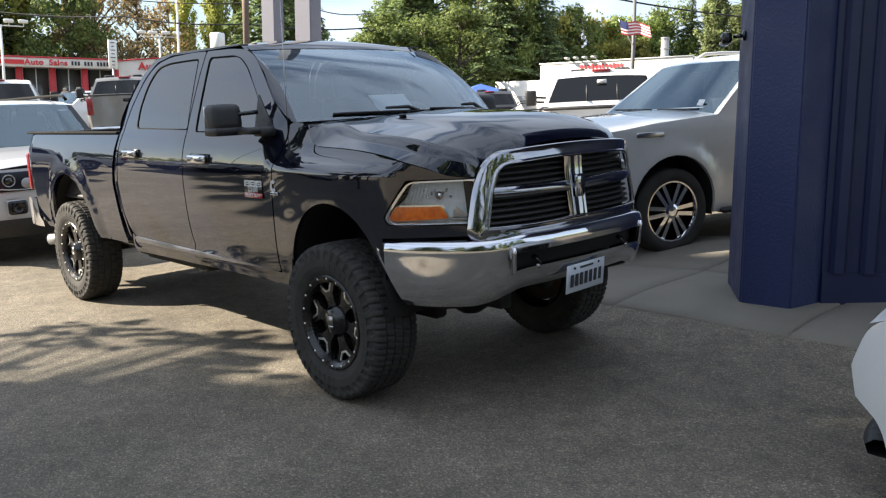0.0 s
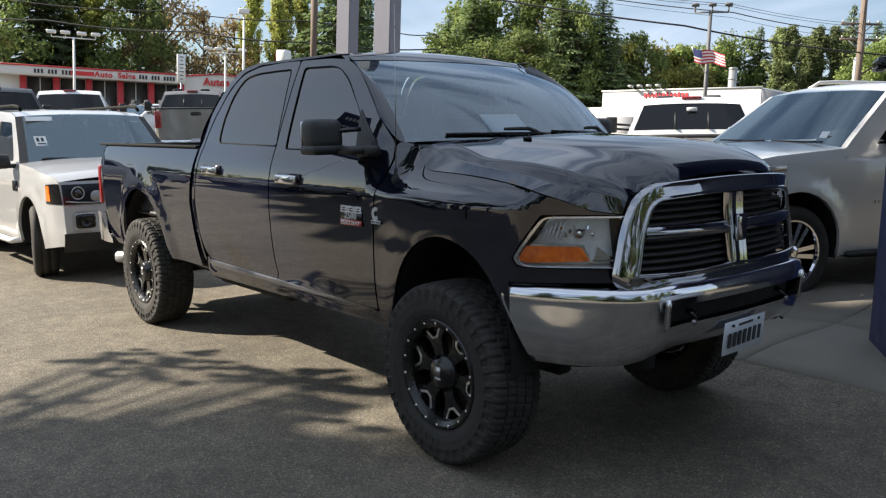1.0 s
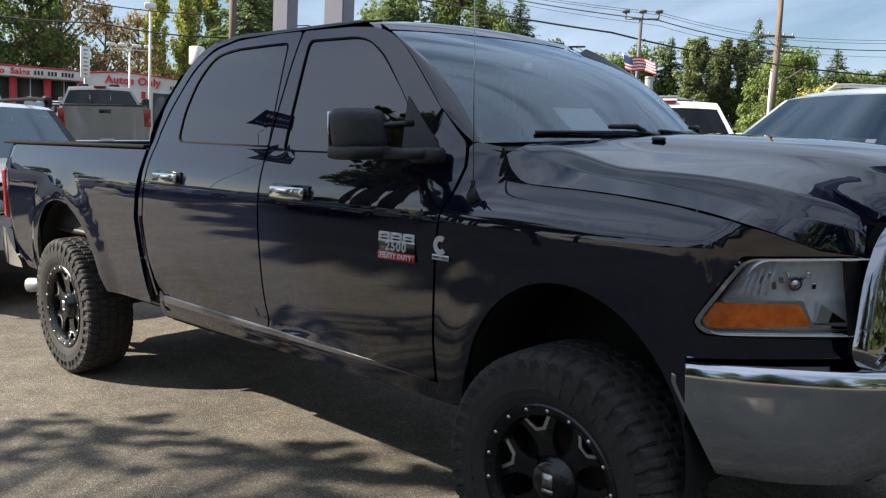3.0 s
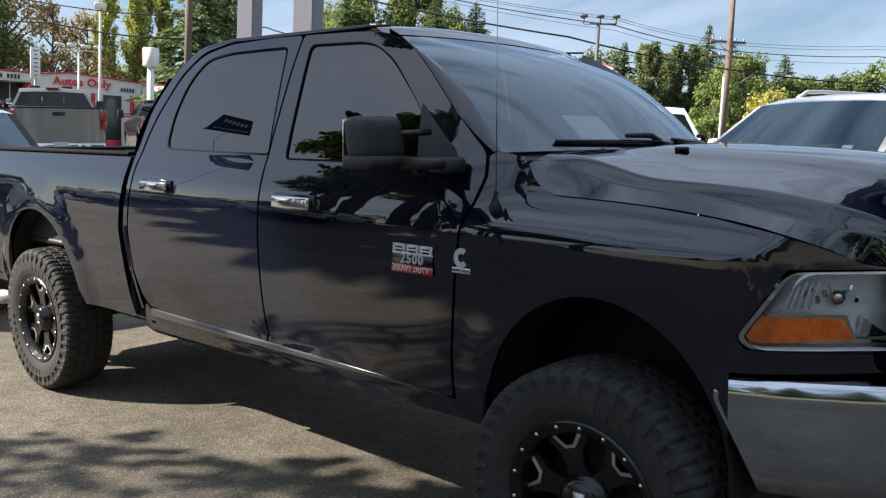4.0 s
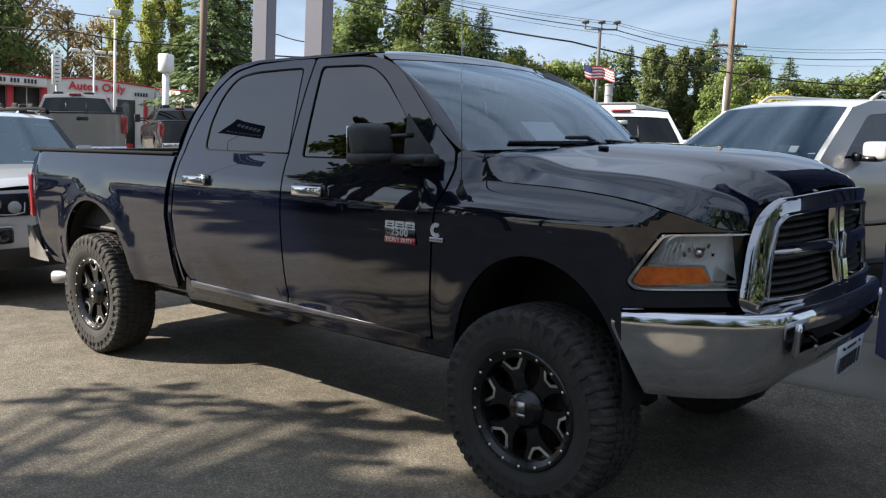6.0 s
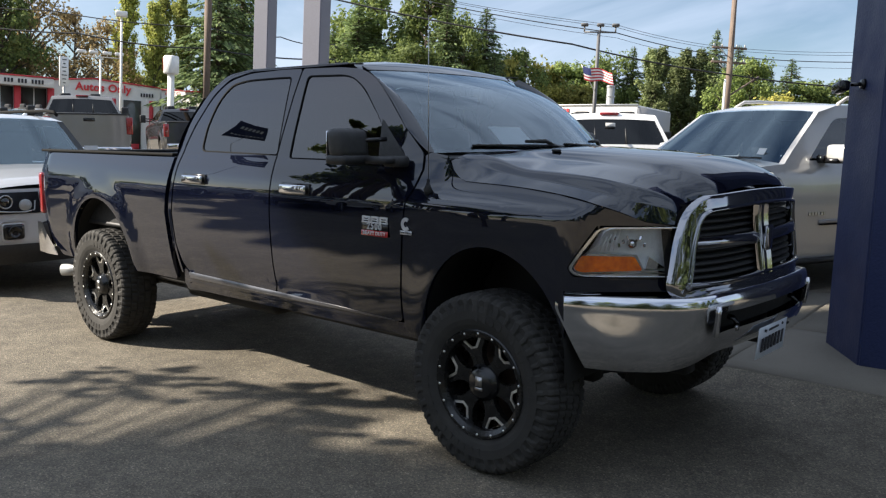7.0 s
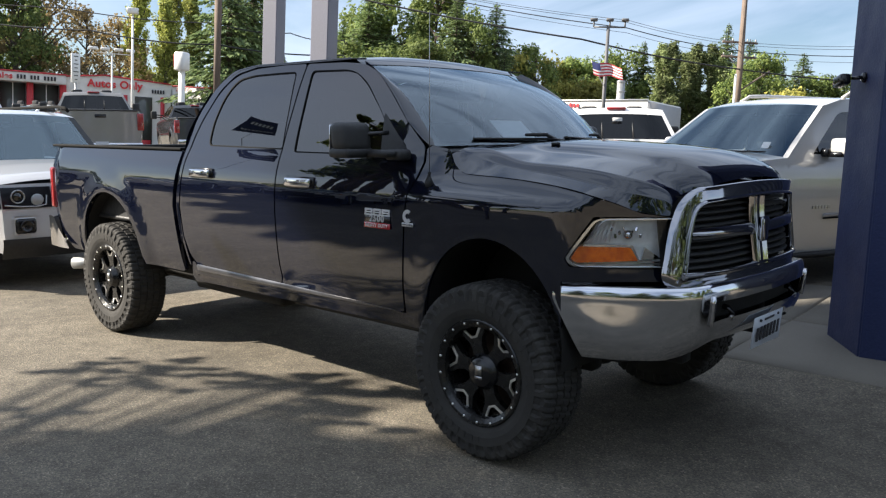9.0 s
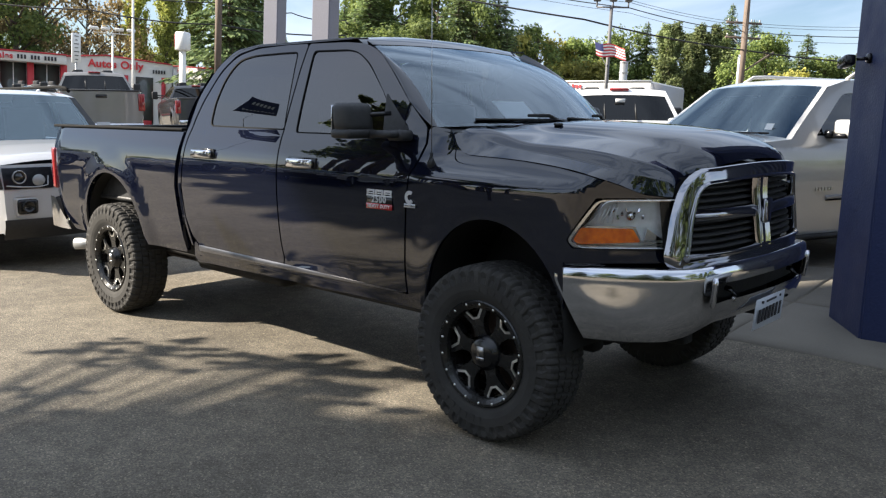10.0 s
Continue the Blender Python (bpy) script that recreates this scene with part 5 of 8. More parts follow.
def slab(x0, x1, y0, y1):
    """One cast slab that follows the ground, with worn edges."""
    j = 0.008

    def at(u, v):
        x, y = x0 + j + (x1 - x0 - 2 * j) * u, y0 + j + (y1 - y0 - 2 * j) * v
        e = min(u, 1 - u) * (x1 - x0), min(v, 1 - v) * (y1 - y0)
        return Vector((x, y, ground_z(x, y) + 0.014 - 0.018 * (min(e) < 0.001)))
    us = [0, 0.008] + span(0.1, 0.9, 8) + [0.992, 1]
    part("slab", grid_bm(at, us, us), CONCRETE, apron)


xs_ = [-2.6, -1.25, 0.12, 1.42, 2.75, 4.1, 5.5, 7.0]
for k in range(len(xs_) - 1):
    slab(xs_[k], xs_[k + 1], 1.45, 2.72)
    slab(xs_[k], xs_[k + 1], 2.72, 4.10)


def prism(base, z0, z1, bevel=0.012):
    bm = bmesh.new()
    lo = [bm.verts.new((x, y, z0)) for x, y in base]
    hi = [bm.verts.new((x, y, z1)) for x, y in base]
    n = len(base)
    for i in range(n):
        j = (i + 1) % n
        bm.faces.new((lo[i], lo[j], hi[j], hi[i]))
    bm.faces.new(hi)
    bm.faces.new(lo[::-1])
    if bevel:
        bmesh.ops.bevel(bm, geom=[e for e in bm.edges if abs(e.verts[0].co.z - e.verts[1].co.z) > 1], offset=bevel, segments=2, affect="EDGES")
    bmesh.ops.recalc_face_normals(bm, faces=bm.faces[:])
    return bm


def build_column():
    t = tagged(new("building_front"), "deep blue stucco column before a dark blue ribbed wall", "building", kind="structure")
    base = [(0.49, 2.43), (0.86, 1.91), (1.215, 1.93), (1.29, 2.21), (1.29, 2.93), (0.70, 2.93)]
    part("column", prism(base, 0.17, 5.2), COLUMN_BLUE, t, "deep blue stucco column with chamfered corners", soft=False)
    # ribbed wall running back from the column
    a, b = Vector((1.295, 2.21)), Vector((7.5, 7.6))
    d = (b - a).normalized()
    nrm = Vector((d.y, -d.x))
    L = (b - a).length
    part("wall", prism([tuple(a), tuple(b), tuple(b - nrm * 0.25), tuple(a - nrm * 0.25)], 0.1, 5.2, 0), RIB_BLUE, t, "dark blue ribbed steel wall", soft=False)
    rib = None
    k = 0
    s = 0.10
    while s < L - 0.1:
        m = Matrix.Translation((a.x + d.x * s + nrm.x * 0.012, a.y + d.y * s + nrm.y * 0.012, 0)) @ pose(0, 0, 0, 0, 0, math.degrees(math.atan2(d.y, d.x)))
        if rib is None:
            bm = bmesh.new()
            pr = [(-0.055, 0.0), (-0.030, -0.030), (0.030, -0.030), (0.055, 0.0)]
            lo = [bm.verts.new((x, y, 0.45)) for x, y in pr]
            hi = [bm.verts.new((x, y, 5.15)) for x, y in pr]
            for i in range(3):
                bm.faces.new((lo[i], lo[i + 1], hi[i + 1], hi[i]))
            bm.faces.new(lo[::-1])
            rib = part("rib", bm, RIB_BLUE, t, m=m, soft=False).data
        else:
            part_of("rib", rib, None, t, "", False, m)
        s += 0.20
    part("plinth", prism([tuple(a + nrm * 0.02), tuple(b + nrm * 0.02), tuple(b), tuple(a)], 0.1, 0.45, 0), RIB_BLUE, t, "plain dark blue plinth", soft=False)
    # unseen flat canopy, added over the building; it screens off some sky
    part("canopy", prism([(1.1, 2.2), (9.0, 2.0), (9.5, 8.5), (1.5, 8.5)], 5.2, 5.6, 0), COLUMN_BLUE, t, "deep blue flat canopy added out of view", soft=False)
    return t


column = build_column()


def build_camera_lamp():
    t = thing("security_camera", "small black security camera on the blue column", "camera", Matrix.Translation((0.66, 2.185, 2.09)) @ pose(0, 0, 0, 0, 0, 126))
    # local x points along the column's chamfer; the body looks away along -x and out
    bm = bmesh.new()
    add_tube(bm, (0, 0, 0), (0, 0.022, 0), 0.036, 0.032, 16)
    foot = part("foot", bm, GLOSS_BLACK, t)
    bm = bmesh.new()
    add_path(bm, [(0, 0.02, 0), (0.01, 0.05, -0.004), (0.03, 0.075, -0.004)], 0.013, 10)
    part("bracket", bm, GLOSS_BLACK, t)
    bm = bmesh.new()
    add_box(bm, 0.085, 0.125, -0.01, 0.18, 0.072, 0.072, bevel=0.02, segs=2, m=None)
    part("body", bm, GLOSS_BLACK, t, m=Matrix.Translation((0, 0, 0)) @ pose(0, 0, 0, 0, 6, 0))
    return t


build_camera_lamp()


# ---- other vehicles ----
def plain_wheel(parent, x, y, z, side, radius, width, rim_r, paint, spokes=5, double=False, steer=0.0):
    """A road wheel: ribbed tyre and a spoked rim."""
    m = pose(x, y, z, 0, 0, steer) @ pose(0, 0, 0, 90 if side < 0 else -90, 0, 0)
    h = width / 2
    bm = bmesh.new()
    R = radius
    add_lathe(bm, [(rim_r, -h * 0.8), (rim_r + 0.03, -h * 0.95), (R - 0.05, -h), (R - 0.012, -h * 0.85), (R, -h * 0.7), (R, -h * 0.36), (R - 0.009, -h * 0.34), (R - 0.009, -h * 0.26), (R, -h * 0.24), (R, h * 0.24),
                   (R - 0.009, h * 0.26), (R - 0.009, h * 0.34), (R, h * 0.36), (R, h * 0.7), (R - 0.012, h * 0.85), (R - 0.05, h), (rim_r + 0.03, h * 0.95), (rim_r, h * 0.8)], 48)
    wheel = part("wheel", bm, RUBBER, parent, "road tyre on a bright rim", m=m)
    bm = bmesh.new()
    lip = h * 0.78
    add_lathe(bm, [(rim_r + 0.004, lip), (rim_r + 0.002, lip + 0.012), (rim_r - 0.012, lip + 0.010), (rim_r - 0.022, lip - 0.01), (rim_r - 0.03, -h * 0.5)], 48)
    bmesh.ops.reverse_faces(bm, faces=bm.faces[:])
    f = lip - 0.012
    for k in range(spokes):
        for off in ((-0.22, 0.22) if double else (0.0,)):
            a = 360 * k / spokes + math.degrees(off)
            mm = pose(0, 0, 0, 0, 0, 360 * k / spokes)
            r0, r1 = 0.05, rim_r - 0.012
            w0, w1 = (0.017, 0.020) if double else (0.035, 0.03)
            y0, y1 = (off * 0.10, off * 0.21) if double else (0, 0)
            vs = []
            for px, py in ((r0, y0 - w0), (r1, y1 - w1), (r1, y1 + w1), (r0, y0 + w0)):
                vs.append((bm.verts.new(mm @ Vector((px, py, f + (0.012 if px < 0.1 else 0)))), bm.verts.new(mm @ Vector((px, py, f - 0.04)))))
            bm.faces.new([v[0] for v in vs])
            for i in range(4):
                j = (i + 1) % 4
                bm.faces.new((vs[i][0], vs[i][1], vs[j][1], vs[j][0]))
    add_lathe(bm, [(0.075, f - 0.03), (0.072, f + 0.010), (0.045, f + 0.022), (0.0005, f + 0.024)], 24)
    part("rim", bm, paint, wheel, soft=False)
    bm = bmesh.new()
    add_lathe(bm, [(rim_r - 0.03, -h * 0.3), (rim_r - 0.04, -h * 0.05), (0.0005, 0)], 24)
    part("brake_disc", bm, UNDER_BLACK, wheel)
    return wheel


def car(name, label, category, m, paint, prof, wtab, wins, arches, floor=0.32, wheel=(0.40, 0.26, 0.26, CHROME, 5, False), plan=0.13, glass=GLASS_MID, cell=0.09, group="", steer=0.0, edge=0.865, pillar=None):
    """A vehicle from its side outline. prof: (x, z, name of the strip to the next point) from the front bottom over the top to the rear bottom; x points ahead."""
    t = thing(name, label, category, m, group)
    xf, xr = max(p[0] for p in prof), min(p[0] for p in prof)
    wz = curve_of(wtab)

    def surf(x, z):
        w = wz(z)
        df, dr = xf - x, x - xr
        for d in (df, dr):
            if d < 0.55:
                w -= plan * (1 - max(0, d) / 0.55) ** 2.2
        for cx, cz, r in arches:
            d = math.hypot(x - cx, z - cz) / r
            if d < 1.35:
                w += 0.022 * (1 - smooth(1.02, 1.35, d))
        return w
    low = []
    for cx, cz, r in sorted(arches, key=lambda a: a[0]):
        low += [(cx - r * math.cos(a), cz + r * math.sin(a), 0) for a in [radians(v) for v in span(-12, 192, 16)]]
    outline = [(p[0], p[1], p[3] if len(p) > 3 else 0.03) for p in prof] + [(xr + 0.02, floor, 0.02)] + low + [(min(xf - 0.02, prof[0][0] - 0.01), floor, 0.02)]
    holes = [rounded(w, 0.03) for w in wins]
    for side in (-1, 1):
        b = panel("body_side", rounded(outline, 0.03), surf, paint, t, holes=holes, side=side, cell=cell, depth=0.03)
        for w in holes:
            panel("side_window", w, lambda x, z: surf(x, z) - 0.012, glass, t, side=side, depth=0, cell=0.3, label="dark side window")
            c = Vector((sum(p[0] for p in w) / len(w), sum(p[1] for p in w) / len(w)))
    # strips across: bonnet, screen, roof, tail
    pts = [(p[0], p[1]) for p in prof]
    groups = []
    for i, p in enumerate(prof[:-1]):
        tag = p[2]
        if groups and groups[-1][0] == tag:
            groups[-1][1].append(pts[i + 1])
        else:
            groups.append((tag, [pts[i], pts[i + 1]]))
    for tag, line in groups:
        if tag == "-":
            continue
        dense = []
        for a, b in zip(line, line[1:]):
            k = max(1, int(math.hypot(b[0] - a[0], b[1] - a[1]) / 0.10))
            dense += [(a[0] + (b[0] - a[0]) * q / k, a[1] + (b[1] - a[1]) * q / k) for q in range(k)]
        dense.append(line[-1])
        vs = [-1, -0.985, -0.95, -0.88, -0.75, -0.55, -0.3, 0, 0.3, 0.55, 0.75, 0.88, 0.95, 0.985, 1]
        d = Vector((line[-1][0] - line[0][0], line[-1][1] - line[0][1]))
        n = Vector((-d.y, d.x)).normalized()
        if n.y < 0 and abs(n.y) > 0.3:
            n = -n
        if abs(n.y) <= 0.3:
            n = Vector((1 if line[0][0] > (xf + xr) / 2 else -1, 0.15)).normalized()
        is_glass = "window" in tag or "windscreen" in tag
        crown = 0.05 if tag in ("windscreen", "hood", "grille_panel", "front_bumper") else 0.03

        def strip(i, v):
            x, z = dense[int(i)]
            w = surf(x, z)
            c = crown * (1 - abs(v) ** 2.5)
            return Vector((x + n.x * c, w * v, z + n.y * c))
        rows = range(len(dense))
        if not is_glass:
            part(tag, outward(grid_bm(strip, rows, vs), ((xf + xr) / 2, 0, 0.8)), paint, t)
            continue
        # glass between painted pillars, with a black border
        gl = [-edge, -0.8, -0.65, -0.45, -0.2, 0, 0.2, 0.45, 0.65, 0.8, edge]
        s = part(tag, outward(grid_bm(strip, rows, gl), ((xf + xr) / 2, 0, 0.8)), GLASS_SCREEN if tag == "windscreen" else glass, t, "clear windscreen" if tag == "windscreen" else "tinted glass")
        for sg in (-1, 1):
            ring = [edge - 0.005, edge * 0.6 + 0.4, edge * 0.3 + 0.7, 1.0]
            part("pillar", grid_bm(strip, rows, [sg * v for v in ring]), pillar or paint, t)
            part("glass_border", grid_bm(lambda i, v: strip(i, v) - Vector((n.x * 0.012, 0, n.y * 0.012)), rows, [sg * (edge - 0.04), sg * (edge + 0.005)]), GLOSS_BLACK, s)
    # dark inside, floor, wheels
    bm = bmesh.new()
    zc = min(p[1] for p in wins[0]) if wins else 1.0
    add_box(bm, (xf + xr) / 2, 0, floor + 0.10, (xf - xr) - 0.3, 1.15, 0.18, bevel=0.03)
    part("underbody", bm, UNDER_BLACK, t, "black underbody")
    if wins:
        x0, x1 = min(p[0] for w in wins for p in w), max(p[0] for w in wins for p in w)
        bm = bmesh.new()
        add_box(bm, (x0 + x1) / 2, 0, zc - 0.22, x1 - x0, 1.45, 0.3, bevel=0.03)
        for sx in (0.35, 0.72):
            for sy in (-0.37, 0.37):
                add_box(bm, x0 + (x1 - x0) * sx, sy, zc + 0.12, 0.14, 0.46, 0.55, bevel=0.05, segs=2)
                add_box(bm, x0 + (x1 - x0) * sx, sy, zc + 0.44, 0.09, 0.26, 0.17, bevel=0.04, segs=2)
        part("seats", bm, CABIN, t, "dark seats")
    R, W, rr, rp, sp, dbl = wheel
    for k, (cx, cz, r) in enumerate(sorted(arches, key=lambda a: -a[0])):
        for side in (-1, 1):
            plain_wheel(t, cx, side * (wz(0.6) - W / 2 + 0.005), R, side, R, W, rr, rp, sp, dbl, steer if k == 0 else 0.0)

            def liner(u, v):
                a = radians(-15 + 210 * u)
                return Vector((cx + (r + 0.004) * math.cos(a), side * (wz(0.6) - 0.015 - 0.36 * v), cz + (r + 0.004) * math.sin(a)))
            bm = grid_bm(liner, span(0, 1, 16), span(0, 1, 2))
            bm.faces.new([bm.verts.new(liner(u, 1.0)) for u in span(0, 1, 16)])
            part("wheel_well", bm, UNDER_BLACK, t)
    return t, surf


def build_silver_suv():
    """The boxy silver off-roader nose to tail with the pickup."""
    prof = [(0.80, 0.34, "front_bumper", 0.05), (0.86, 0.50, "front_bumper"), (0.85, 0.80, "grille_panel"), (0.80, 1.06, "hood", 0.05), (0.70, 1.115, "hood"), (0.10, 1.185, "hood"), (-0.46, 1.215, "windscreen"), (-1.02, 1.745, "roof", 0.06),
            (-1.30, 1.800, "roof"), (-2.2, 1.83, "roof"), (-3.75, 1.82, "rear_window", 0.08), (-3.93, 1.20, "tailgate"), (-3.97, 0.55, "rear_bumper"), (-3.95, 0.40, "rear_bumper")]
    wt_ = [(0.2, 0.90), (0.35, 0.93), (0.6, 0.955), (1.0, 0.955), (1.16, 0.93), (1.22, 0.905), (1.75, 0.765), (1.9, 0.72)]
    wins = [[(-0.72, 1.24), (-1.10, 1.68, 0.05), (-1.62, 1.70), (-1.62, 1.24)], [(-1.72, 1.24), (-1.72, 1.70), (-2.55, 1.71), (-2.55, 1.24)], [(-2.66, 1.28), (-2.66, 1.71), (-3.62, 1.70, 0.05), (-3.72, 1.28)]]
    t, S = car("silver_suv", "pale silver boxy off-road vehicle with its wheels turned", "suv", lot(-6.93, -0.11, 1.6), SILVER_PAINT, prof, wt_, wins, [(0.0, 0.44, 0.44), (-2.885, 0.44, 0.44)], floor=0.40, wheel=(0.385, 0.255, 0.25, STEEL, 5, False), plan=0.10, steer=-14, edge=0.90, pillar=TRIM_BLACK)
    fx = curve_of([(0.34, 0.80), (0.50, 0.86), (0.80, 0.85), (1.06, 0.80)])

    def nose(y, z, lift=0.0):
        return Vector((fx(z) + 0.05 * max(0.0, 1 - (abs(y) / 0.90) ** 2.5) + lift, y, z))
    # roof rails
    for side in (-1, 1):
        bm = bmesh.new()
        pts = [(x, side * 0.70, 1.80 + 0.06 * smooth(-1.0, -1.15, x) + 0.02) for x in (-1.02, -1.10, -1.3, -1.8, -2.6, -3.4, -3.6)]
        add_path(bm, pts, 0.020, 8)
        part("roof_rail", bm, RUBBER_DULL, t, "dark roof rail")
    for side in (-1, 1):
        # lamp cluster: dark tray, amber corner, two round lamps
        tray = panel("head_lamp", rounded([(0.56, 0.83), (0.56, 1.03, 0.03), (0.80, 1.045), (0.845, 0.83)], 0.02), lambda x, z: S(x, z) + 0.004, GLOSS_BLACK, t, side=side, depth=0.03, cell=0.05, label="dark head lamp cluster with round lamps")
        part("lamp_tray", grid_bm(lambda u, v: nose(side * (0.40 + 0.46 * v), 0.83 + 0.205 * u, 0.012), span(0, 1, 4), span(0, 1, 10)), GLOSS_BLACK, tray)
        panel("amber_corner", rounded([(0.575, 0.86), (0.575, 1.015, 0.02), (0.64, 1.02), (0.66, 0.86)], 0.015), lambda x, z: S(x, z) + 0.010, AMBER, tray, side=side, depth=0.02, cell=0.1, label="amber corner lamp")
        at = Matrix.Translation(nose(side * 0.715, 0.945, 0.016)) @ pose(0, 0, 0, 0, 90, 0)
        bm = bmesh.new()
        add_lathe(bm, [(0.066, -0.01), (0.068, 0.010), (0.060, 0.016), (0.054, 0.006), (0.050, -0.01)], 28, m=at)
        part("lamp_ring", bm, STEEL, tray, "bright ring round the projector")
        bm = bmesh.new()
        add_lathe(bm, [(0.050, -0.006), (0.034, 0.010), (0.0005, 0.018)], 24, m=at)
        part("projector", bm, GLASS_MID, tray, "dark projector lens")
        bm = bmesh.new()
        add_lathe(bm, [(0.060, -0.012), (0.062, 0.010), (0.050, 0.018), (0.0005, 0.024)], 24, m=Matrix.Translation(nose(side * 0.535, 0.905, 0.004)) @ pose(0, 0, 0, 0, 90, 0))
        part("lamp_lens", bm, GALV, tray, "round pale lamp")
        bm = bmesh.new()
        add_path(bm, [nose(side * y, z, 0.018) for y, z in ((0.84, 0.865), (0.70, 0.848), (0.55, 0.842), (0.46, 0.86), (0.445, 0.95))], 0.008, 6)
        part("lamp_strip", bm, STEEL, tray, "bright strip under the lamps")
        part("fog_frame", box_bm(0.868, side * 0.66, 0.655, 0.04, 0.25, 0.205, bevel=0.045, segs=3), SILVER_PAINT, t)
        bm = box_bm(0.880, side * 0.66, 0.655, 0.05, 0.20, 0.150, bevel=0.035, segs=3)
        fog = part("fog_lamp", bm, GLOSS_BLACK, t, "round fog lamp in a black surround")
        bm = bmesh.new()
        add_lathe(bm, [(0.060, 0.0), (0.060, 0.014), (0.050, 0.016), (0.046, 0.004), (0.0005, 0.010)], 24, m=pose(0.905, side * 0.66, 0.655, 0, 90, 0))
        part("fog_lens", bm, RIM_BLACK, fog)
        # side vent, mirror, step
        part("side_vent", box_bm(-0.50, side * (S(-0.50, 0.98) + 0.004), 0.97, 0.17, 0.02, 0.12, bevel=0.01), GLOSS_BLACK, t, "black side vent")
        bm = bmesh.new()
        add_box(bm, -0.62, side * 1.06, 1.24, 0.14, 0.20, 0.16, bevel=0.045, segs=2)
        add_box(bm, -0.60, side * 0.94, 1.19, 0.08, 0.10, 0.05, bevel=0.015)
        part("door_mirror", bm, TRIM_BLACK, t, "black door mirror")
        bm = bmesh.new()
        add_path(bm, [(-0.50, side * 0.93, 0.36), (-0.60, side * 1.02, 0.345), (-2.3, side * 1.02, 0.345), (-2.4, side * 0.93, 0.36)], 0.035, 10)
        part("side_step", bm, WHITE_METAL, t, "pale tubular side step")
        part("door_handle", box_bm(-1.45, side * (S(-1.45, 1.08) + 0.012), 1.09, 0.19, 0.02, 0.03, bevel=0.008), SILVER_PAINT, t)
    # black lower bumper, grille, bonnet gap, wipers, stickers
    bm = grid_bm(lambda u, v: nose(0.875 * v, 0.535 - 0.20 * u, 0.008), span(0, 1, 5), span(-1, 1, 24))
    part("lower_bumper", bm, TRIM_BLACK, t, "black lower bumper")
    part("bumper_intake", box_bm(0.905, 0, 0.63, 0.05, 0.80, 0.22, bevel=0.04, segs=2), TRIM_BLACK, t, "black bumper intake")
    g = part("grille", box_bm(0.90, 0, 0.94, 0.05, 0.80, 0.19, bevel=0.012), GLOSS_BLACK, t, "black mesh grille")
    for z in (0.89, 0.94, 0.99):
        part("grille_slat", box_bm(0.928, 0, z, 0.016, 0.74, 0.016, bevel=0.005), STEEL, g)
    bm = bmesh.new()
    for y in span(-0.16, 0.16, 9):
        add_box(bm, 0.80, y, 1.118, 0.012, 0.022, 0.012)
    part("hood_letters", bm, INK, t, "dark plain bars on the hood edge", soft=False)
    for y0, y1 in ((-0.66, -0.05), (0.02, 0.60)):
        bm = bmesh.new()
        add_path(bm, [(-0.46, y, 1.265) for y in span(y0, y1, 4)], 0.010, 6)
        part("wiper", bm, GLOSS_BLACK, t)

    def on_screen(y, k):
        x, z = -0.46 + (-1.02 + 0.46) * k, 1.215 + (1.745 - 1.215) * k
        o = 0.006 + 0.05 * (1 - (abs(y) / 0.84) ** 2.5)
        return Matrix.Translation((x + 0.69 * o, y, z + 0.73 * o)) @ pose(0, 0, 0, 0, 46.6, 0) @ pose(0, 0, 0, 0, 0, 90)
    st = part("windscreen_sticker", box_bm(0, 0, 0, 0.30, 0.07, 0.002), PAPER, t, "white paper strip on the windscreen", m=on_screen(-0.53, 0.90), soft=False)
    part("price_tag", box_bm(0, 0, 0, 0.13, 0.15, 0.002), PAPER, t, "white paper tag with dark bars", m=on_screen(-0.60, 0.42), soft=False)
    bm = bmesh.new()
    add_box(bm, -0.03, 0.02, 0.003, 0.03, 0.06, 0.002)
    add_box(bm, 0.02, 0.02, 0.003, 0.03, 0.06, 0.002)
    add_box(bm, 0, -0.045, 0.003, 0.09, 0.018, 0.002)
    part("tag_bars", bm, INK, t, m=on_screen(-0.60, 0.42), soft=False)
    return t


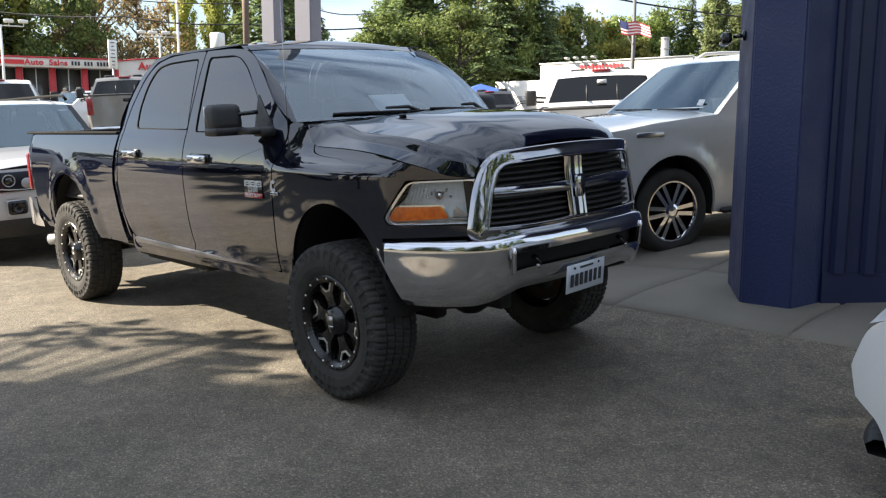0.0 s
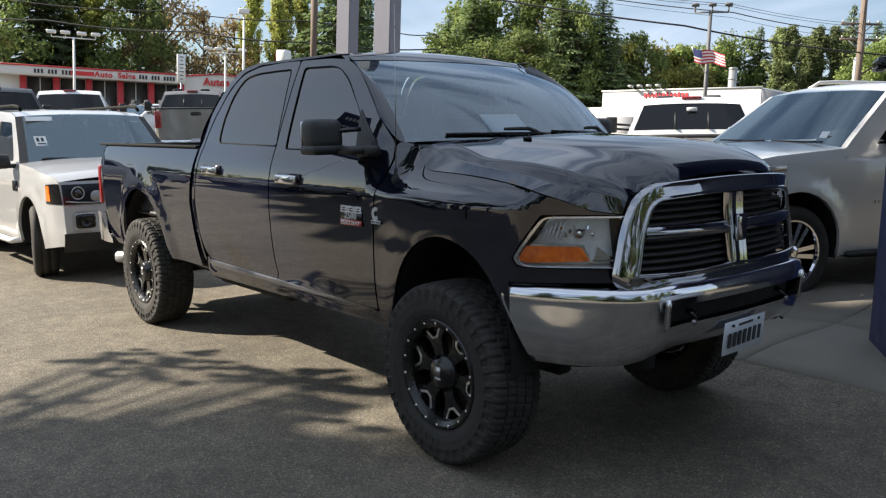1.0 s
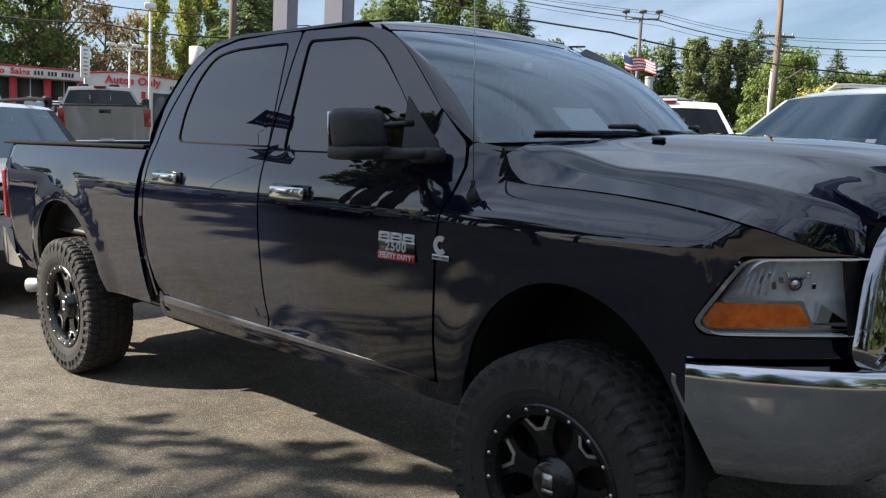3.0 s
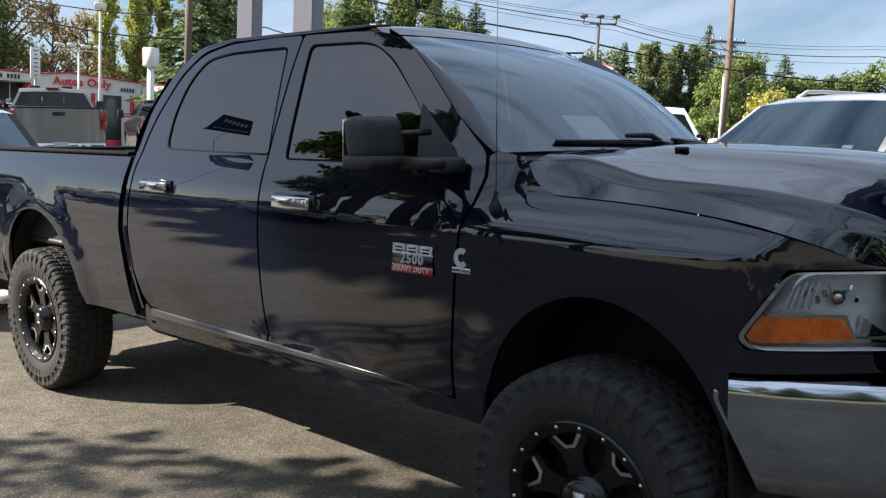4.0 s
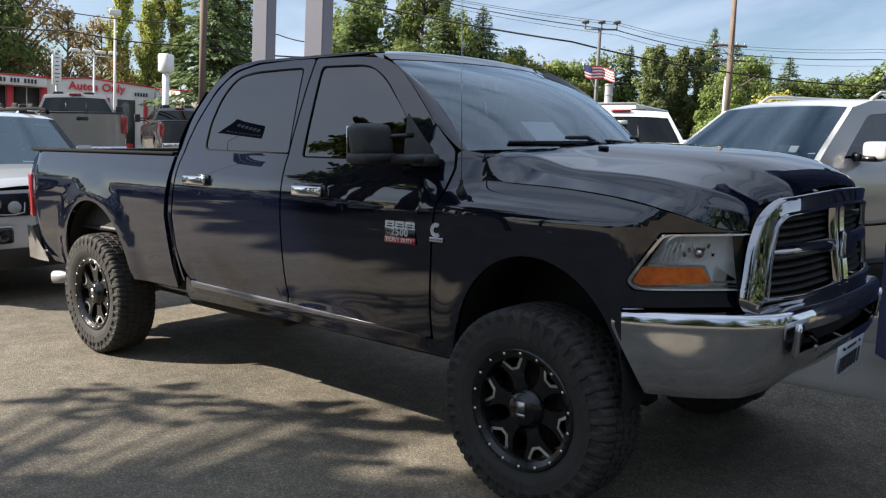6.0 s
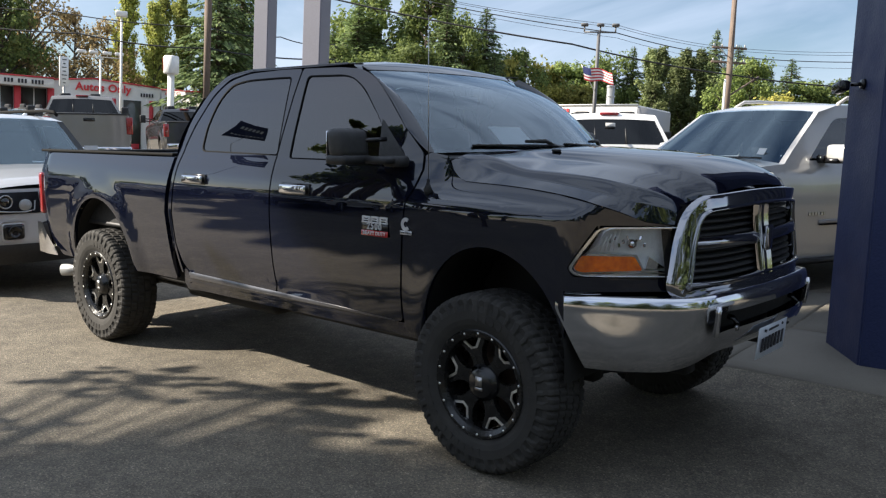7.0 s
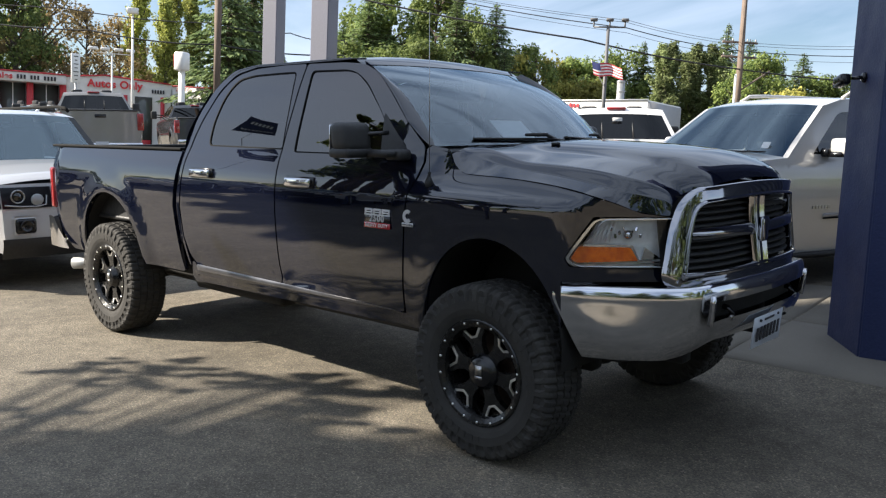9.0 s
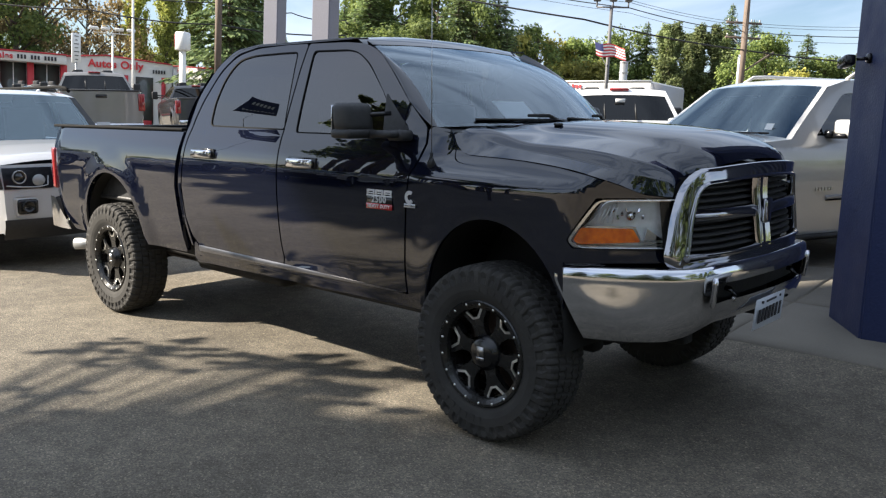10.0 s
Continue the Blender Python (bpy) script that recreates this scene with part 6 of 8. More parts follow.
def build_white_suv():
    """The large silver-white estate beside the blue column."""
    prof = [(0.93, 0.36, "front_bumper", 0.05), (0.99, 0.55, "front_bumper"), (0.98, 0.80, "grille_panel"), (0.93, 1.10, "hood", 0.06), (0.80, 1.165, "hood"), (0.20, 1.235, "hood"), (-0.55, 1.285, "windscreen", 0.02), (-1.20, 1.775, "roof", 0.08),
            (-1.50, 1.845, "roof"), (-2.6, 1.875, "roof"), (-3.9, 1.84, "rear_window", 0.1), (-4.10, 1.30, "tailgate"), (-4.16, 0.60, "rear_bumper"), (-4.12, 0.42, "rear_bumper")]
    wt_ = [(0.2, 0.96), (0.4, 0.985), (0.6, 1.0), (1.0, 1.015), (1.18, 1.005), (1.26, 0.965), (1.30, 0.945), (1.80, 0.76), (1.95, 0.70)]
    wins = [[(-0.90, 1.315, 0.02), (-1.40, 1.715, 0.08), (-2.00, 1.745), (-2.00, 1.315)], [(-2.10, 1.315), (-2.10, 1.745), (-3.0, 1.75), (-3.0, 1.315)], [(-3.12, 1.33), (-3.12, 1.74), (-3.75, 1.72, 0.08), (-3.90, 1.33)]]
    t, S = car("white_suv", "silver-white full-size suv with bright split-spoke wheels", "suv", lot(-1.51, 3.71, 250.2), PEARL_PAINT, prof, wt_, wins, [(0.0, 0.46, 0.475), (-2.95, 0.46, 0.475)], floor=0.36,
               wheel=(0.405, 0.285, 0.285, CHROME, 6, True), plan=0.16, edge=0.945)
    for side in (-1, 1):
        bm = bmesh.new()
        add_path(bm, [(x, side * 0.66, z) for x, z in ((-1.62, 1.86), (-1.75, 1.925), (-2.0, 1.935), (-3.6, 1.92), (-3.8, 1.86))], 0.020, 8)
        part("roof_rail", bm, PEARL_PAINT, t, "silver roof rail")
        bm = bmesh.new()
        add_box(bm, -1.10, side * 1.13, 1.385, 0.15, 0.25, 0.165, bevel=0.05, segs=3)
        mir = part("door_mirror", bm, PEARL_PAINT, t, "silver-white door mirror on a black foot")
        bm = bmesh.new()
        add_box(bm, -1.08, side * 1.06, 1.315, 0.14, 0.20, 0.05, bevel=0.015)
        add_box(bm, -1.04, side * 0.98, 1.33, 0.10, 0.10, 0.08, bevel=0.02)
        part("mirror_foot", bm, GLOSS_BLACK, mir)
        for z in (0.74,):
            part("door_moulding", box_bm(-2.0, side * (S(-2.0, z) + 0.008), z, 2.0, 0.02, 0.035, bevel=0.008), PEARL_PAINT, t)
        part("door_strip", box_bm(-2.0, side * (S(-2.0, 0.71) + 0.010), 0.712, 2.0, 0.012, 0.014), GLOSS_BLACK, t)
        bm = bmesh.new()
        for k in range(6):
            add_box(bm, -0.86 - 0.042 * k, side * (S(-0.9, 0.82) + 0.004), 0.82, 0.030, 0.008, 0.030)
        part("door_letters", bm, STEEL, t, "small plain bars for lettering", soft=False)
        part("running_board", box_bm(-1.5, side * 0.99, 0.37, 1.9, 0.14, 0.05, bevel=0.02), TRIM_BLACK, t, "black running board")
        part("fender_vent", box_bm(0.28, side * (S(0.28, 1.12) + 0.006), 1.135, 0.30, 0.014, 0.045, bevel=0.006), STEEL, t, "bright fender vent")
        panel("head_lamp", rounded([(0.62, 0.90), (0.66, 1.08), (0.90, 1.085), (0.94, 0.90)], 0.02), lambda x, z: S(x, z) + 0.006, LENS, t, side=side, depth=0.02, cell=0.1, label="clear head lamp")
        part("door_handle", box_bm(-1.75, side * (S(-1.75, 1.10) + 0.014), 1.11, 0.20, 0.022, 0.035, bevel=0.009), CHROME, t)
    g = part("grille", box_bm(1.0, 0, 0.93, 0.05, 1.2, 0.30, bevel=0.02), CHROME, t, "bright mesh grille")
    for y0, y1 in ((-0.70, -0.04), (0.06, 0.70)):
        bm = bmesh.new()
        add_path(bm, [(-0.53, y, 1.335) for y in span(y0, y1, 4)], 0.010, 6)
        part("wiper", bm, GLOSS_BLACK, t)
    part("price_tag", box_bm(0, 0, 0, 0.09, 0.07, 0.002), PAPER, t, "white paper tag behind the windscreen", m=Matrix.Translation((-0.66 + 0.035, 0.62, 1.36 + 0.035)) @ pose(0, 0, 0, 0, 57, 0) @ pose(0, 0, 0, 0, 0, 90), soft=False)
    return t


def build_pickup(name, label, m, paint, roof=1.90, bed=1.335, lamp_bar=True, mirrors="black", crew=True, liner=TRIM_BLACK, lamp_h=0.42, group="parked pickups", slider=True):
    """A parked pickup seen from behind; its tail stands at the origin and it points along x."""
    b = bed
    prof = [(5.72, 0.42, "front_bumper", 0.05), (5.80, 0.70, "grille_panel"), (5.72, 1.10, "hood", 0.06), (5.5, 1.18, "hood"), (4.45, 1.30, "windscreen"), (3.72, roof - 0.07, "roof", 0.06), (3.3, roof, "roof"), (2.30, roof - 0.005, "roof", 0.07), (2.20, roof - 0.10, "rear_window"),
            (1.97, b + 0.07, "cab_back"), (1.94, b, "-", 0.01), (0.06, b, "tailgate", 0.02), (0.02, 0.62, "rear_bumper"), (0.06, 0.45, "rear_bumper")]
    wt_ = [(0.3, 0.92), (0.6, 0.97), (1.0, 1.0), (1.2, 0.985), (b, 0.945), (b + 0.06, 0.925), (roof - 0.1, 0.76), (roof + 0.05, 0.70)]
    z0, z1 = b + 0.09, roof - 0.12
    wins = [[(2.25, z0), (2.42, z1, 0.08), (3.02, z1 + 0.01), (3.02, z0)], [(3.10, z0), (3.10, z1 + 0.01), (3.62, z1, 0.08), (4.12, z0)]]
    t, S = car(name, label, "pickup truck", m, paint, prof, wt_, wins, [(1.20, 0.46, 0.46), (4.85, 0.46, 0.46)], floor=0.45, wheel=(0.40, 0.27, 0.24, STEEL, 6, False), plan=0.07, group=group, cell=0.12, glass=GLASS_DARK, edge=0.93)
    # open bed, tailgate cap and handle
    part("bed_floor", box_bm(1.0, 0, b - 0.42, 1.86, 1.7, 0.03), liner, t)
    for side in (-1, 1):
        part("bed_wall", box_bm(1.0, side * 0.87, b - 0.20, 1.86, 0.04, 0.43), liner, t)
        part("bed_rail", box_bm(1.0, side * 0.90, b + 0.008, 1.88, 0.09, 0.03, bevel=0.01), TRIM_BLACK, t, "black bed rail cap")
        bm = box_bm(0.10, side * 0.915, b - 0.06 - lamp_h / 2, 0.17, 0.155, lamp_h, bevel=0.02, segs=2)
        tl = part("tail_lamp", bm, RED_LENS, t, "red tail lamp")
        part("reverse_lens", box_bm(0.012, side * 0.915, b - 0.06 - lamp_h * 0.62, 0.01, 0.11, lamp_h * 0.2, bevel=0.004), LENS, tl)
        bm = bmesh.new()
        add_box(bm, 4.0, side * 1.22, z0 + 0.07, 0.10, 0.20, 0.28, bevel=0.035, segs=2)
        add_tube(bm, (4.0, side * 1.16, z0), (4.05, side * 0.92, z0 - 0.02), 0.02, n=8)
        add_tube(bm, (4.0, side * 1.16, z0 + 0.08), (4.05, side * 0.90, z0 + 0.06), 0.02, n=8)
        part("door_mirror", bm, TRIM_BLACK, t, "black towing mirror")
    part("tailgate_cap", box_bm(0.07, 0, b + 0.008, 0.11, 1.74, 0.04, bevel=0.012), TRIM_BLACK, t, "black tailgate cap")
    tg = part("gate_handle", box_bm(0.012, 0, b - 0.13, 0.03, 0.26, 0.085, bevel=0.015), GLOSS_BLACK, t, "black tailgate handle")
    bm = bmesh.new()
    add_box(bm, -0.10, 0, 0.56, 0.22, 1.86, 0.17, bevel=0.04, segs=2)
    part("step_bumper", bm, CHROME, t, "chrome rear step bumper")
    part("licence_plate", box_bm(-0.215, 0, 0.60, 0.006, 0.30, 0.15), PLATE_WHITE, t, soft=False)
    if lamp_bar:
        part("stop_lamp", box_bm(2.275, 0, roof + 0.015, 0.07, 0.30, 0.045, bevel=0.012), RED_LENS, t, "red high stop lamp")
    if slider:
        for y in (-0.24, 0.24):
            bm = bmesh.new()
            a, c = Vector((2.30, y, roof - 0.05)), Vector((1.975, y, b + 0.09))
            add_tube(bm, a + Vector((-0.10, 0, -0.05)), c + Vector((-0.05, 0, 0)), 0.014, n=6)
            part("window_divider", bm, TRIM_BLACK, t, "black sliding-window post")
    return t


silver_suv = build_silver_suv()
white_suv = build_white_suv()


def heading(dx, dy):
    return math.degrees(math.atan2(dy, dx))


ford_like = build_pickup("white_pickup", "white crew-cab pickup with a dark sliding rear window", lot(-3.25, 6.04, 128.3), WHITE_PAINT, roof=1.88)
part("window_oval", box_bm(2.10, 0.0, 1.72, 0.008, 0.15, 0.055, bevel=0.003, m=pose(-0.03, 0, 0.0)), PAPER, ford_like, "pale oval sticker")
build_pickup("beige_pickup", "grey-beige pickup with a closed tailgate", lot(-17.54, 5.41, 158.5), TAN_PAINT, roof=1.93, bed=1.42)
build_pickup("white_pickup", "white pickup with one wide rear window", lot(-17.9, 2.35, 160), WHITE_PAINT, roof=1.90, slider=False)
build_pickup("charcoal_pickup", "charcoal pickup with wide towing mirrors", lot(-14.0, 0.30, heading(-0.99, 0.12)), DARK_PAINT, roof=1.92, slider=False)
build_pickup("charcoal_pickup", "charcoal pickup with a red tail lamp", lot(-22.33, 11.21, 157.6), DARK_PAINT, roof=1.80, slider=False)
build_pickup("black_pickup", "black pickup with a red stop lamp over its rear window", lot(-14.6, 15.3, heading(-0.62, 0.78)), DARK_PAINT, roof=1.84, slider=False)
build_pickup("white_pickup", "white pickup parked beside the black pickup", lot(-16.6, 19.8, heading(-0.95, 0.1)), WHITE_PAINT, roof=1.86, slider=False)
build_pickup("white_pickup", "white pickup far across the lot", lot(-31.0, 11.8, heading(0.35, -0.94)), WHITE_PAINT, roof=1.78, slider=False)


def build_white_car_corner():
    """The white car whose front corner stands in the way."""
    prof = [(0.70, 0.20, "front_bumper", 0.03), (0.72, 0.31, "front_bumper"), (0.755, 0.37, "front_bumper"), (0.860, 0.42, "front_bumper", 0.02), (0.885, 0.54, "grille_panel"), (0.80, 0.73, "hood", 0.08), (0.55, 0.84, "hood"), (-0.35, 0.98, "windscreen"), (-1.15, 1.42, "roof", 0.1), (-1.9, 1.46, "roof"), (-2.6, 1.36, "rear_window", 0.1), (-3.2, 1.02, "trunk"), (-3.6, 0.96, "trunk"), (-3.68, 0.5, "rear_bumper"), (-3.6, 0.3, "rear_bumper")]
    wt_ = [(0.15, 0.84), (0.3, 0.88), (0.6, 0.905), (0.8, 0.90), (1.0, 0.84), (1.42, 0.62), (1.5, 0.58)]
    wins = [[(-0.62, 1.01), (-1.22, 1.36, 0.05), (-1.85, 1.39), (-1.85, 1.02)], [(-1.93, 1.02), (-1.93, 1.39), (-2.45, 1.32, 0.05), (-2.85, 1.04)]]
    t, S = car("white_car", "white car with a black lower lip", "car", lot(3.35, 0.40, 180), WHITE_PAINT, prof, wt_, wins, [(0.0, 0.33, 0.36), (-2.75, 0.33, 0.36)], floor=0.22, wheel=(0.325, 0.21, 0.21, STEEL, 5, False), plan=0.22)
    bm = bmesh.new()
    prev = None
    for v in span(-0.96, 0.96, 24):
        ring = [bm.verts.new((0.900 - 0.05 * v ** 2 - 0.06 * v ** 6 + dx, 0.72 * v, z)) for dx, z in ((0.0, 0.20), (0.012, 0.235), (-0.02, 0.262), (-0.16, 0.27), (-0.16, 0.195))]
        if prev:
            for k in range(5):
                bm.faces.new((prev[k], ring[k], ring[(k + 1) % 5], prev[(k + 1) % 5]))
        prev = ring
    part("front_lip", bm, TRIM_BLACK, t, "black lower lip")
    part("front_intake", grid_bm(lambda u, v: Vector((0.830 - 0.05 * v ** 2 - 0.06 * v ** 6, 0.72 * v, 0.24 + 0.20 * u)), span(0, 1, 4), span(-0.93, 0.93, 16)), UNDER_BLACK, t, "black bumper intake")
    return t


white_car = build_white_car_corner()

# the row parked across the lane, which shows in the pickup's paint
for src, x, y, turn in ((silver_suv, -13.4, -10.6, 60), (white_suv, -17.2, -13.2, 58),
                           (ford_like, -15.2, -5.4, 60), (white_suv, -16.4, -8.6, 58), (silver_suv, -19.6, -9.6, 60), (ford_like, -22.6, -9.0, 58), (white_suv, -24.0, -12.4, 60), (silver_suv, -27.4, -13.6, 58)):
    copy_thing(src, lot(x, y, turn))


# ---- posts, poles, buildings across the road ----
def build_posts():
    for x, y in ((-9.92, 4.88), (-7.14, 3.76)):
        bm = bmesh.new()
        add_box(bm, 0, 0, 4.5, 0.285, 0.285, 9.0, bevel=0.012)
        ob = thing("sign_post", "square lavender-grey steel sign post", "sign post", upright(x, y, 20), "legs of a tall sign")
        part("post", bm, POST_GREY, ob, soft=False)
        part("base_plate", box_bm(0, 0, 0.012, 0.46, 0.46, 0.025, bevel=0.004), GALV, ob)


build_posts()


def lamp_post(label, x, y, top, arms, r=0.075, turn=0.0, mat=None, head=(0.42, 0.30, 0.16), pair=None):
    """A tall lot lamp: pole, cross-arm and box heads, at the given offsets along the arm."""
    m = upright(x, y, turn)
    h = top - ground_z(x, y)
    t = thing("lamp_post", label, "lamp post", m, "lot lamps")
    bm = bmesh.new()
    add_tube(bm, (0, 0, -0.1), (0, 0, h), r, r * 0.75, 10)
    part("pole", bm, mat or GALV, t)
    if len(arms) > 1:
        bm = bmesh.new()
        add_tube(bm, (arms[0], 0, h - 0.05), (arms[-1], 0, h - 0.05), r * 0.38, n=8)
        part("cross_arm", bm, mat or GALV, t)
    for k, a in enumerate(arms):
        bm = bmesh.new()
        add_box(bm, a, 0, h + 0.22, *head, bevel=0.03)
        add_tube(bm, (a, 0, h - 0.05), (a, 0, h + 0.16), r * 0.35, n=6)
        part("lamp_head", bm, mat or GALV, t, "box lamp head")
    return t


def facing(x, y):
    """The turn that makes local x run across the view towards a place."""
    return math.degrees(math.atan2(y + 4.0, x - 2.5)) - 90


lamp_post("white lot lamp with four box heads", -47.8, 11.1, 7.0, (-1.15, -0.42, 0.42, 1.15), turn=facing(-47.9, 11.1), mat=WHITE_METAL, head=(0.50, 0.4, 0.17))
lamp_post("white lot lamp with four box heads", -52.4, 22.4, 7.55, (-1.15, -0.42, 0.42, 1.15), turn=facing(-52.4, 22.4), mat=WHITE_METAL, head=(0.55, 0.4, 0.18))
lamp_post("tall thin white pole with one lamp head", -49.2, 22.2, 9.75, (0.0,), r=0.09, turn=facing(-49.2, 22.2), mat=WHITE_METAL, head=(0.70, 0.5, 0.34))
lamp_post("grey lot lamp with three heads and a flag", -15.3, 24.12, 6.82, (-0.55, 0.05, 0.62), r=0.085, turn=facing(-15.3, 24.1), head=(0.28, 0.30, 0.10), mat=POLE_DARK)


def build_flag():
    t = thing("flag", "red and white striped flag on a slanting staff", "flag", Matrix.Translation((-15.3, 24.12, 4.58)) @ pose(0, 0, 0, 0, 0, facing(-15.3, 24.1)))
    bm = bmesh.new()
    tip = Vector((-0.58, -0.3, 0.92))
    add_tube(bm, (-0.06, -0.08, 0), tip, 0.022, 0.016, 8)
    part("staff", bm, WHITE_METAL, t)

    def cloth(u, v):
        # blown out to one side, sagging and rippling
        return tip + Vector((0.04 + 1.12 * u + 0.10 * v, -0.16 * math.sin(u * 7.5 + v) * u, -0.04 - 0.22 * u ** 1.15 - 0.05 * math.sin(u * 8) - 0.52 * v * (1 - 0.12 * u)))
    for k in range(9):
        part("stripe", grid_bm(lambda u, v: cloth(u if k > 4 else 0.28 + 0.72 * u, (k + v) / 9), span(0, 1, 12), (0, 1)), FLAG_WHITE if k % 2 else FLAG_RED, t)
    part("canton", grid_bm(lambda u, v: cloth(u * 0.28, v * 5 / 9), span(0, 1, 6), span(0, 1, 4)), FLAG_BLUE, t)
    return t


build_flag()


def utility_pole(label, x, y, top, r, crossarms=()):
    t = thing("utility_pole", label, "utility pole", upright(x, y, facing(x, y) + 25))
    h = top - ground_z(x, y)
    bm = bmesh.new()
    add_path(bm, [(0, 0, -0.2), (0.02, 0, h * 0.5), (0, 0.02, h)], [r * 1.15, r, r * 0.8], 12)
    part("pole", bm, WOOD_POLE, t)
    for z in crossarms:
        bm = bmesh.new()
        add_box(bm, 0, 0.16, z - ground_z(x, y), 1.9, 0.10, 0.11, bevel=0.01)
        arm = part("cross_arm", bm, WOOD_POLE, t)
        bm = bmesh.new()
        add_tube(bm, (-0.55, 0.12, z - ground_z(x, y) - 0.05), (0, 0.10, z - ground_z(x, y) - 0.55), 0.025, n=6)
        add_tube(bm, (0.55, 0.12, z - ground_z(x, y) - 0.05), (0, 0.10, z - ground_z(x, y) - 0.55), 0.025, n=6)
        part("brace", bm, GALV, t)
        for a in (-0.85, -0.4, 0.4, 0.85):
            bm = bmesh.new()
            add_lathe(bm, [(0.02, 0), (0.05, 0.05), (0.035, 0.08), (0.05, 0.12), (0.0005, 0.15)], 8)
            part("insulator", bm, GALV, arm, m=pose(a, 0.16, z - ground_z(x, y) + 0.05))
    return t


utility_pole("tall weathered timber utility pole with cross-arms", -16.57, 38.93, 13.4, 0.165, (7.5, 8.25))
utility_pole("weathered timber utility pole by the road", -23.09, 11.99, 11.0, 0.125)
bm = bmesh.new()
add_tube(bm, (0, 0, 0), (0, 0, 6.5 - ground_z(-16.3, 37.95)), 0.06, n=8)
part("pole", bm, WHITE_METAL, thing("conduit_pole", "thin white pole beside the utility pole", "pole", upright(-16.3, 37.95)))
bm = bmesh.new()
add_tube(bm, (0, 0, 5.75 - ground_z(-16.5, 38.96)), (1.75, 0, 6.88 - ground_z(-16.5, 38.96)), 0.045, n=6)
part("strut", bm, WOOD_POLE, thing("guy_strut", "slanting timber strut of the utility pole", "pole strut", upright(-16.51, 38.96, 57.8)))


def cable(label, pts, r, on=1.2):
    """A sagging cable through given points, run on at both ends."""
    p = [Vector(q) for q in pts]
    p = [p[0] + (p[0] - p[1]) * 1.2] + p + [p[-1] + (p[-1] - p[-2]) * on]
    out = []
    for a, b in zip(p, p[1:]):
        for k in range(10):
            u = k / 10
            q = a.lerp(b, u)
            q.z -= 0.12 * 4 * u * (1 - u)
            out.append(q)
    bm = bmesh.new()
    add_path(bm, out, r, 5)
    ob = part("power_cable", bm, CABLE, None)
    tagged(ob, label, "cable", "overhead cables")


A = [(-28.26, 21.53, 8.85), (-18.75, 27.47, 6.99), (-16.5, 38.9, 6.85), (-11.41, 46.5, 6.75)]
B = [(-25.61, 24.41, 9.09), (-17.14, 28.50, 7.51), (-16.6, 38.9, 7.80), (-11.51, 46.5, 8.2)]
cable("thick black overhead cable", A, 0.040)
cable("black sagging overhead power cable", B, 0.022)
for dz, r in ((0.55, 0.010), (0.38, 0.010), (-0.35, 0.009)):
    cable("thin dark overhead power wire", [(x, y, z + dz * (0.4 + 0.6 * k / 3)) for k, (x, y, z) in enumerate(B)], r)
cable("black overhead cable by the road", [(-30.6, 5.2, 5.62), (-26.4, 9.1, 5.3), (-23.1, 12.0, 5.0), (-20.0, 15.0, 4.85)], 0.025, 0.05)
cable("thin overhead wire by the road", [(-27.0, 8.4, 6.0), (-23.1, 12.0, 5.72), (-21.3, 13.7, 5.5), (-20.0, 15.0, 5.35)], 0.018, 0.05)


def board_sign():
    # tall narrow white sign on a thin post
    t = thing("pole_sign", "narrow white sign with dark bars on a thin post", "sign", upright(-25.6, 8.26, facing(-25.6, 8.26) + 28))
    h = ground_z(-25.6, 8.26)
    bm = bmesh.new()
    add_tube(bm, (0, 0, 0), (0, 0, 3.45 - h), 0.032, n=8)
    part("post", bm, GALV, t)
    part("panel", box_bm(0, 0, 3.895 - h, 0.30, 0.05, 0.95, bevel=0.008), WHITE_METAL, t)
    for k, w in enumerate((0.18, 0.10, 0.2, 0.14, 0.22, 0.16, 0.12)):
        part("sign_bar", box_bm(0, -0.03, 4.28 - h - 0.125 * k, w * 0.8, 0.008, 0.03), SHOP_GLASS, t, soft=False)
    # boxed sign on a thick white post
    x, y = -29.4, 14.3
    h = ground_z(x, y)
    t = thing("box_sign", "white boxed sign with a red face on a white post", "sign", upright(x, y, facing(x, y) - 35))
    part("post", box_bm(0, 0, (4.65 - h) / 2, 0.20, 0.20, 4.65 - h, bevel=0.01), WHITE_METAL, t)
    part("box", box_bm(0, 0, 4.99 - h, 0.48, 0.48, 0.74, bevel=0.05), WHITE_METAL, t)
    part("red_face", box_bm(-0.246, 0, 5.0 - h, 0.01, 0.45, 0.5, bevel=0.003), RED_INK, t)


board_sign()


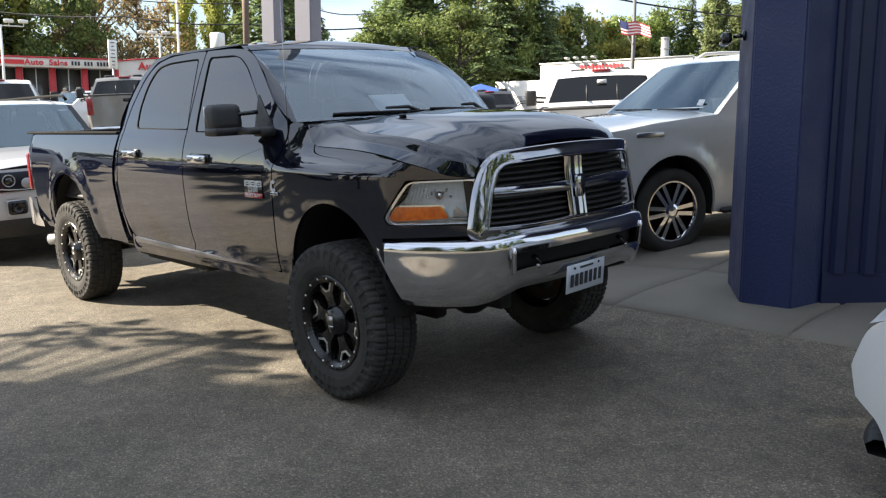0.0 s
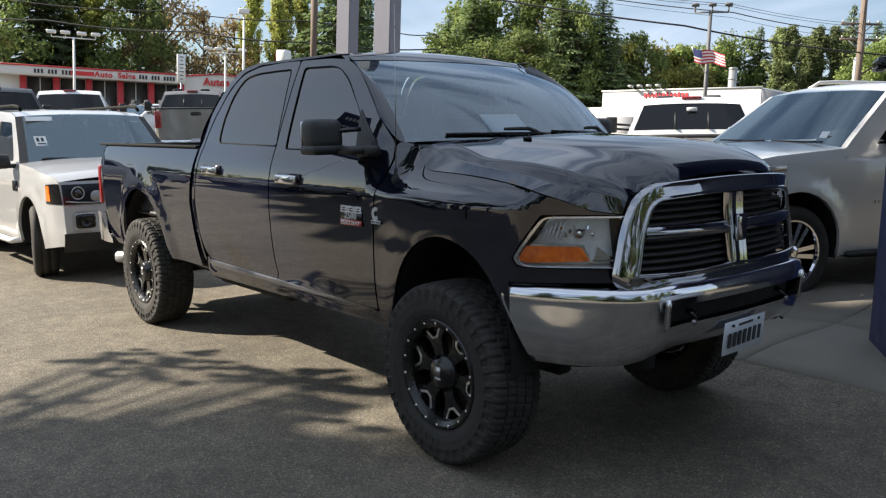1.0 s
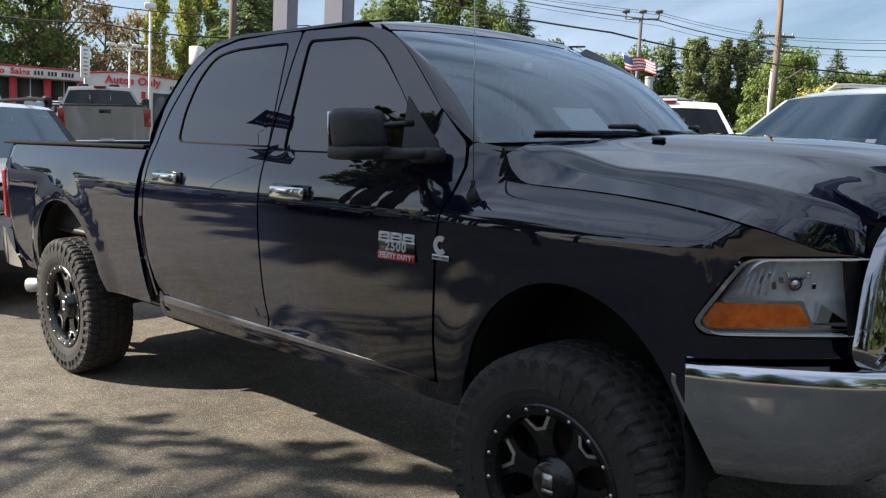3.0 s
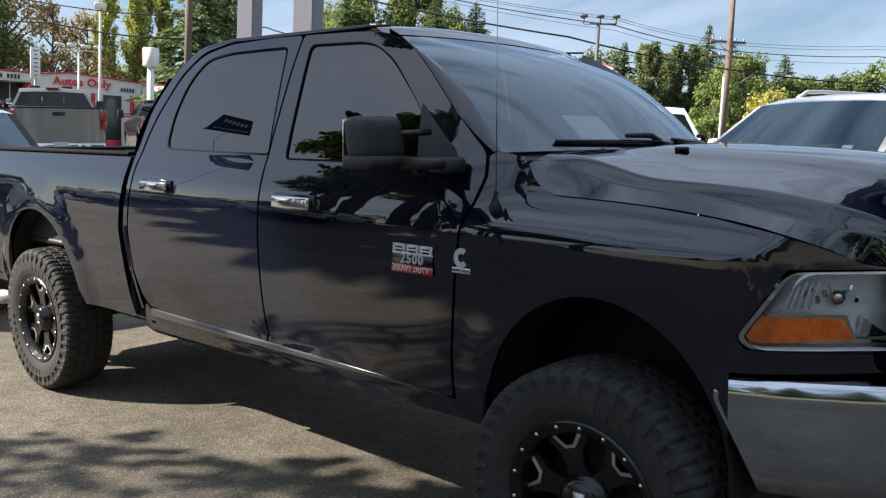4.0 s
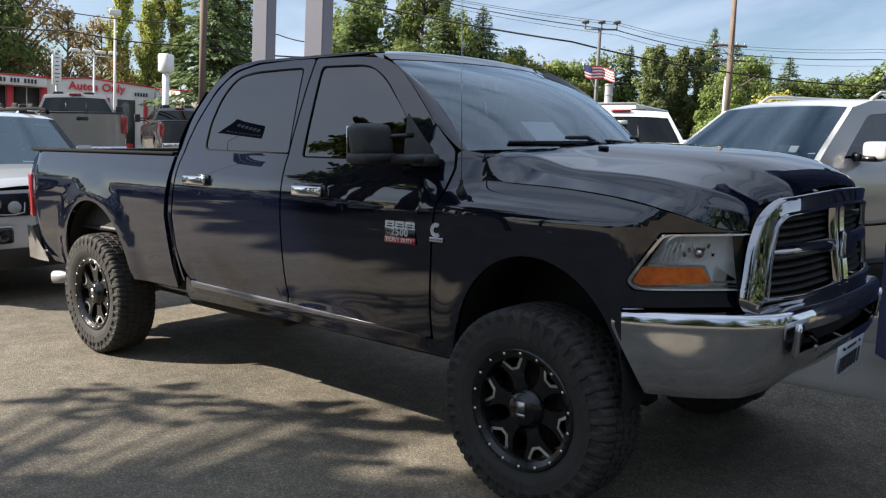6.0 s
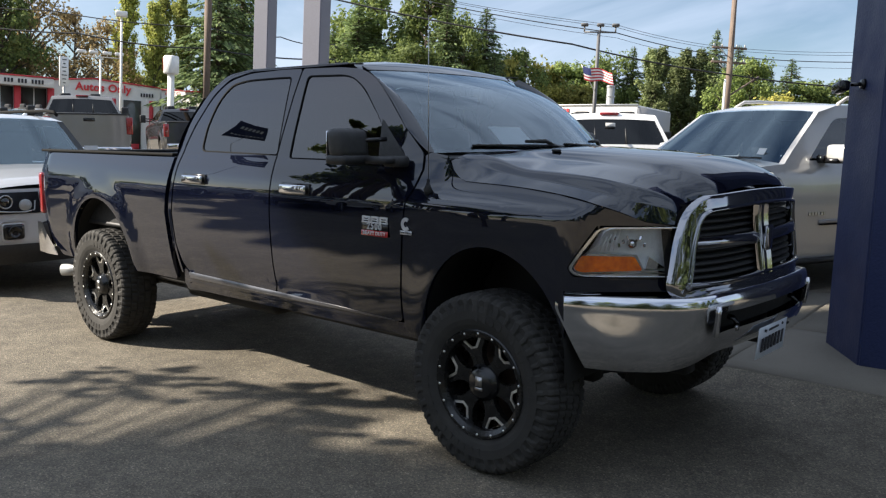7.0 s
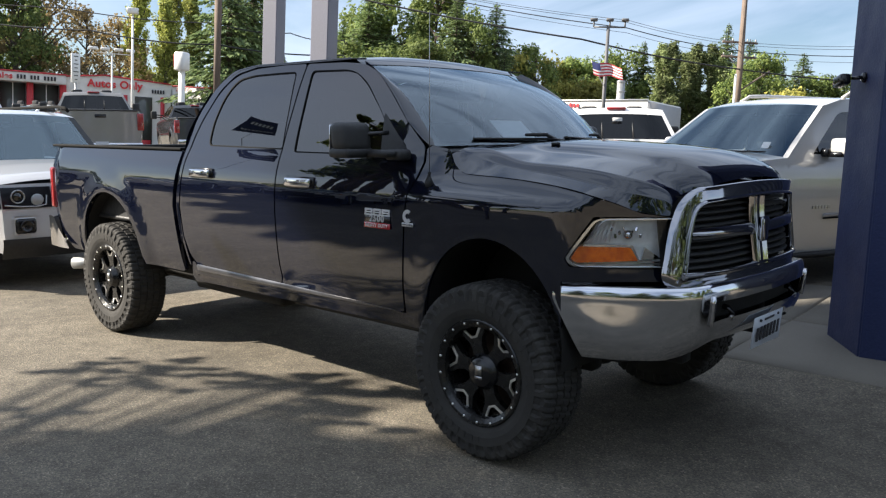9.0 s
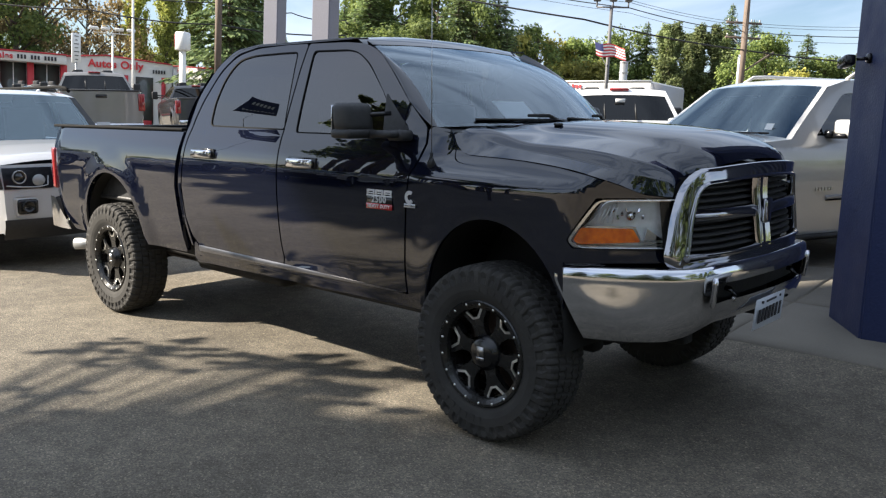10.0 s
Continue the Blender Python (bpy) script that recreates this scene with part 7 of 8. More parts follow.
def tall_sign():
    """The dark blue sign that the side windows mirror."""
    x, y = -21.9, -12.6
    h = ground_z(x, y)
    t = thing("tall_sign", "dark blue sign with pale bars on a steel post", "sign", upright(x, y, 118))
    bm = bmesh.new()
    add_tube(bm, (0, 0, 0), (0, 0, 8.40 - h), 0.012, n=10)
    part("post", bm, GALV, t)
    bm = bmesh.new()
    fr = [bm.verts.new((u, -0.12, v - h)) for u, v in ((-0.80, 8.40), (0.80, 8.40), (0.66, 9.50), (-0.35, 9.60))]
    bk = [bm.verts.new((v.co.x, 0.12, v.co.z)) for v in fr]
    bm.faces.new(fr)
    bm.faces.new(bk[::-1])
    for i in range(4):
        bm.faces.new((fr[i], bk[i], bk[(i + 1) % 4], fr[(i + 1) % 4]))
    bmesh.ops.recalc_face_normals(bm, faces=bm.faces[:])
    part("panel", bm, COLUMN_BLUE, t, soft=False)
    for sy in (-0.13, 0.13):
        bm = bmesh.new()
        for k in range(6):
            add_box(bm, -0.29 + 0.145 * k, sy, 9.20 - h, 0.09, 0.02, 0.18)
        for k in range(9):
            add_box(bm, -0.56 + 0.14 * k, sy, 8.66 - h, 0.09, 0.02, 0.09)
        part("sign_bars", bm, WHITE_METAL, t, "pale plain bars for letters", soft=False)


tall_sign()


def shop_row():
    """The long red and white car shop across the road: fascia, red piers, windows, and a gabled end."""
    a, b = Vector((-61.4, 11.2)), Vector((-58.2, 21.6))
    d = (b - a).normalized()
    ang = math.degrees(math.atan2(d.y, d.x))
    L = (b - a).length
    z0 = ground_z(-61, 16) - 0.3
    m = Matrix.Translation((a.x, a.y, z0)) @ pose(0, 0, 0, 0, 0, ang)
    t = thing("car_shop", "low white car shop with red piers and a gabled sign", "building", m)
    top = 6.12 - z0
    # local x along the front, -y towards the viewer
    part("wall", box_bm(L / 2 + 3, 4.2, top / 2, L + 10, 8, top, bevel=0.02), WALL_WHITE, t)
    fa = part("fascia", box_bm(L / 2 - 0.6, -0.35, top - 0.30, L + 1.4, 1.2, 0.62, bevel=0.02), WALL_WHITE, t, "long white fascia")
    part("fascia_edge", box_bm(L / 2 - 0.6, -0.40, top + 0.05, L + 1.5, 1.3, 0.10, bevel=0.02), WALL_RED, fa, "red fascia edge")
    n = 6
    for k in range(n):
        x = 0.4 + (L - 0.4) * k / (n - 1)
        part("pier", box_bm(x, -0.05, (top - 0.6) / 2, 0.42, 0.5, top - 0.6, bevel=0.02), WALL_RED, t, "red pier")
    for k in range(n - 1):
        x0 = 0.4 + (L - 0.4) * k / (n - 1) + 0.25
        x1 = 0.4 + (L - 0.4) * (k + 1) / (n - 1) - 0.25
        w = part("shop_window", box_bm((x0 + x1) / 2, 0.14, top / 2, x1 - x0, 0.06, top - 1.3), SHOP_GLASS, t, "dim shop window")
        part("window_frame", box_bm((x0 + x1) / 2, 0.10, 0.48, x1 - x0, 0.14, 0.25), WALL_RED, w)
        part("window_bar", box_bm((x0 + x1) / 2, 0.10, top / 2, 0.06, 0.08, top - 1.3), WALL_WHITE, w)
    for word, dx in (("Auto", -0.75), ("Sales", 0.78)):
        part("fascia_word", text_bm(word, 0.54, 0.03, 1.1, 0.016), RED_INK, t, m=pose(L * 0.58 + dx, -0.98, top - 0.30, 90, 0, 0), soft=False)
    for c, wid in ((L * 0.22, 2.4), (L * 0.84, 2.3)):
        for k in range(12):
            if k not in (3, 7):
                part("number_bar", box_bm(c - wid / 2 + wid * k / 11, -0.98, top - 0.30, 0.13, 0.03, 0.28), INK, t, soft=False)
    part("name_bar", box_bm(L * 0.385, -0.98, top - 0.30, 1.5, 0.03, 0.30), RED_INK, t, soft=False)
    # gabled end, turned a little
    c, e = Vector((-57.9, 21.75)), Vector((-55.15, 28.1))
    dd = (e - c).normalized()
    W = (e - c).length
    m2 = Matrix.Translation((c.x, c.y, z0)) @ pose(0, 0, 0, 0, 0, math.degrees(math.atan2(dd.y, dd.x)))
    t2 = thing("gabled_shop", "white gabled shop front with red sign letters", "building", m2)
    bm = bmesh.new()
    pts = [(-0.2, 0), (-0.2, top - 0.02), (W * 0.36, top + 0.26), (W + 0.1, top - 0.05), (W + 0.1, 0)]
    fr = [bm.verts.new((x, 0, z)) for x, z in pts]
    bk = [bm.verts.new((x, 7, z)) for x, z in pts]
    bm.faces.new(fr)
    bm.faces.new(bk[::-1])
    for i in range(5):
        j = (i + 1) % 5
        bm.faces.new((fr[i], bk[i], bk[j], fr[j]))
    bmesh.ops.recalc_face_normals(bm, faces=bm.faces[:])
    part("wall", bm, WALL_WHITE, t2, soft=False)
    bm = bmesh.new()
    for (x0, zz0), (x1, zz1) in zip(pts[1:4], pts[2:4]):
        add_tube(bm, (x0, -0.1, zz0 + 0.03), (x1, -0.1, zz1 + 0.03), 0.06, n=6)
    part("roof_edge", bm, WALL_RED, t2)
    part("sign_words", text_bm("Autos Only", 0.74, 0.04, 1.06, 0.022), RED_INK, t2, m=pose(W * 0.46, -0.08, top - 0.33, 90, 0, 0), soft=False)
    bm = bmesh.new()
    for k in range(5):
        add_box(bm, W * 0.83 + 0.19 * k, -0.05, top - 0.62, 0.12, 0.03, 0.26)
    part("number_bars", bm, INK, t2, soft=False)
    for x, wd, mt in ((0.9, 0.5, WALL_RED), (2.3, 0.5, WALL_RED), (W * 0.56, 0.28, WALL_RED), (W * 0.93, 0.28, WALL_RED)):
        part("pier", box_bm(x, -0.06, (top - 1.0) / 2, wd, 0.12, top - 1.0), mt, t2)
    dr = part("shop_door", box_bm(W * 0.74, -0.03, top / 2 - 0.3, 1.2, 0.10, top - 1.5), SHOP_GLASS, t2, "dark glazed shop door")
    part("door_panel", box_bm(W * 0.74, -0.09, 0.55, 1.0, 0.05, 0.9), WALL_RED, dr)
    part("shop_window", box_bm(1.6, -0.03, top / 2 - 0.3, 0.9, 0.08, top - 1.5), SHOP_GLASS, t2)
    # low white wing
    f, g = Vector((-55.05, 28.4)), Vector((-52.4, 33.2))
    d3 = (g - f).normalized()
    t3 = thing("shop_wing", "low white shop wing with a red sign band", "building", Matrix.Translation((f.x, f.y, z0)) @ pose(0, 0, 0, 0, 0, math.degrees(math.atan2(d3.y, d3.x))))
    part("wall", box_bm(3.4, 3.0, (top - 0.15) / 2, 7, 6, top - 0.15), WALL_WHITE, t3)
    part("roof_edge", box_bm(3.4, 0.0, top - 0.1, 7.1, 0.2, 0.1), WALL_RED, t3)
    part("red_letters", text_bm("AUTO", 0.4, 0.03), RED_INK, t3, m=pose(0.7, -0.03, top - 0.35, 90, 0, 0), soft=False)
    part("small_window", box_bm(4.5, -0.03, 1.9, 0.8, 0.08, 0.8), WALL_RED, t3)


shop_row()


def garage():
    """The white flat-roofed garage beyond the far lot, with its flue and roof lamps."""
    a, b = Vector((-39.3, 46.9)), Vector((-27.0, 48.2))
    d = (b - a).normalized()
    L = (b - a).length
    z0 = ground_z(-33, 44) - 0.2
    m = Matrix.Translation((a.x, a.y, z0)) @ pose(0, 0, 0, 0, 0, math.degrees(math.atan2(d.y, d.x)))
    t = thing("garage", "white flat-roofed garage with red sign letters on its edge", "building", m)
    top = 6.2 - z0
    part("wall", box_bm(L / 2, 3.0, top / 2, L, 6, top, bevel=0.03), WALL_WHITE, t)
    part("low_wing", box_bm(-2.6, 3.6, (top - 1.1) / 2, 5.2, 5, top - 1.1, bevel=0.03), WALL_WHITE, t, "lower white wing")
    part("wing_door", box_bm(-2.2, 1.06, 1.4, 2.2, 0.08, 2.6), WALL_GREY, t)
    part("end_wall", box_bm(L + 0.04, 3.0, top / 2 - 0.05, 0.08, 5.9, top - 0.12), WALL_GREY, t, "grey end wall")
    part("parapet", box_bm(L / 2, -0.02, top + 0.02, L + 0.1, 0.12, 0.10), WHITE_METAL, t)
    bm = bmesh.new()
    for k in range(12):
        add_box(bm, L * 0.30 + 0.30 * k, -0.06, top - 0.35, 0.17, 0.04, 0.26 if k % 3 else 0.36)
    part("sign_bars", bm, RED_INK, t, "red plain bars for letters", soft=False)
    for k in range(4):
        bm = bmesh.new()
        add_box(bm, L * 0.22 + 0.75 * k, -0.5, top + 0.30, 0.36, 0.28, 0.16, bevel=0.04)
        add_tube(bm, (L * 0.22 + 0.75 * k, -0.4, top + 0.35), (L * 0.22 + 0.75 * k, 0.1, top), 0.03, n=6)
        part("roof_lamp", bm, GALV, t)
    part("garage_door", box_bm(L * 0.12, -0.04, 1.6, 2.6, 0.08, 3.0), WALL_GREY, t)
    ch = thing("flue", "bright metal flue pipe on the garage roof", "chimney", Matrix.Translation((-29.68, 48.97, z0)))
    bm = bmesh.new()
    add_tube(bm, (0, 0, 0), (0, 0, 7.68 - z0), 0.28, 0.28, 16)
    part("pipe", bm, GALV, ch)
    for z in (7.6, 6.9):
        bm = bmesh.new()
        add_lathe(bm, [(0.28, z - z0 - 0.04), (0.31, z - z0 - 0.04), (0.31, z - z0 + 0.04), (0.28, z - z0 + 0.04)], 16)
        part("collar", bm, GALV, ch)


garage()


def tent():
    x, y = -24.4, 25.1
    t = thing("canopy_tent", "bright blue canopy tent", "tent", upright(x, y, facing(x, y) + 20))
    h = ground_z(x, y)
    zt = 3.45 - h
    bm = bmesh.new()
    apex = bm.verts.new((0, 0, zt))
    ring = [bm.verts.new((px, py, zt - 0.42)) for px, py in ((-1.1, -1.1), (1.1, -1.1), (1.1, 1.1), (-1.1, 1.1))]
    low = [bm.verts.new((v.co.x, v.co.y, zt - 0.66)) for v in ring]
    for i in range(4):
        j = (i + 1) % 4
        bm.faces.new((apex, ring[i], ring[j]))
        bm.faces.new((ring[i], low[i], low[j], ring[j]))
    part("canopy", bm, BLUE_CANVAS, t, soft=False)
    for px, py in ((-1.05, -1.05), (1.05, -1.05), (1.05, 1.05), (-1.05, 1.05)):
        bm = bmesh.new()
        add_tube(bm, (px, py, 0), (px, py, zt - 0.45), 0.025, n=6)
        part("leg", bm, GALV, t)


tent()


# ---- trees ----
def leaf_cloud(bm, spots, rnd, size, flat=0.0):
    """Small bent leaf sprays at given (place, outward) spots."""
    for p, out in spots:
        s = size * rnd.uniform(0.6, 1.35)
        n = (out + Vector((rnd.uniform(-1, 1), rnd.uniform(-1, 1), rnd.uniform(-0.6, 1.0)))).normalized()
        a = n.orthogonal().normalized()
        a = (Matrix.Rotation(rnd.uniform(0, 6.28), 3, n) @ a)
        b = n.cross(a)
        c = bm.verts.new(p + n * s * 0.12)
        ring = [bm.verts.new(p + (a * math.cos(t) * rnd.uniform(0.6, 1.1) + b * math.sin(t) * rnd.uniform(0.35, 0.8)) * s - n * s * 0.1) for t in (0.3, 1.7, 2.9, 4.4, 5.5)]
        k = len(ring)
        for i in range(k - 1):
            bm.faces.new((c, ring[i], ring[i + 1]))


def broad_tree(seed, height, radius, leaf, count, size, low=0.22, boughs=(), clusters=44):
    """Trunk, limbs and a crown of clumps; returns two meshes."""
    rnd = random.Random(seed)
    bt, bl = bmesh.new(), bmesh.new()
    add_path(bt, [(0, 0, -0.3), (0.05, 0, height * 0.3), (-0.1, 0.08, height * 0.6), (0, 0, height * 0.86)], [height * 0.022, height * 0.018, height * 0.011, height * 0.004], 9)
    clumps = []
    for k in range(clusters):
        z = height * rnd.uniform(low, 0.97)
        f = (z / height - low) / (0.97 - low)
        rr = radius * (0.55 + 0.75 * math.sin(math.pi * min(1, f * 0.85 + 0.18))) * rnd.uniform(0.25, 0.85)
        a = rnd.uniform(0, 6.28)
        c = Vector((rr * math.cos(a), rr * math.sin(a), z))
        clumps.append((c, radius * rnd.uniform(0.17, 0.40)))
        s = Vector((0, 0, max(height * 0.15, z - rr * 0.8)))
        add_path(bt, [s, s.lerp(c, 0.55) + Vector((0, 0, 0.08 * rr)), c], [height * 0.008, height * 0.005, height * 0.002], 5)
    for c, r in boughs:
        s = Vector((0, 0, max(height * 0.3, c.z - 1.2)))
        add_path(bt, [s, s.lerp(c, 0.6) + Vector((0, 0, 0.2)), c], [height * 0.0026, height * 0.0016, height * 0.0008], 4)
        clumps += [(c, r)]
    spots = []
    for _ in range(count):
        c, r = rnd.choice(clumps)
        v = Vector((rnd.gauss(0, 1), rnd.gauss(0, 1), rnd.gauss(0, 0.8))).normalized()
        spots.append((c + v * r * rnd.uniform(0.45, 1.08), v))
    leaf_cloud(bl, spots, rnd, size)
    return mesh_of(bt, "trunk", BARK), mesh_of(bl, "crown", leaf)


def column_tree(seed, height, radius, leaf, count, size):
    """A poplar: upright branches in a narrow plume."""
    rnd = random.Random(seed)
    bt, bl = bmesh.new(), bmesh.new()
    add_path(bt, [(0, 0, -0.3), (0.04, 0, height * 0.5), (0, 0, height * 0.95)], [height * 0.018, height * 0.011, height * 0.002], 8)
    spots = []
    plumes = []
    for k in range(48):
        z = height * rnd.uniform(0.05, 0.90)
        a = rnd.uniform(0, 6.28)
        reach = radius * rnd.uniform(0.25, 1.0) * (1 - z / height) ** 0.6
        tip = Vector((reach * math.cos(a), reach * math.sin(a), min(height * (1 - 0.28 * reach / radius), z + height * rnd.uniform(0.10, 0.22))))
        plumes.append((Vector((0, 0, z)), tip))
        add_path(bt, [(0, 0, z), Vector((0, 0, z)).lerp(tip, 0.4) + Vector((0.2 * reach * math.cos(a), 0.2 * reach * math.sin(a), 0)), tip], [height * 0.004, height * 0.003, height * 0.001], 4)
    for _ in range(count):
        a, b = rnd.choice(plumes)
        u = rnd.uniform(0.15, 1.05)
        p = a.lerp(b, u)
        v = Vector((rnd.gauss(0, 1), rnd.gauss(0, 1), rnd.gauss(0.2, 1.0))).normalized()
        spots.append((p + v * radius * 0.17 * rnd.uniform(0.2, 1.2), v))
    leaf_cloud(bl, spots, rnd, size)
    return mesh_of(bt, "trunk", BARK), mesh_of(bl, "crown", leaf)


def fir_tree(seed, height, radius, leaf, count, size):
    """A conifer: drooping whorls with gaps between them, ragged towards the bottom, a thin leader on top."""
    rnd = random.Random(seed)
    bt, bl = bmesh.new(), bmesh.new()
    add_path(bt, [(0, 0, -0.3), (0, 0, height * 0.5), (0, 0, height)], [height * 0.020, height * 0.011, height * 0.0015], 8)
    boughs = []
    z = height * 0.05
    while z < height * 0.985:
        f = 1 - z / height
        reach = radius * (0.02 + 1.05 * f ** 0.95)
        turn = rnd.uniform(0, 6.28)
        n = 6 if f > 0.2 else 4
        for k in range(n):
            a = turn + 6.28 * k / n + rnd.uniform(-0.4, 0.4)
            r = reach * rnd.choice((0.5, 0.75, 0.9, 1.0, 1.15)) * rnd.uniform(0.85, 1.1)
            droop = r * (0.05 + 0.32 * f) - 0.15 * r * (f < 0.25)
            root = Vector((0, 0, z + rnd.uniform(-0.01, 0.01) * height))
            tip = Vector((r * math.cos(a), r * math.sin(a), root.z - droop))
            boughs.append((root, tip, r))
            if f > 0.12:
                add_path(bt, [root, root.lerp(tip, 0.5) + Vector((0, 0, 0.06 * r)), tip], [height * 0.004, height * 0.003, height * 0.0012], 4)
        z += height * (0.014 + 0.030 * f)
    weights = [b[2] + 0.12 * radius for b in boughs]
    for root, tip, r in rnd.choices(boughs, weights, k=count):
        u = 0.08 + 0.97 * rnd.random() ** 0.8
        along = (tip - root).normalized()
        across = Vector((-along.y, along.x, 0)).normalized()
        p = root.lerp(tip, u) + Vector((0, 0, 0.06 * r * math.sin(u * 3.1))) + across * rnd.gauss(0, 0.20 * r * (1.1 - 0.75 * u) + 0.03 * radius) + Vector((0, 0, rnd.gauss(-0.01, 0.022) * radius))
        # a narrow hanging spray
        d = (along + across * rnd.gauss(0, 0.7) + Vector((0, 0, rnd.uniform(-0.9, 0.2)))).normalized()
        w = d.cross(Vector((rnd.gauss(0, 0.5), rnd.gauss(0, 0.5), 1))).normalized()
        s = size * rnd.uniform(0.6, 1.4) * min(1.0, 0.35 + r / radius)
        q = [bl.verts.new(p - d * s * 0.4), bl.verts.new(p + w * s * 0.32 + d * s * 0.1), bl.verts.new(p + d * s * 0.95 - Vector((0, 0, 0.15 * s))), bl.verts.new(p - w * s * 0.32 + d * s * 0.1)]
        bl.faces.new((q[0], q[1], q[2]))
        bl.faces.new((q[0], q[2], q[3]))
    return mesh_of(bt, "trunk", BARK), mesh_of(bl, "crown", leaf)


def mesh_of(bm, name, mat):
    me = bpy.data.meshes.new(name)
    bm.to_mesh(me)
    bm.free()
    me.materials.append(mat)
    return me


KINDS = {
    "green": [broad_tree(s, 12, 3.2, LEAF_GREEN, 8500, 0.19) for s in (11, 12, 13)],
    "yellow": [broad_tree(s, 7, 2.6, LEAF_YELLOW, 4200, 0.18, low=0.08) for s in (21, 22)],
    "rust": [broad_tree(s, 12, 3.4, LEAF_RUST, 3800, 0.18) for s in (31, 32)],
    "poplar": [column_tree(s, 13, 2.0, LEAF_POPLAR, 9500, 0.15) for s in (41, 42, 43)],
    "pale": [column_tree(s, 12, 1.7, LEAF_PALE, 12000, 0.12) for s in (51, 52)],
    "fir": [fir_tree(s, 14, 3.4, LEAF_FIR, 12000, 0.27) for s in (61, 62, 63, 64)],
}
SIZE = {"green": (12, 4.3), "yellow": (7, 3.4), "rust": (12, 4.2), "poplar": (13, 2.0), "pale": (12, 1.7), "fir": (14, 2.5)}
WORDS = {"green": "broad green tree with ragged crown", "yellow": "low bushy tree turning yellow", "rust": "thin-leaved tree in rusty autumn colour",
         "poplar": "tall yellow-green poplar in full leaf", "pale": "narrow pale green poplar", "fir": "dark green fir with drooping boughs"}
turns = random.Random(77)


def plant(kind, x, y, top, width, n, spread=1.0):
    trunk, crown = KINDS[kind][n % len(KINDS[kind])]
    h0, r0 = SIZE[kind]
    z = ground_z(x, y)
    sh = (top - z) / h0
    sw = max(width / 2 / r0 * spread, 0.35)
    m = Matrix.Translation((x, y, z)) @ Matrix.Rotation(turns.uniform(0, 6.28), 4, "Z") @ Matrix.Diagonal((sw, sw, sh, 1))
    t = thing("tree", WORDS[kind], "tree", m, "trees beyond the lots")
    part_of("trunk", trunk, None, t, soft=False)
    part_of("crown", crown, None, t, soft=False)
    return t


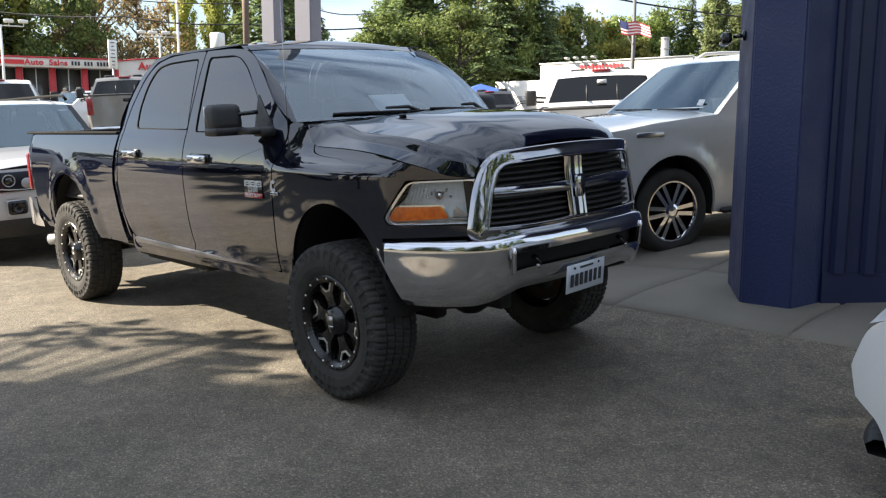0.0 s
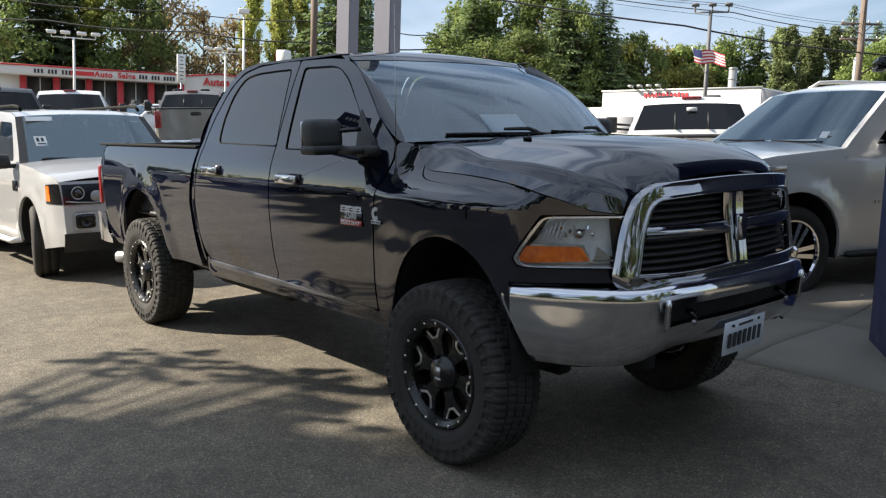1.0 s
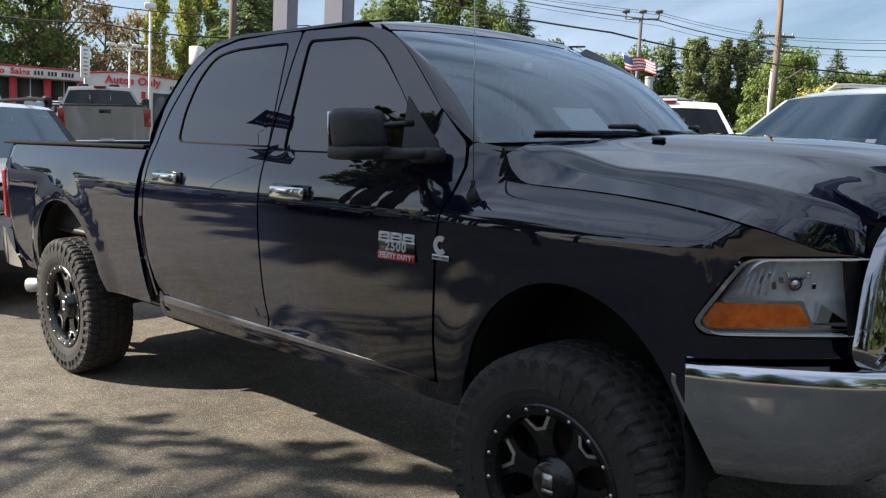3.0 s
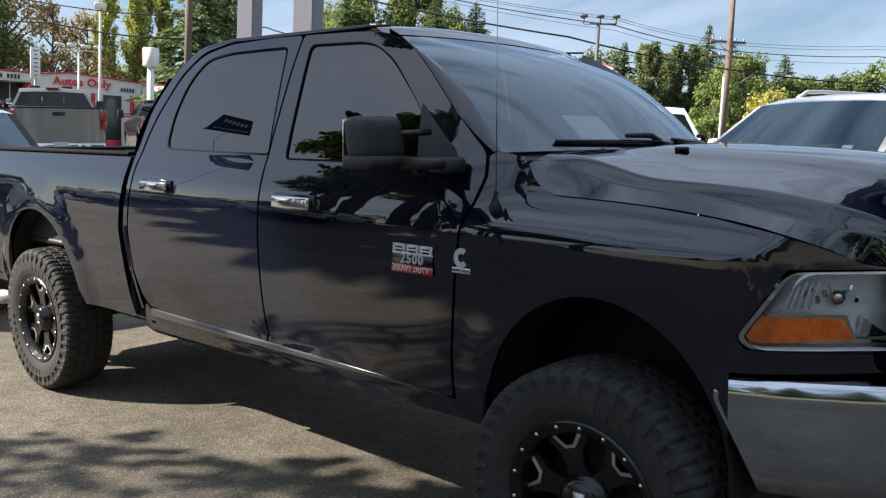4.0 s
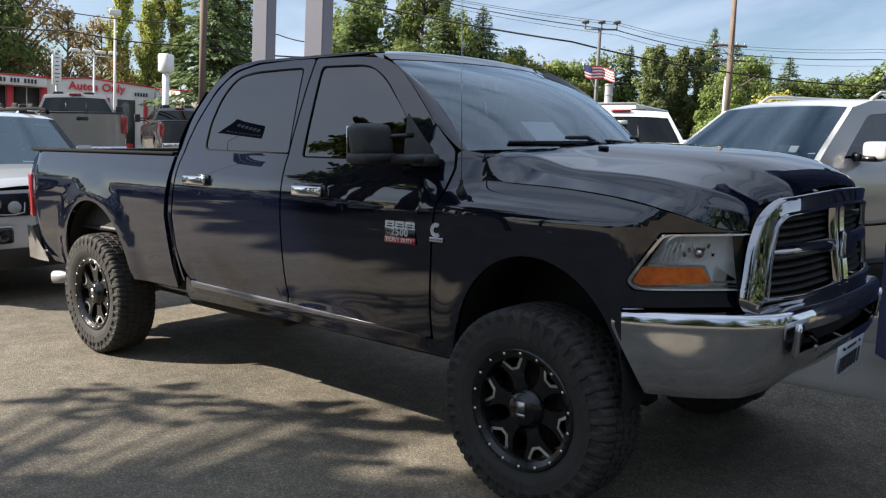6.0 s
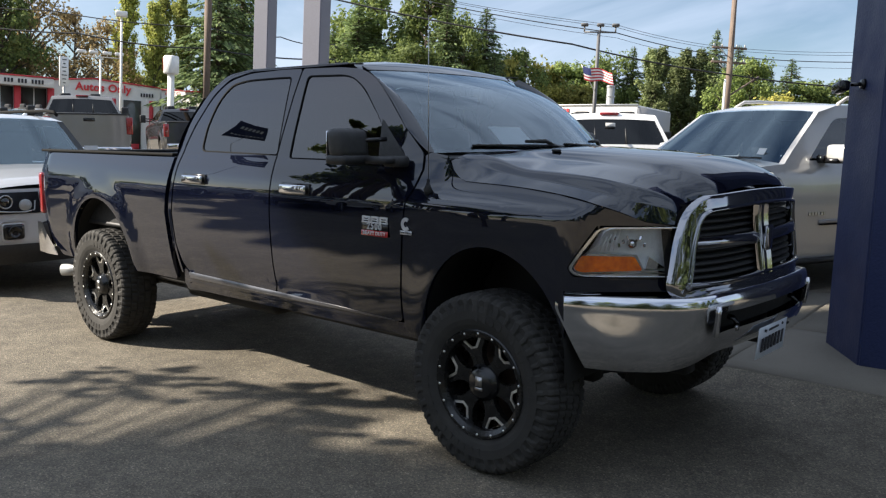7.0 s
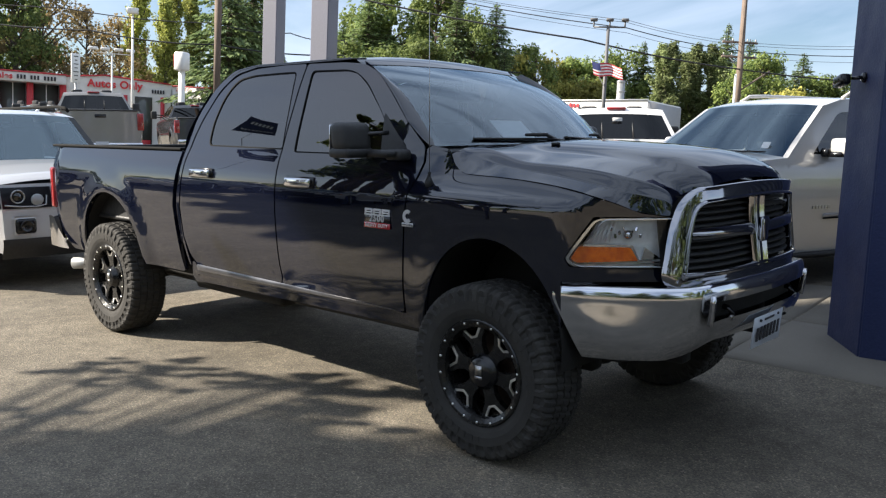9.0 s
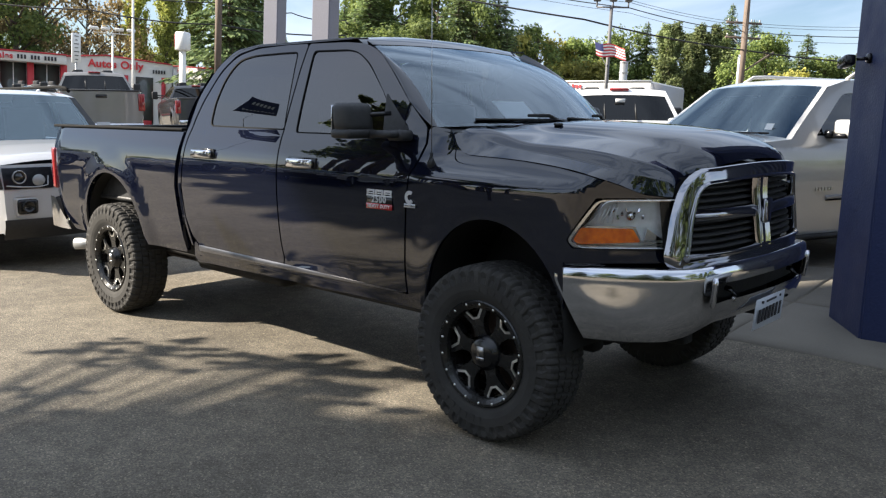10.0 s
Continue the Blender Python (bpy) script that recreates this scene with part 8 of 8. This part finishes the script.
TREES = [
    (-66.3, 11.4, 12.3, 7.3, "green"), (-67.7, 14.2, 16.5, 7.4, "fir"), (-67.4, 18.0, 16.6, 5.2, "poplar"), (-63.7, 20.4, 12.8, 7.2, "green"), (-65.0, 22.8, 14.1, 6.5, "rust"), (-65.5, 26.6, 12.3, 6.5, "rust"), (-68.1, 30.6, 12.3, 6.2, "rust"),
    (-68.3, 32.3, 16.7, 4.2, "poplar"), (-65.1, 33.2, 14.4, 3.4, "poplar"), (-64.0, 35.2, 15.1, 3.8, "poplar"), (-75.0, 39.5, 19.9, 4.6, "poplar"), (-53.0, 31.7, 17.5, 6.5, "fir"), (-55.4, 35.4, 17.2, 6.3, "fir"), (-58.2, 47.1, 13.3, 7.7, "fir"),
    (-59.7, 50.0, 15.5, 9.6, "green"), (-54.4, 46.8, 15.4, 8.5, "fir"), (-55.2, 50.3, 16.9, 9.9, "green"), (-55.7, 54.3, 17.1, 9.0, "fir"), (-50.2, 51.2, 16.8, 9.5, "green"), (-46.3, 49.5, 15.1, 6.6, "fir"), (-45.3, 50.6, 14.2, 5.5, "green"),
    (-45.3, 53.5, 15.3, 6.9, "fir"), (-35.4, 28.6, 8.0, 6.0, "green"), (-34.1, 30.1, 7.8, 6.0, "green"), (-33.2, 32.4, 8.2, 6.0, "green"), (-45.8, 51.5, 11.7, 6.1, "green"), (-43.4, 52.6, 11.2, 5.5, "fir"), (-45.2, 56.6, 11.5, 6.1, "yellow"),
    (-44.0, 57.9, 12.0, 6.6, "green"), (-43.3, 60.1, 11.3, 6.7, "yellow"), (-41.9, 61.6, 11.0, 7.4, "green"), (-40.7, 62.9, 11.0, 6.8, "green"), (-40.6, 60.0, 9.7, 6.9, "yellow"), (-41.7, 58.8, 9.1, 5.7, "yellow"), (-40.7, 64.3, 11.8, 5.8, "green"),
    (-39.7, 65.4, 12.6, 6.2, "green"), (-38.3, 66.9, 13.4, 5.5, "fir"), (-35.0, 64.4, 12.7, 3.6, "pale"), (-34.2, 64.8, 12.8, 3.6, "pale"), (-33.3, 67.5, 13.0, 3.8, "pale"), (-32.2, 68.0, 12.9, 3.8, "pale"), (-35.0, 68.9, 12.5, 4.0, "pale"),
    (-31.5, 68.4, 12.5, 3.6, "pale"), (-32.7, 72.2, 15.4, 5.0, "fir"), (-30.1, 71.2, 13.6, 6.0, "fir"), (-26.6, 66.2, 11.2, 6.0, "green"), (-27.7, 63.5, 10.5, 5.0, "green"), (-30.1, 75.6, 12.5, 4.0, "fir"), (-28.8, 76.1, 11.9, 4.0, "fir"),
    (-25.1, 71.0, 12.1, 6.0, "fir"), (-22.5, 61.3, 8.4, 5.0, "yellow"), (-22.9, 69.7, 9.6, 6.0, "green"), (-22.3, 72.0, 10.0, 6.0, "green"), (-22.1, 74.2, 10.7, 5.0, "fir"), (-20.6, 74.6, 10.5, 7.0, "green"), (-18.7, 73.1, 11.3, 7.0, "fir"),
    (-16.8, 73.6, 11.6, 8.0, "green"), (-14.6, 74.1, 11.6, 8.0, "fir"), (-70.5, 5.0, 14.0, 8.0, "fir"), (-69.0, 17.0, 16.0, 8.0, "fir"), (-70.0, 23.5, 12.0, 7.0, "green"), (-60.0, 37.5, 15.5, 6.5, "fir"), (-62.0, 41.5, 10.5, 6.0, "green"),
    (-49.0, 58.4, 9.8, 5.5, "green"),
]
for i, (x, y, top, width, kind) in enumerate(TREES):
    plant(kind, x, y, top, width, i, 1.12)


def far_woods():
    """The low tangle that closes the view under the crowns."""
    rnd = random.Random(9)
    bm = bmesh.new()
    spots = []
    for k in range(24000):
        # past 178 degrees the woods are unseen, added to darken the mirrored horizon
        a = radians(rnd.uniform(84, 178) if k < 9000 else rnd.uniform(178, 444))
        d = rnd.uniform(84, 96)
        x, y = 2.5 + d * math.cos(a), -4 + d * math.sin(a)
        h = 4.6 + 2.0 * noise.noise((x * 0.12, y * 0.12, 3.0)) + 1.2 * noise.noise((x * 0.4, y * 0.4, 5.0))
        z = ground_z(x, y) + h * rnd.uniform(0.0, 1.0) ** 0.8
        spots.append((Vector((x, y, z)), Vector((-math.cos(a), -math.sin(a), 0.4))))
    leaf_cloud(bm, spots, rnd, 0.55)
    ob = part("far_woods", bm, LEAF_GREEN, None, soft=False)
    tagged(ob, "low dark green woods closing the distance", "woods", kind="stuff")


far_woods()


# trees behind the camera that shade the lot and show in the paint
def shade_tree(x, y, seed, radius, count, size, reach=27.0, lobes=(), clusters=44):
    """A tall tree whose high crown throws its shadow on the lot about (x, y), and its outer boughs about the lobes."""
    c = Vector((x, y, ground_z(x, y))) - SUN_DIR * reach
    foot = Vector((c.x, c.y, ground_z(c.x, c.y)))
    top = c.z + radius - foot.z
    boughs = [(Vector((u, v, ground_z(u, v))) - SUN_DIR * reach - foot, r) for u, v, r in lobes]
    trunk, crown = broad_tree(seed, top, radius, LEAF_GREEN, count, size, low=1 - 2 * radius / top, boughs=boughs, clusters=clusters)
    t = thing("shade_tree", "tall leafy tree with a high crown", "tree", upright(c.x, c.y), "shade trees")
    part_of("trunk", trunk, None, t, soft=False)
    part_of("crown", crown, None, t, soft=False)




# dappled patches on the lot: middle, half width across and half depth
DAPPLES = [(-3.0, -1.76, 0.15, 0.13), (-2.99, -1.52, 0.19, 0.15), (-2.95, -1.3, 0.17, 0.13), (-2.5, -1.6, 0.25, 0.18), (-2.52, -1.3, 0.15, 0.26), (-2.67, -1.03, 0.12, 0.14), (-2.14, -1.41, 0.21, 0.12), (-2.29, -1.08, 0.15, 0.19),
           (-1.91, -1.12, 0.21, 0.16), (-1.78, -0.91, 0.21, 0.2), (-1.7, -0.67, 0.22, 0.2), (-2.31, -2.21, 0.13, 0.1), (-2.13, -2.04, 0.11, 0.07), (-1.35, -1.18, 0.16, 0.12), (-1.2, -0.97, 0.15, 0.23), (-0.96, -1.32, 0.21, 0.18)]
DAPPLES += [(-1.25, -1.48, 0.21, 0.13), (-1.37, -1.81, 0.26, 0.14), (-1.69, -2.11, 0.32, 0.09), (-0.78, -1.0, 0.09, 0.06), (-0.59, -0.97, 0.08, 0.04), (-0.63, -1.29, 0.17, 0.13), (-0.34, -1.17, 0.2, 0.11),
            (0.50, -0.92, 0.34, 0.22), (0.22, -1.15, 0.30, 0.18), (0.75, -0.65, 0.30, 0.20), (-1.41, -0.8, 0.14, 0.12), (-1.32, -0.22, 0.15, 0.12), (-1.08, -0.5, 0.1, 0.06), (-0.13, -1.07, 0.11, 0.09), (0.87, -0.90, 0.40, 0.30), (0.98, -0.80, 0.40, 0.25), (-1.09, -0.49, 0.25, 0.20), (-1.23, -0.61, 0.25, 0.16), (-1.39, -0.20, 0.20, 0.14), (-1.39, -0.67, 0.25, 0.12), (-0.96, -0.45, 0.25, 0.20),
            (-1.55, -0.70, 0.30, 0.16), (-1.68, -0.89, 0.28, 0.16), (-2.09, -0.95, 0.28, 0.12), (-1.12, -1.02, 0.30, 0.18), (-1.08, -1.28, 0.30, 0.12), (-2.84, -1.54, 0.30, 0.10), (-2.60, -1.25, 0.25, 0.10)]
sprays = random.Random(5)
FRONDS = []
for u, v, a, b in DAPPLES:
    for _ in range(max(2, round(a * b * 150))):
        p, q = 0.75 * a * sprays.uniform(-1, 1), 0.5 * b * sprays.uniform(-1, 1)
        FRONDS.append((u + 0.79 * p - 0.61 * q, v + 0.61 * p + 0.79 * q, 0.032 * sprays.uniform(0.6, 1.3)))
shade_tree(-0.6, -3.4, 101, 0.7, 8000, 0.056, 8.5, lobes=FRONDS, clusters=12)
shade_tree(3.9, 0.6, 104, 2.0, 9000, 0.24, lobes=[(-0.5, 2.65, 0.4), (-0.15, 2.65, 0.4), (0.25, 2.85, 0.4), (-0.9, 2.95, 0.4), (-0.5, 4.1, 0.6), (-0.1, 4.6, 0.6), (0.2, 5.3, 0.6), (-0.6, 4.9, 0.6), (-0.2, 5.7, 0.6), (0.6, 1.6, 0.6), (1.0, 2.2, 0.7), (1.6, 1.5, 0.8), (0.5, 2.6, 0.6), (2.2, 2.2, 0.8), (0.7, 0.4, 0.6), (1.2, 0.8, 0.7), (0.9, -0.1, 0.6), (0.3, -0.4, 0.45), (1.3, 2.6, 0.7), (1.9, 3.2, 0.8), (2.5, 3.7, 0.8), (3.1, 4.3, 0.8), (3.65, 4.8, 0.8), (4.3, 5.4, 0.9)] * 3)
# unseen crowns added to shade the lot; several only darken ground the doors mirror
for x, y, seed, radius, count in ((2.4, -2.6, 102, 2.7, 6500), (-2.9, -5.1, 124, 1.6, 3500), (-0.9, -4.4, 122, 1.6, 4200), (0.3, -6.2, 103, 2.8, 4200), (-3.8, -6.6, 105, 2.2, 4000), (-5.2, -9.4, 115, 2.4, 4200), (-5.2, -5.0, 116, 1.4, 3000), (-8.5, -7.5, 117, 2.4, 4000), (-12.2, -9.2, 118, 2.6, 4000), (-15.4, -12.0, 119, 2.6, 4000), (-19.0, -13.8, 120, 2.8, 4000), (-22.5, -17.5, 121, 2.8, 4000), (5.2, -4.2, 106, 2.8, 3600),
                                   (-7.0, -5.2, 113, 1.1, 1500), (-9.8, -7.8, 114, 1.2, 1500), (-8.5, -11.2, 107, 1.8, 2000), (-12.6, -15.2, 108, 2.0, 2000), (-17.0, -19.4, 109, 2.0, 2000), (-5.0, -12.5, 110, 2.6, 2600), (-9.5, -18.0, 111, 2.8, 2600)):
    shade_tree(x, y, seed, radius, count, 0.26)
# unseen trees added so chrome and paint mirror dark crowns instead of sky
for i, (x, y, top, width, kind) in enumerate([(-30, -50, 7, 9, "green"), (-8, -56, 8, 9, "fir"), (10, -52, 7, 9, "green"), (28, -44, 8, 9, "fir"), (44, -30, 6, 9, "green"), (-52, -40, 6, 9, "poplar"), (-60, -22, 7, 9, "green"), (50, -8, 7, 9, "fir"), (54, 14, 8, 9, "green"), (7, -33, 15, 10, "fir"), (14, -30, 14, 9, "green"), (19, -25, 17, 9, "fir"), (24, -20, 16, 9, "fir"), (27, -13, 17, 10, "green"), (29, -6, 16, 9, "fir"), (30, 1, 17, 10, "fir"), (31, 8, 15, 10, "green")]):
    plant(kind, x, y, top, width, i)
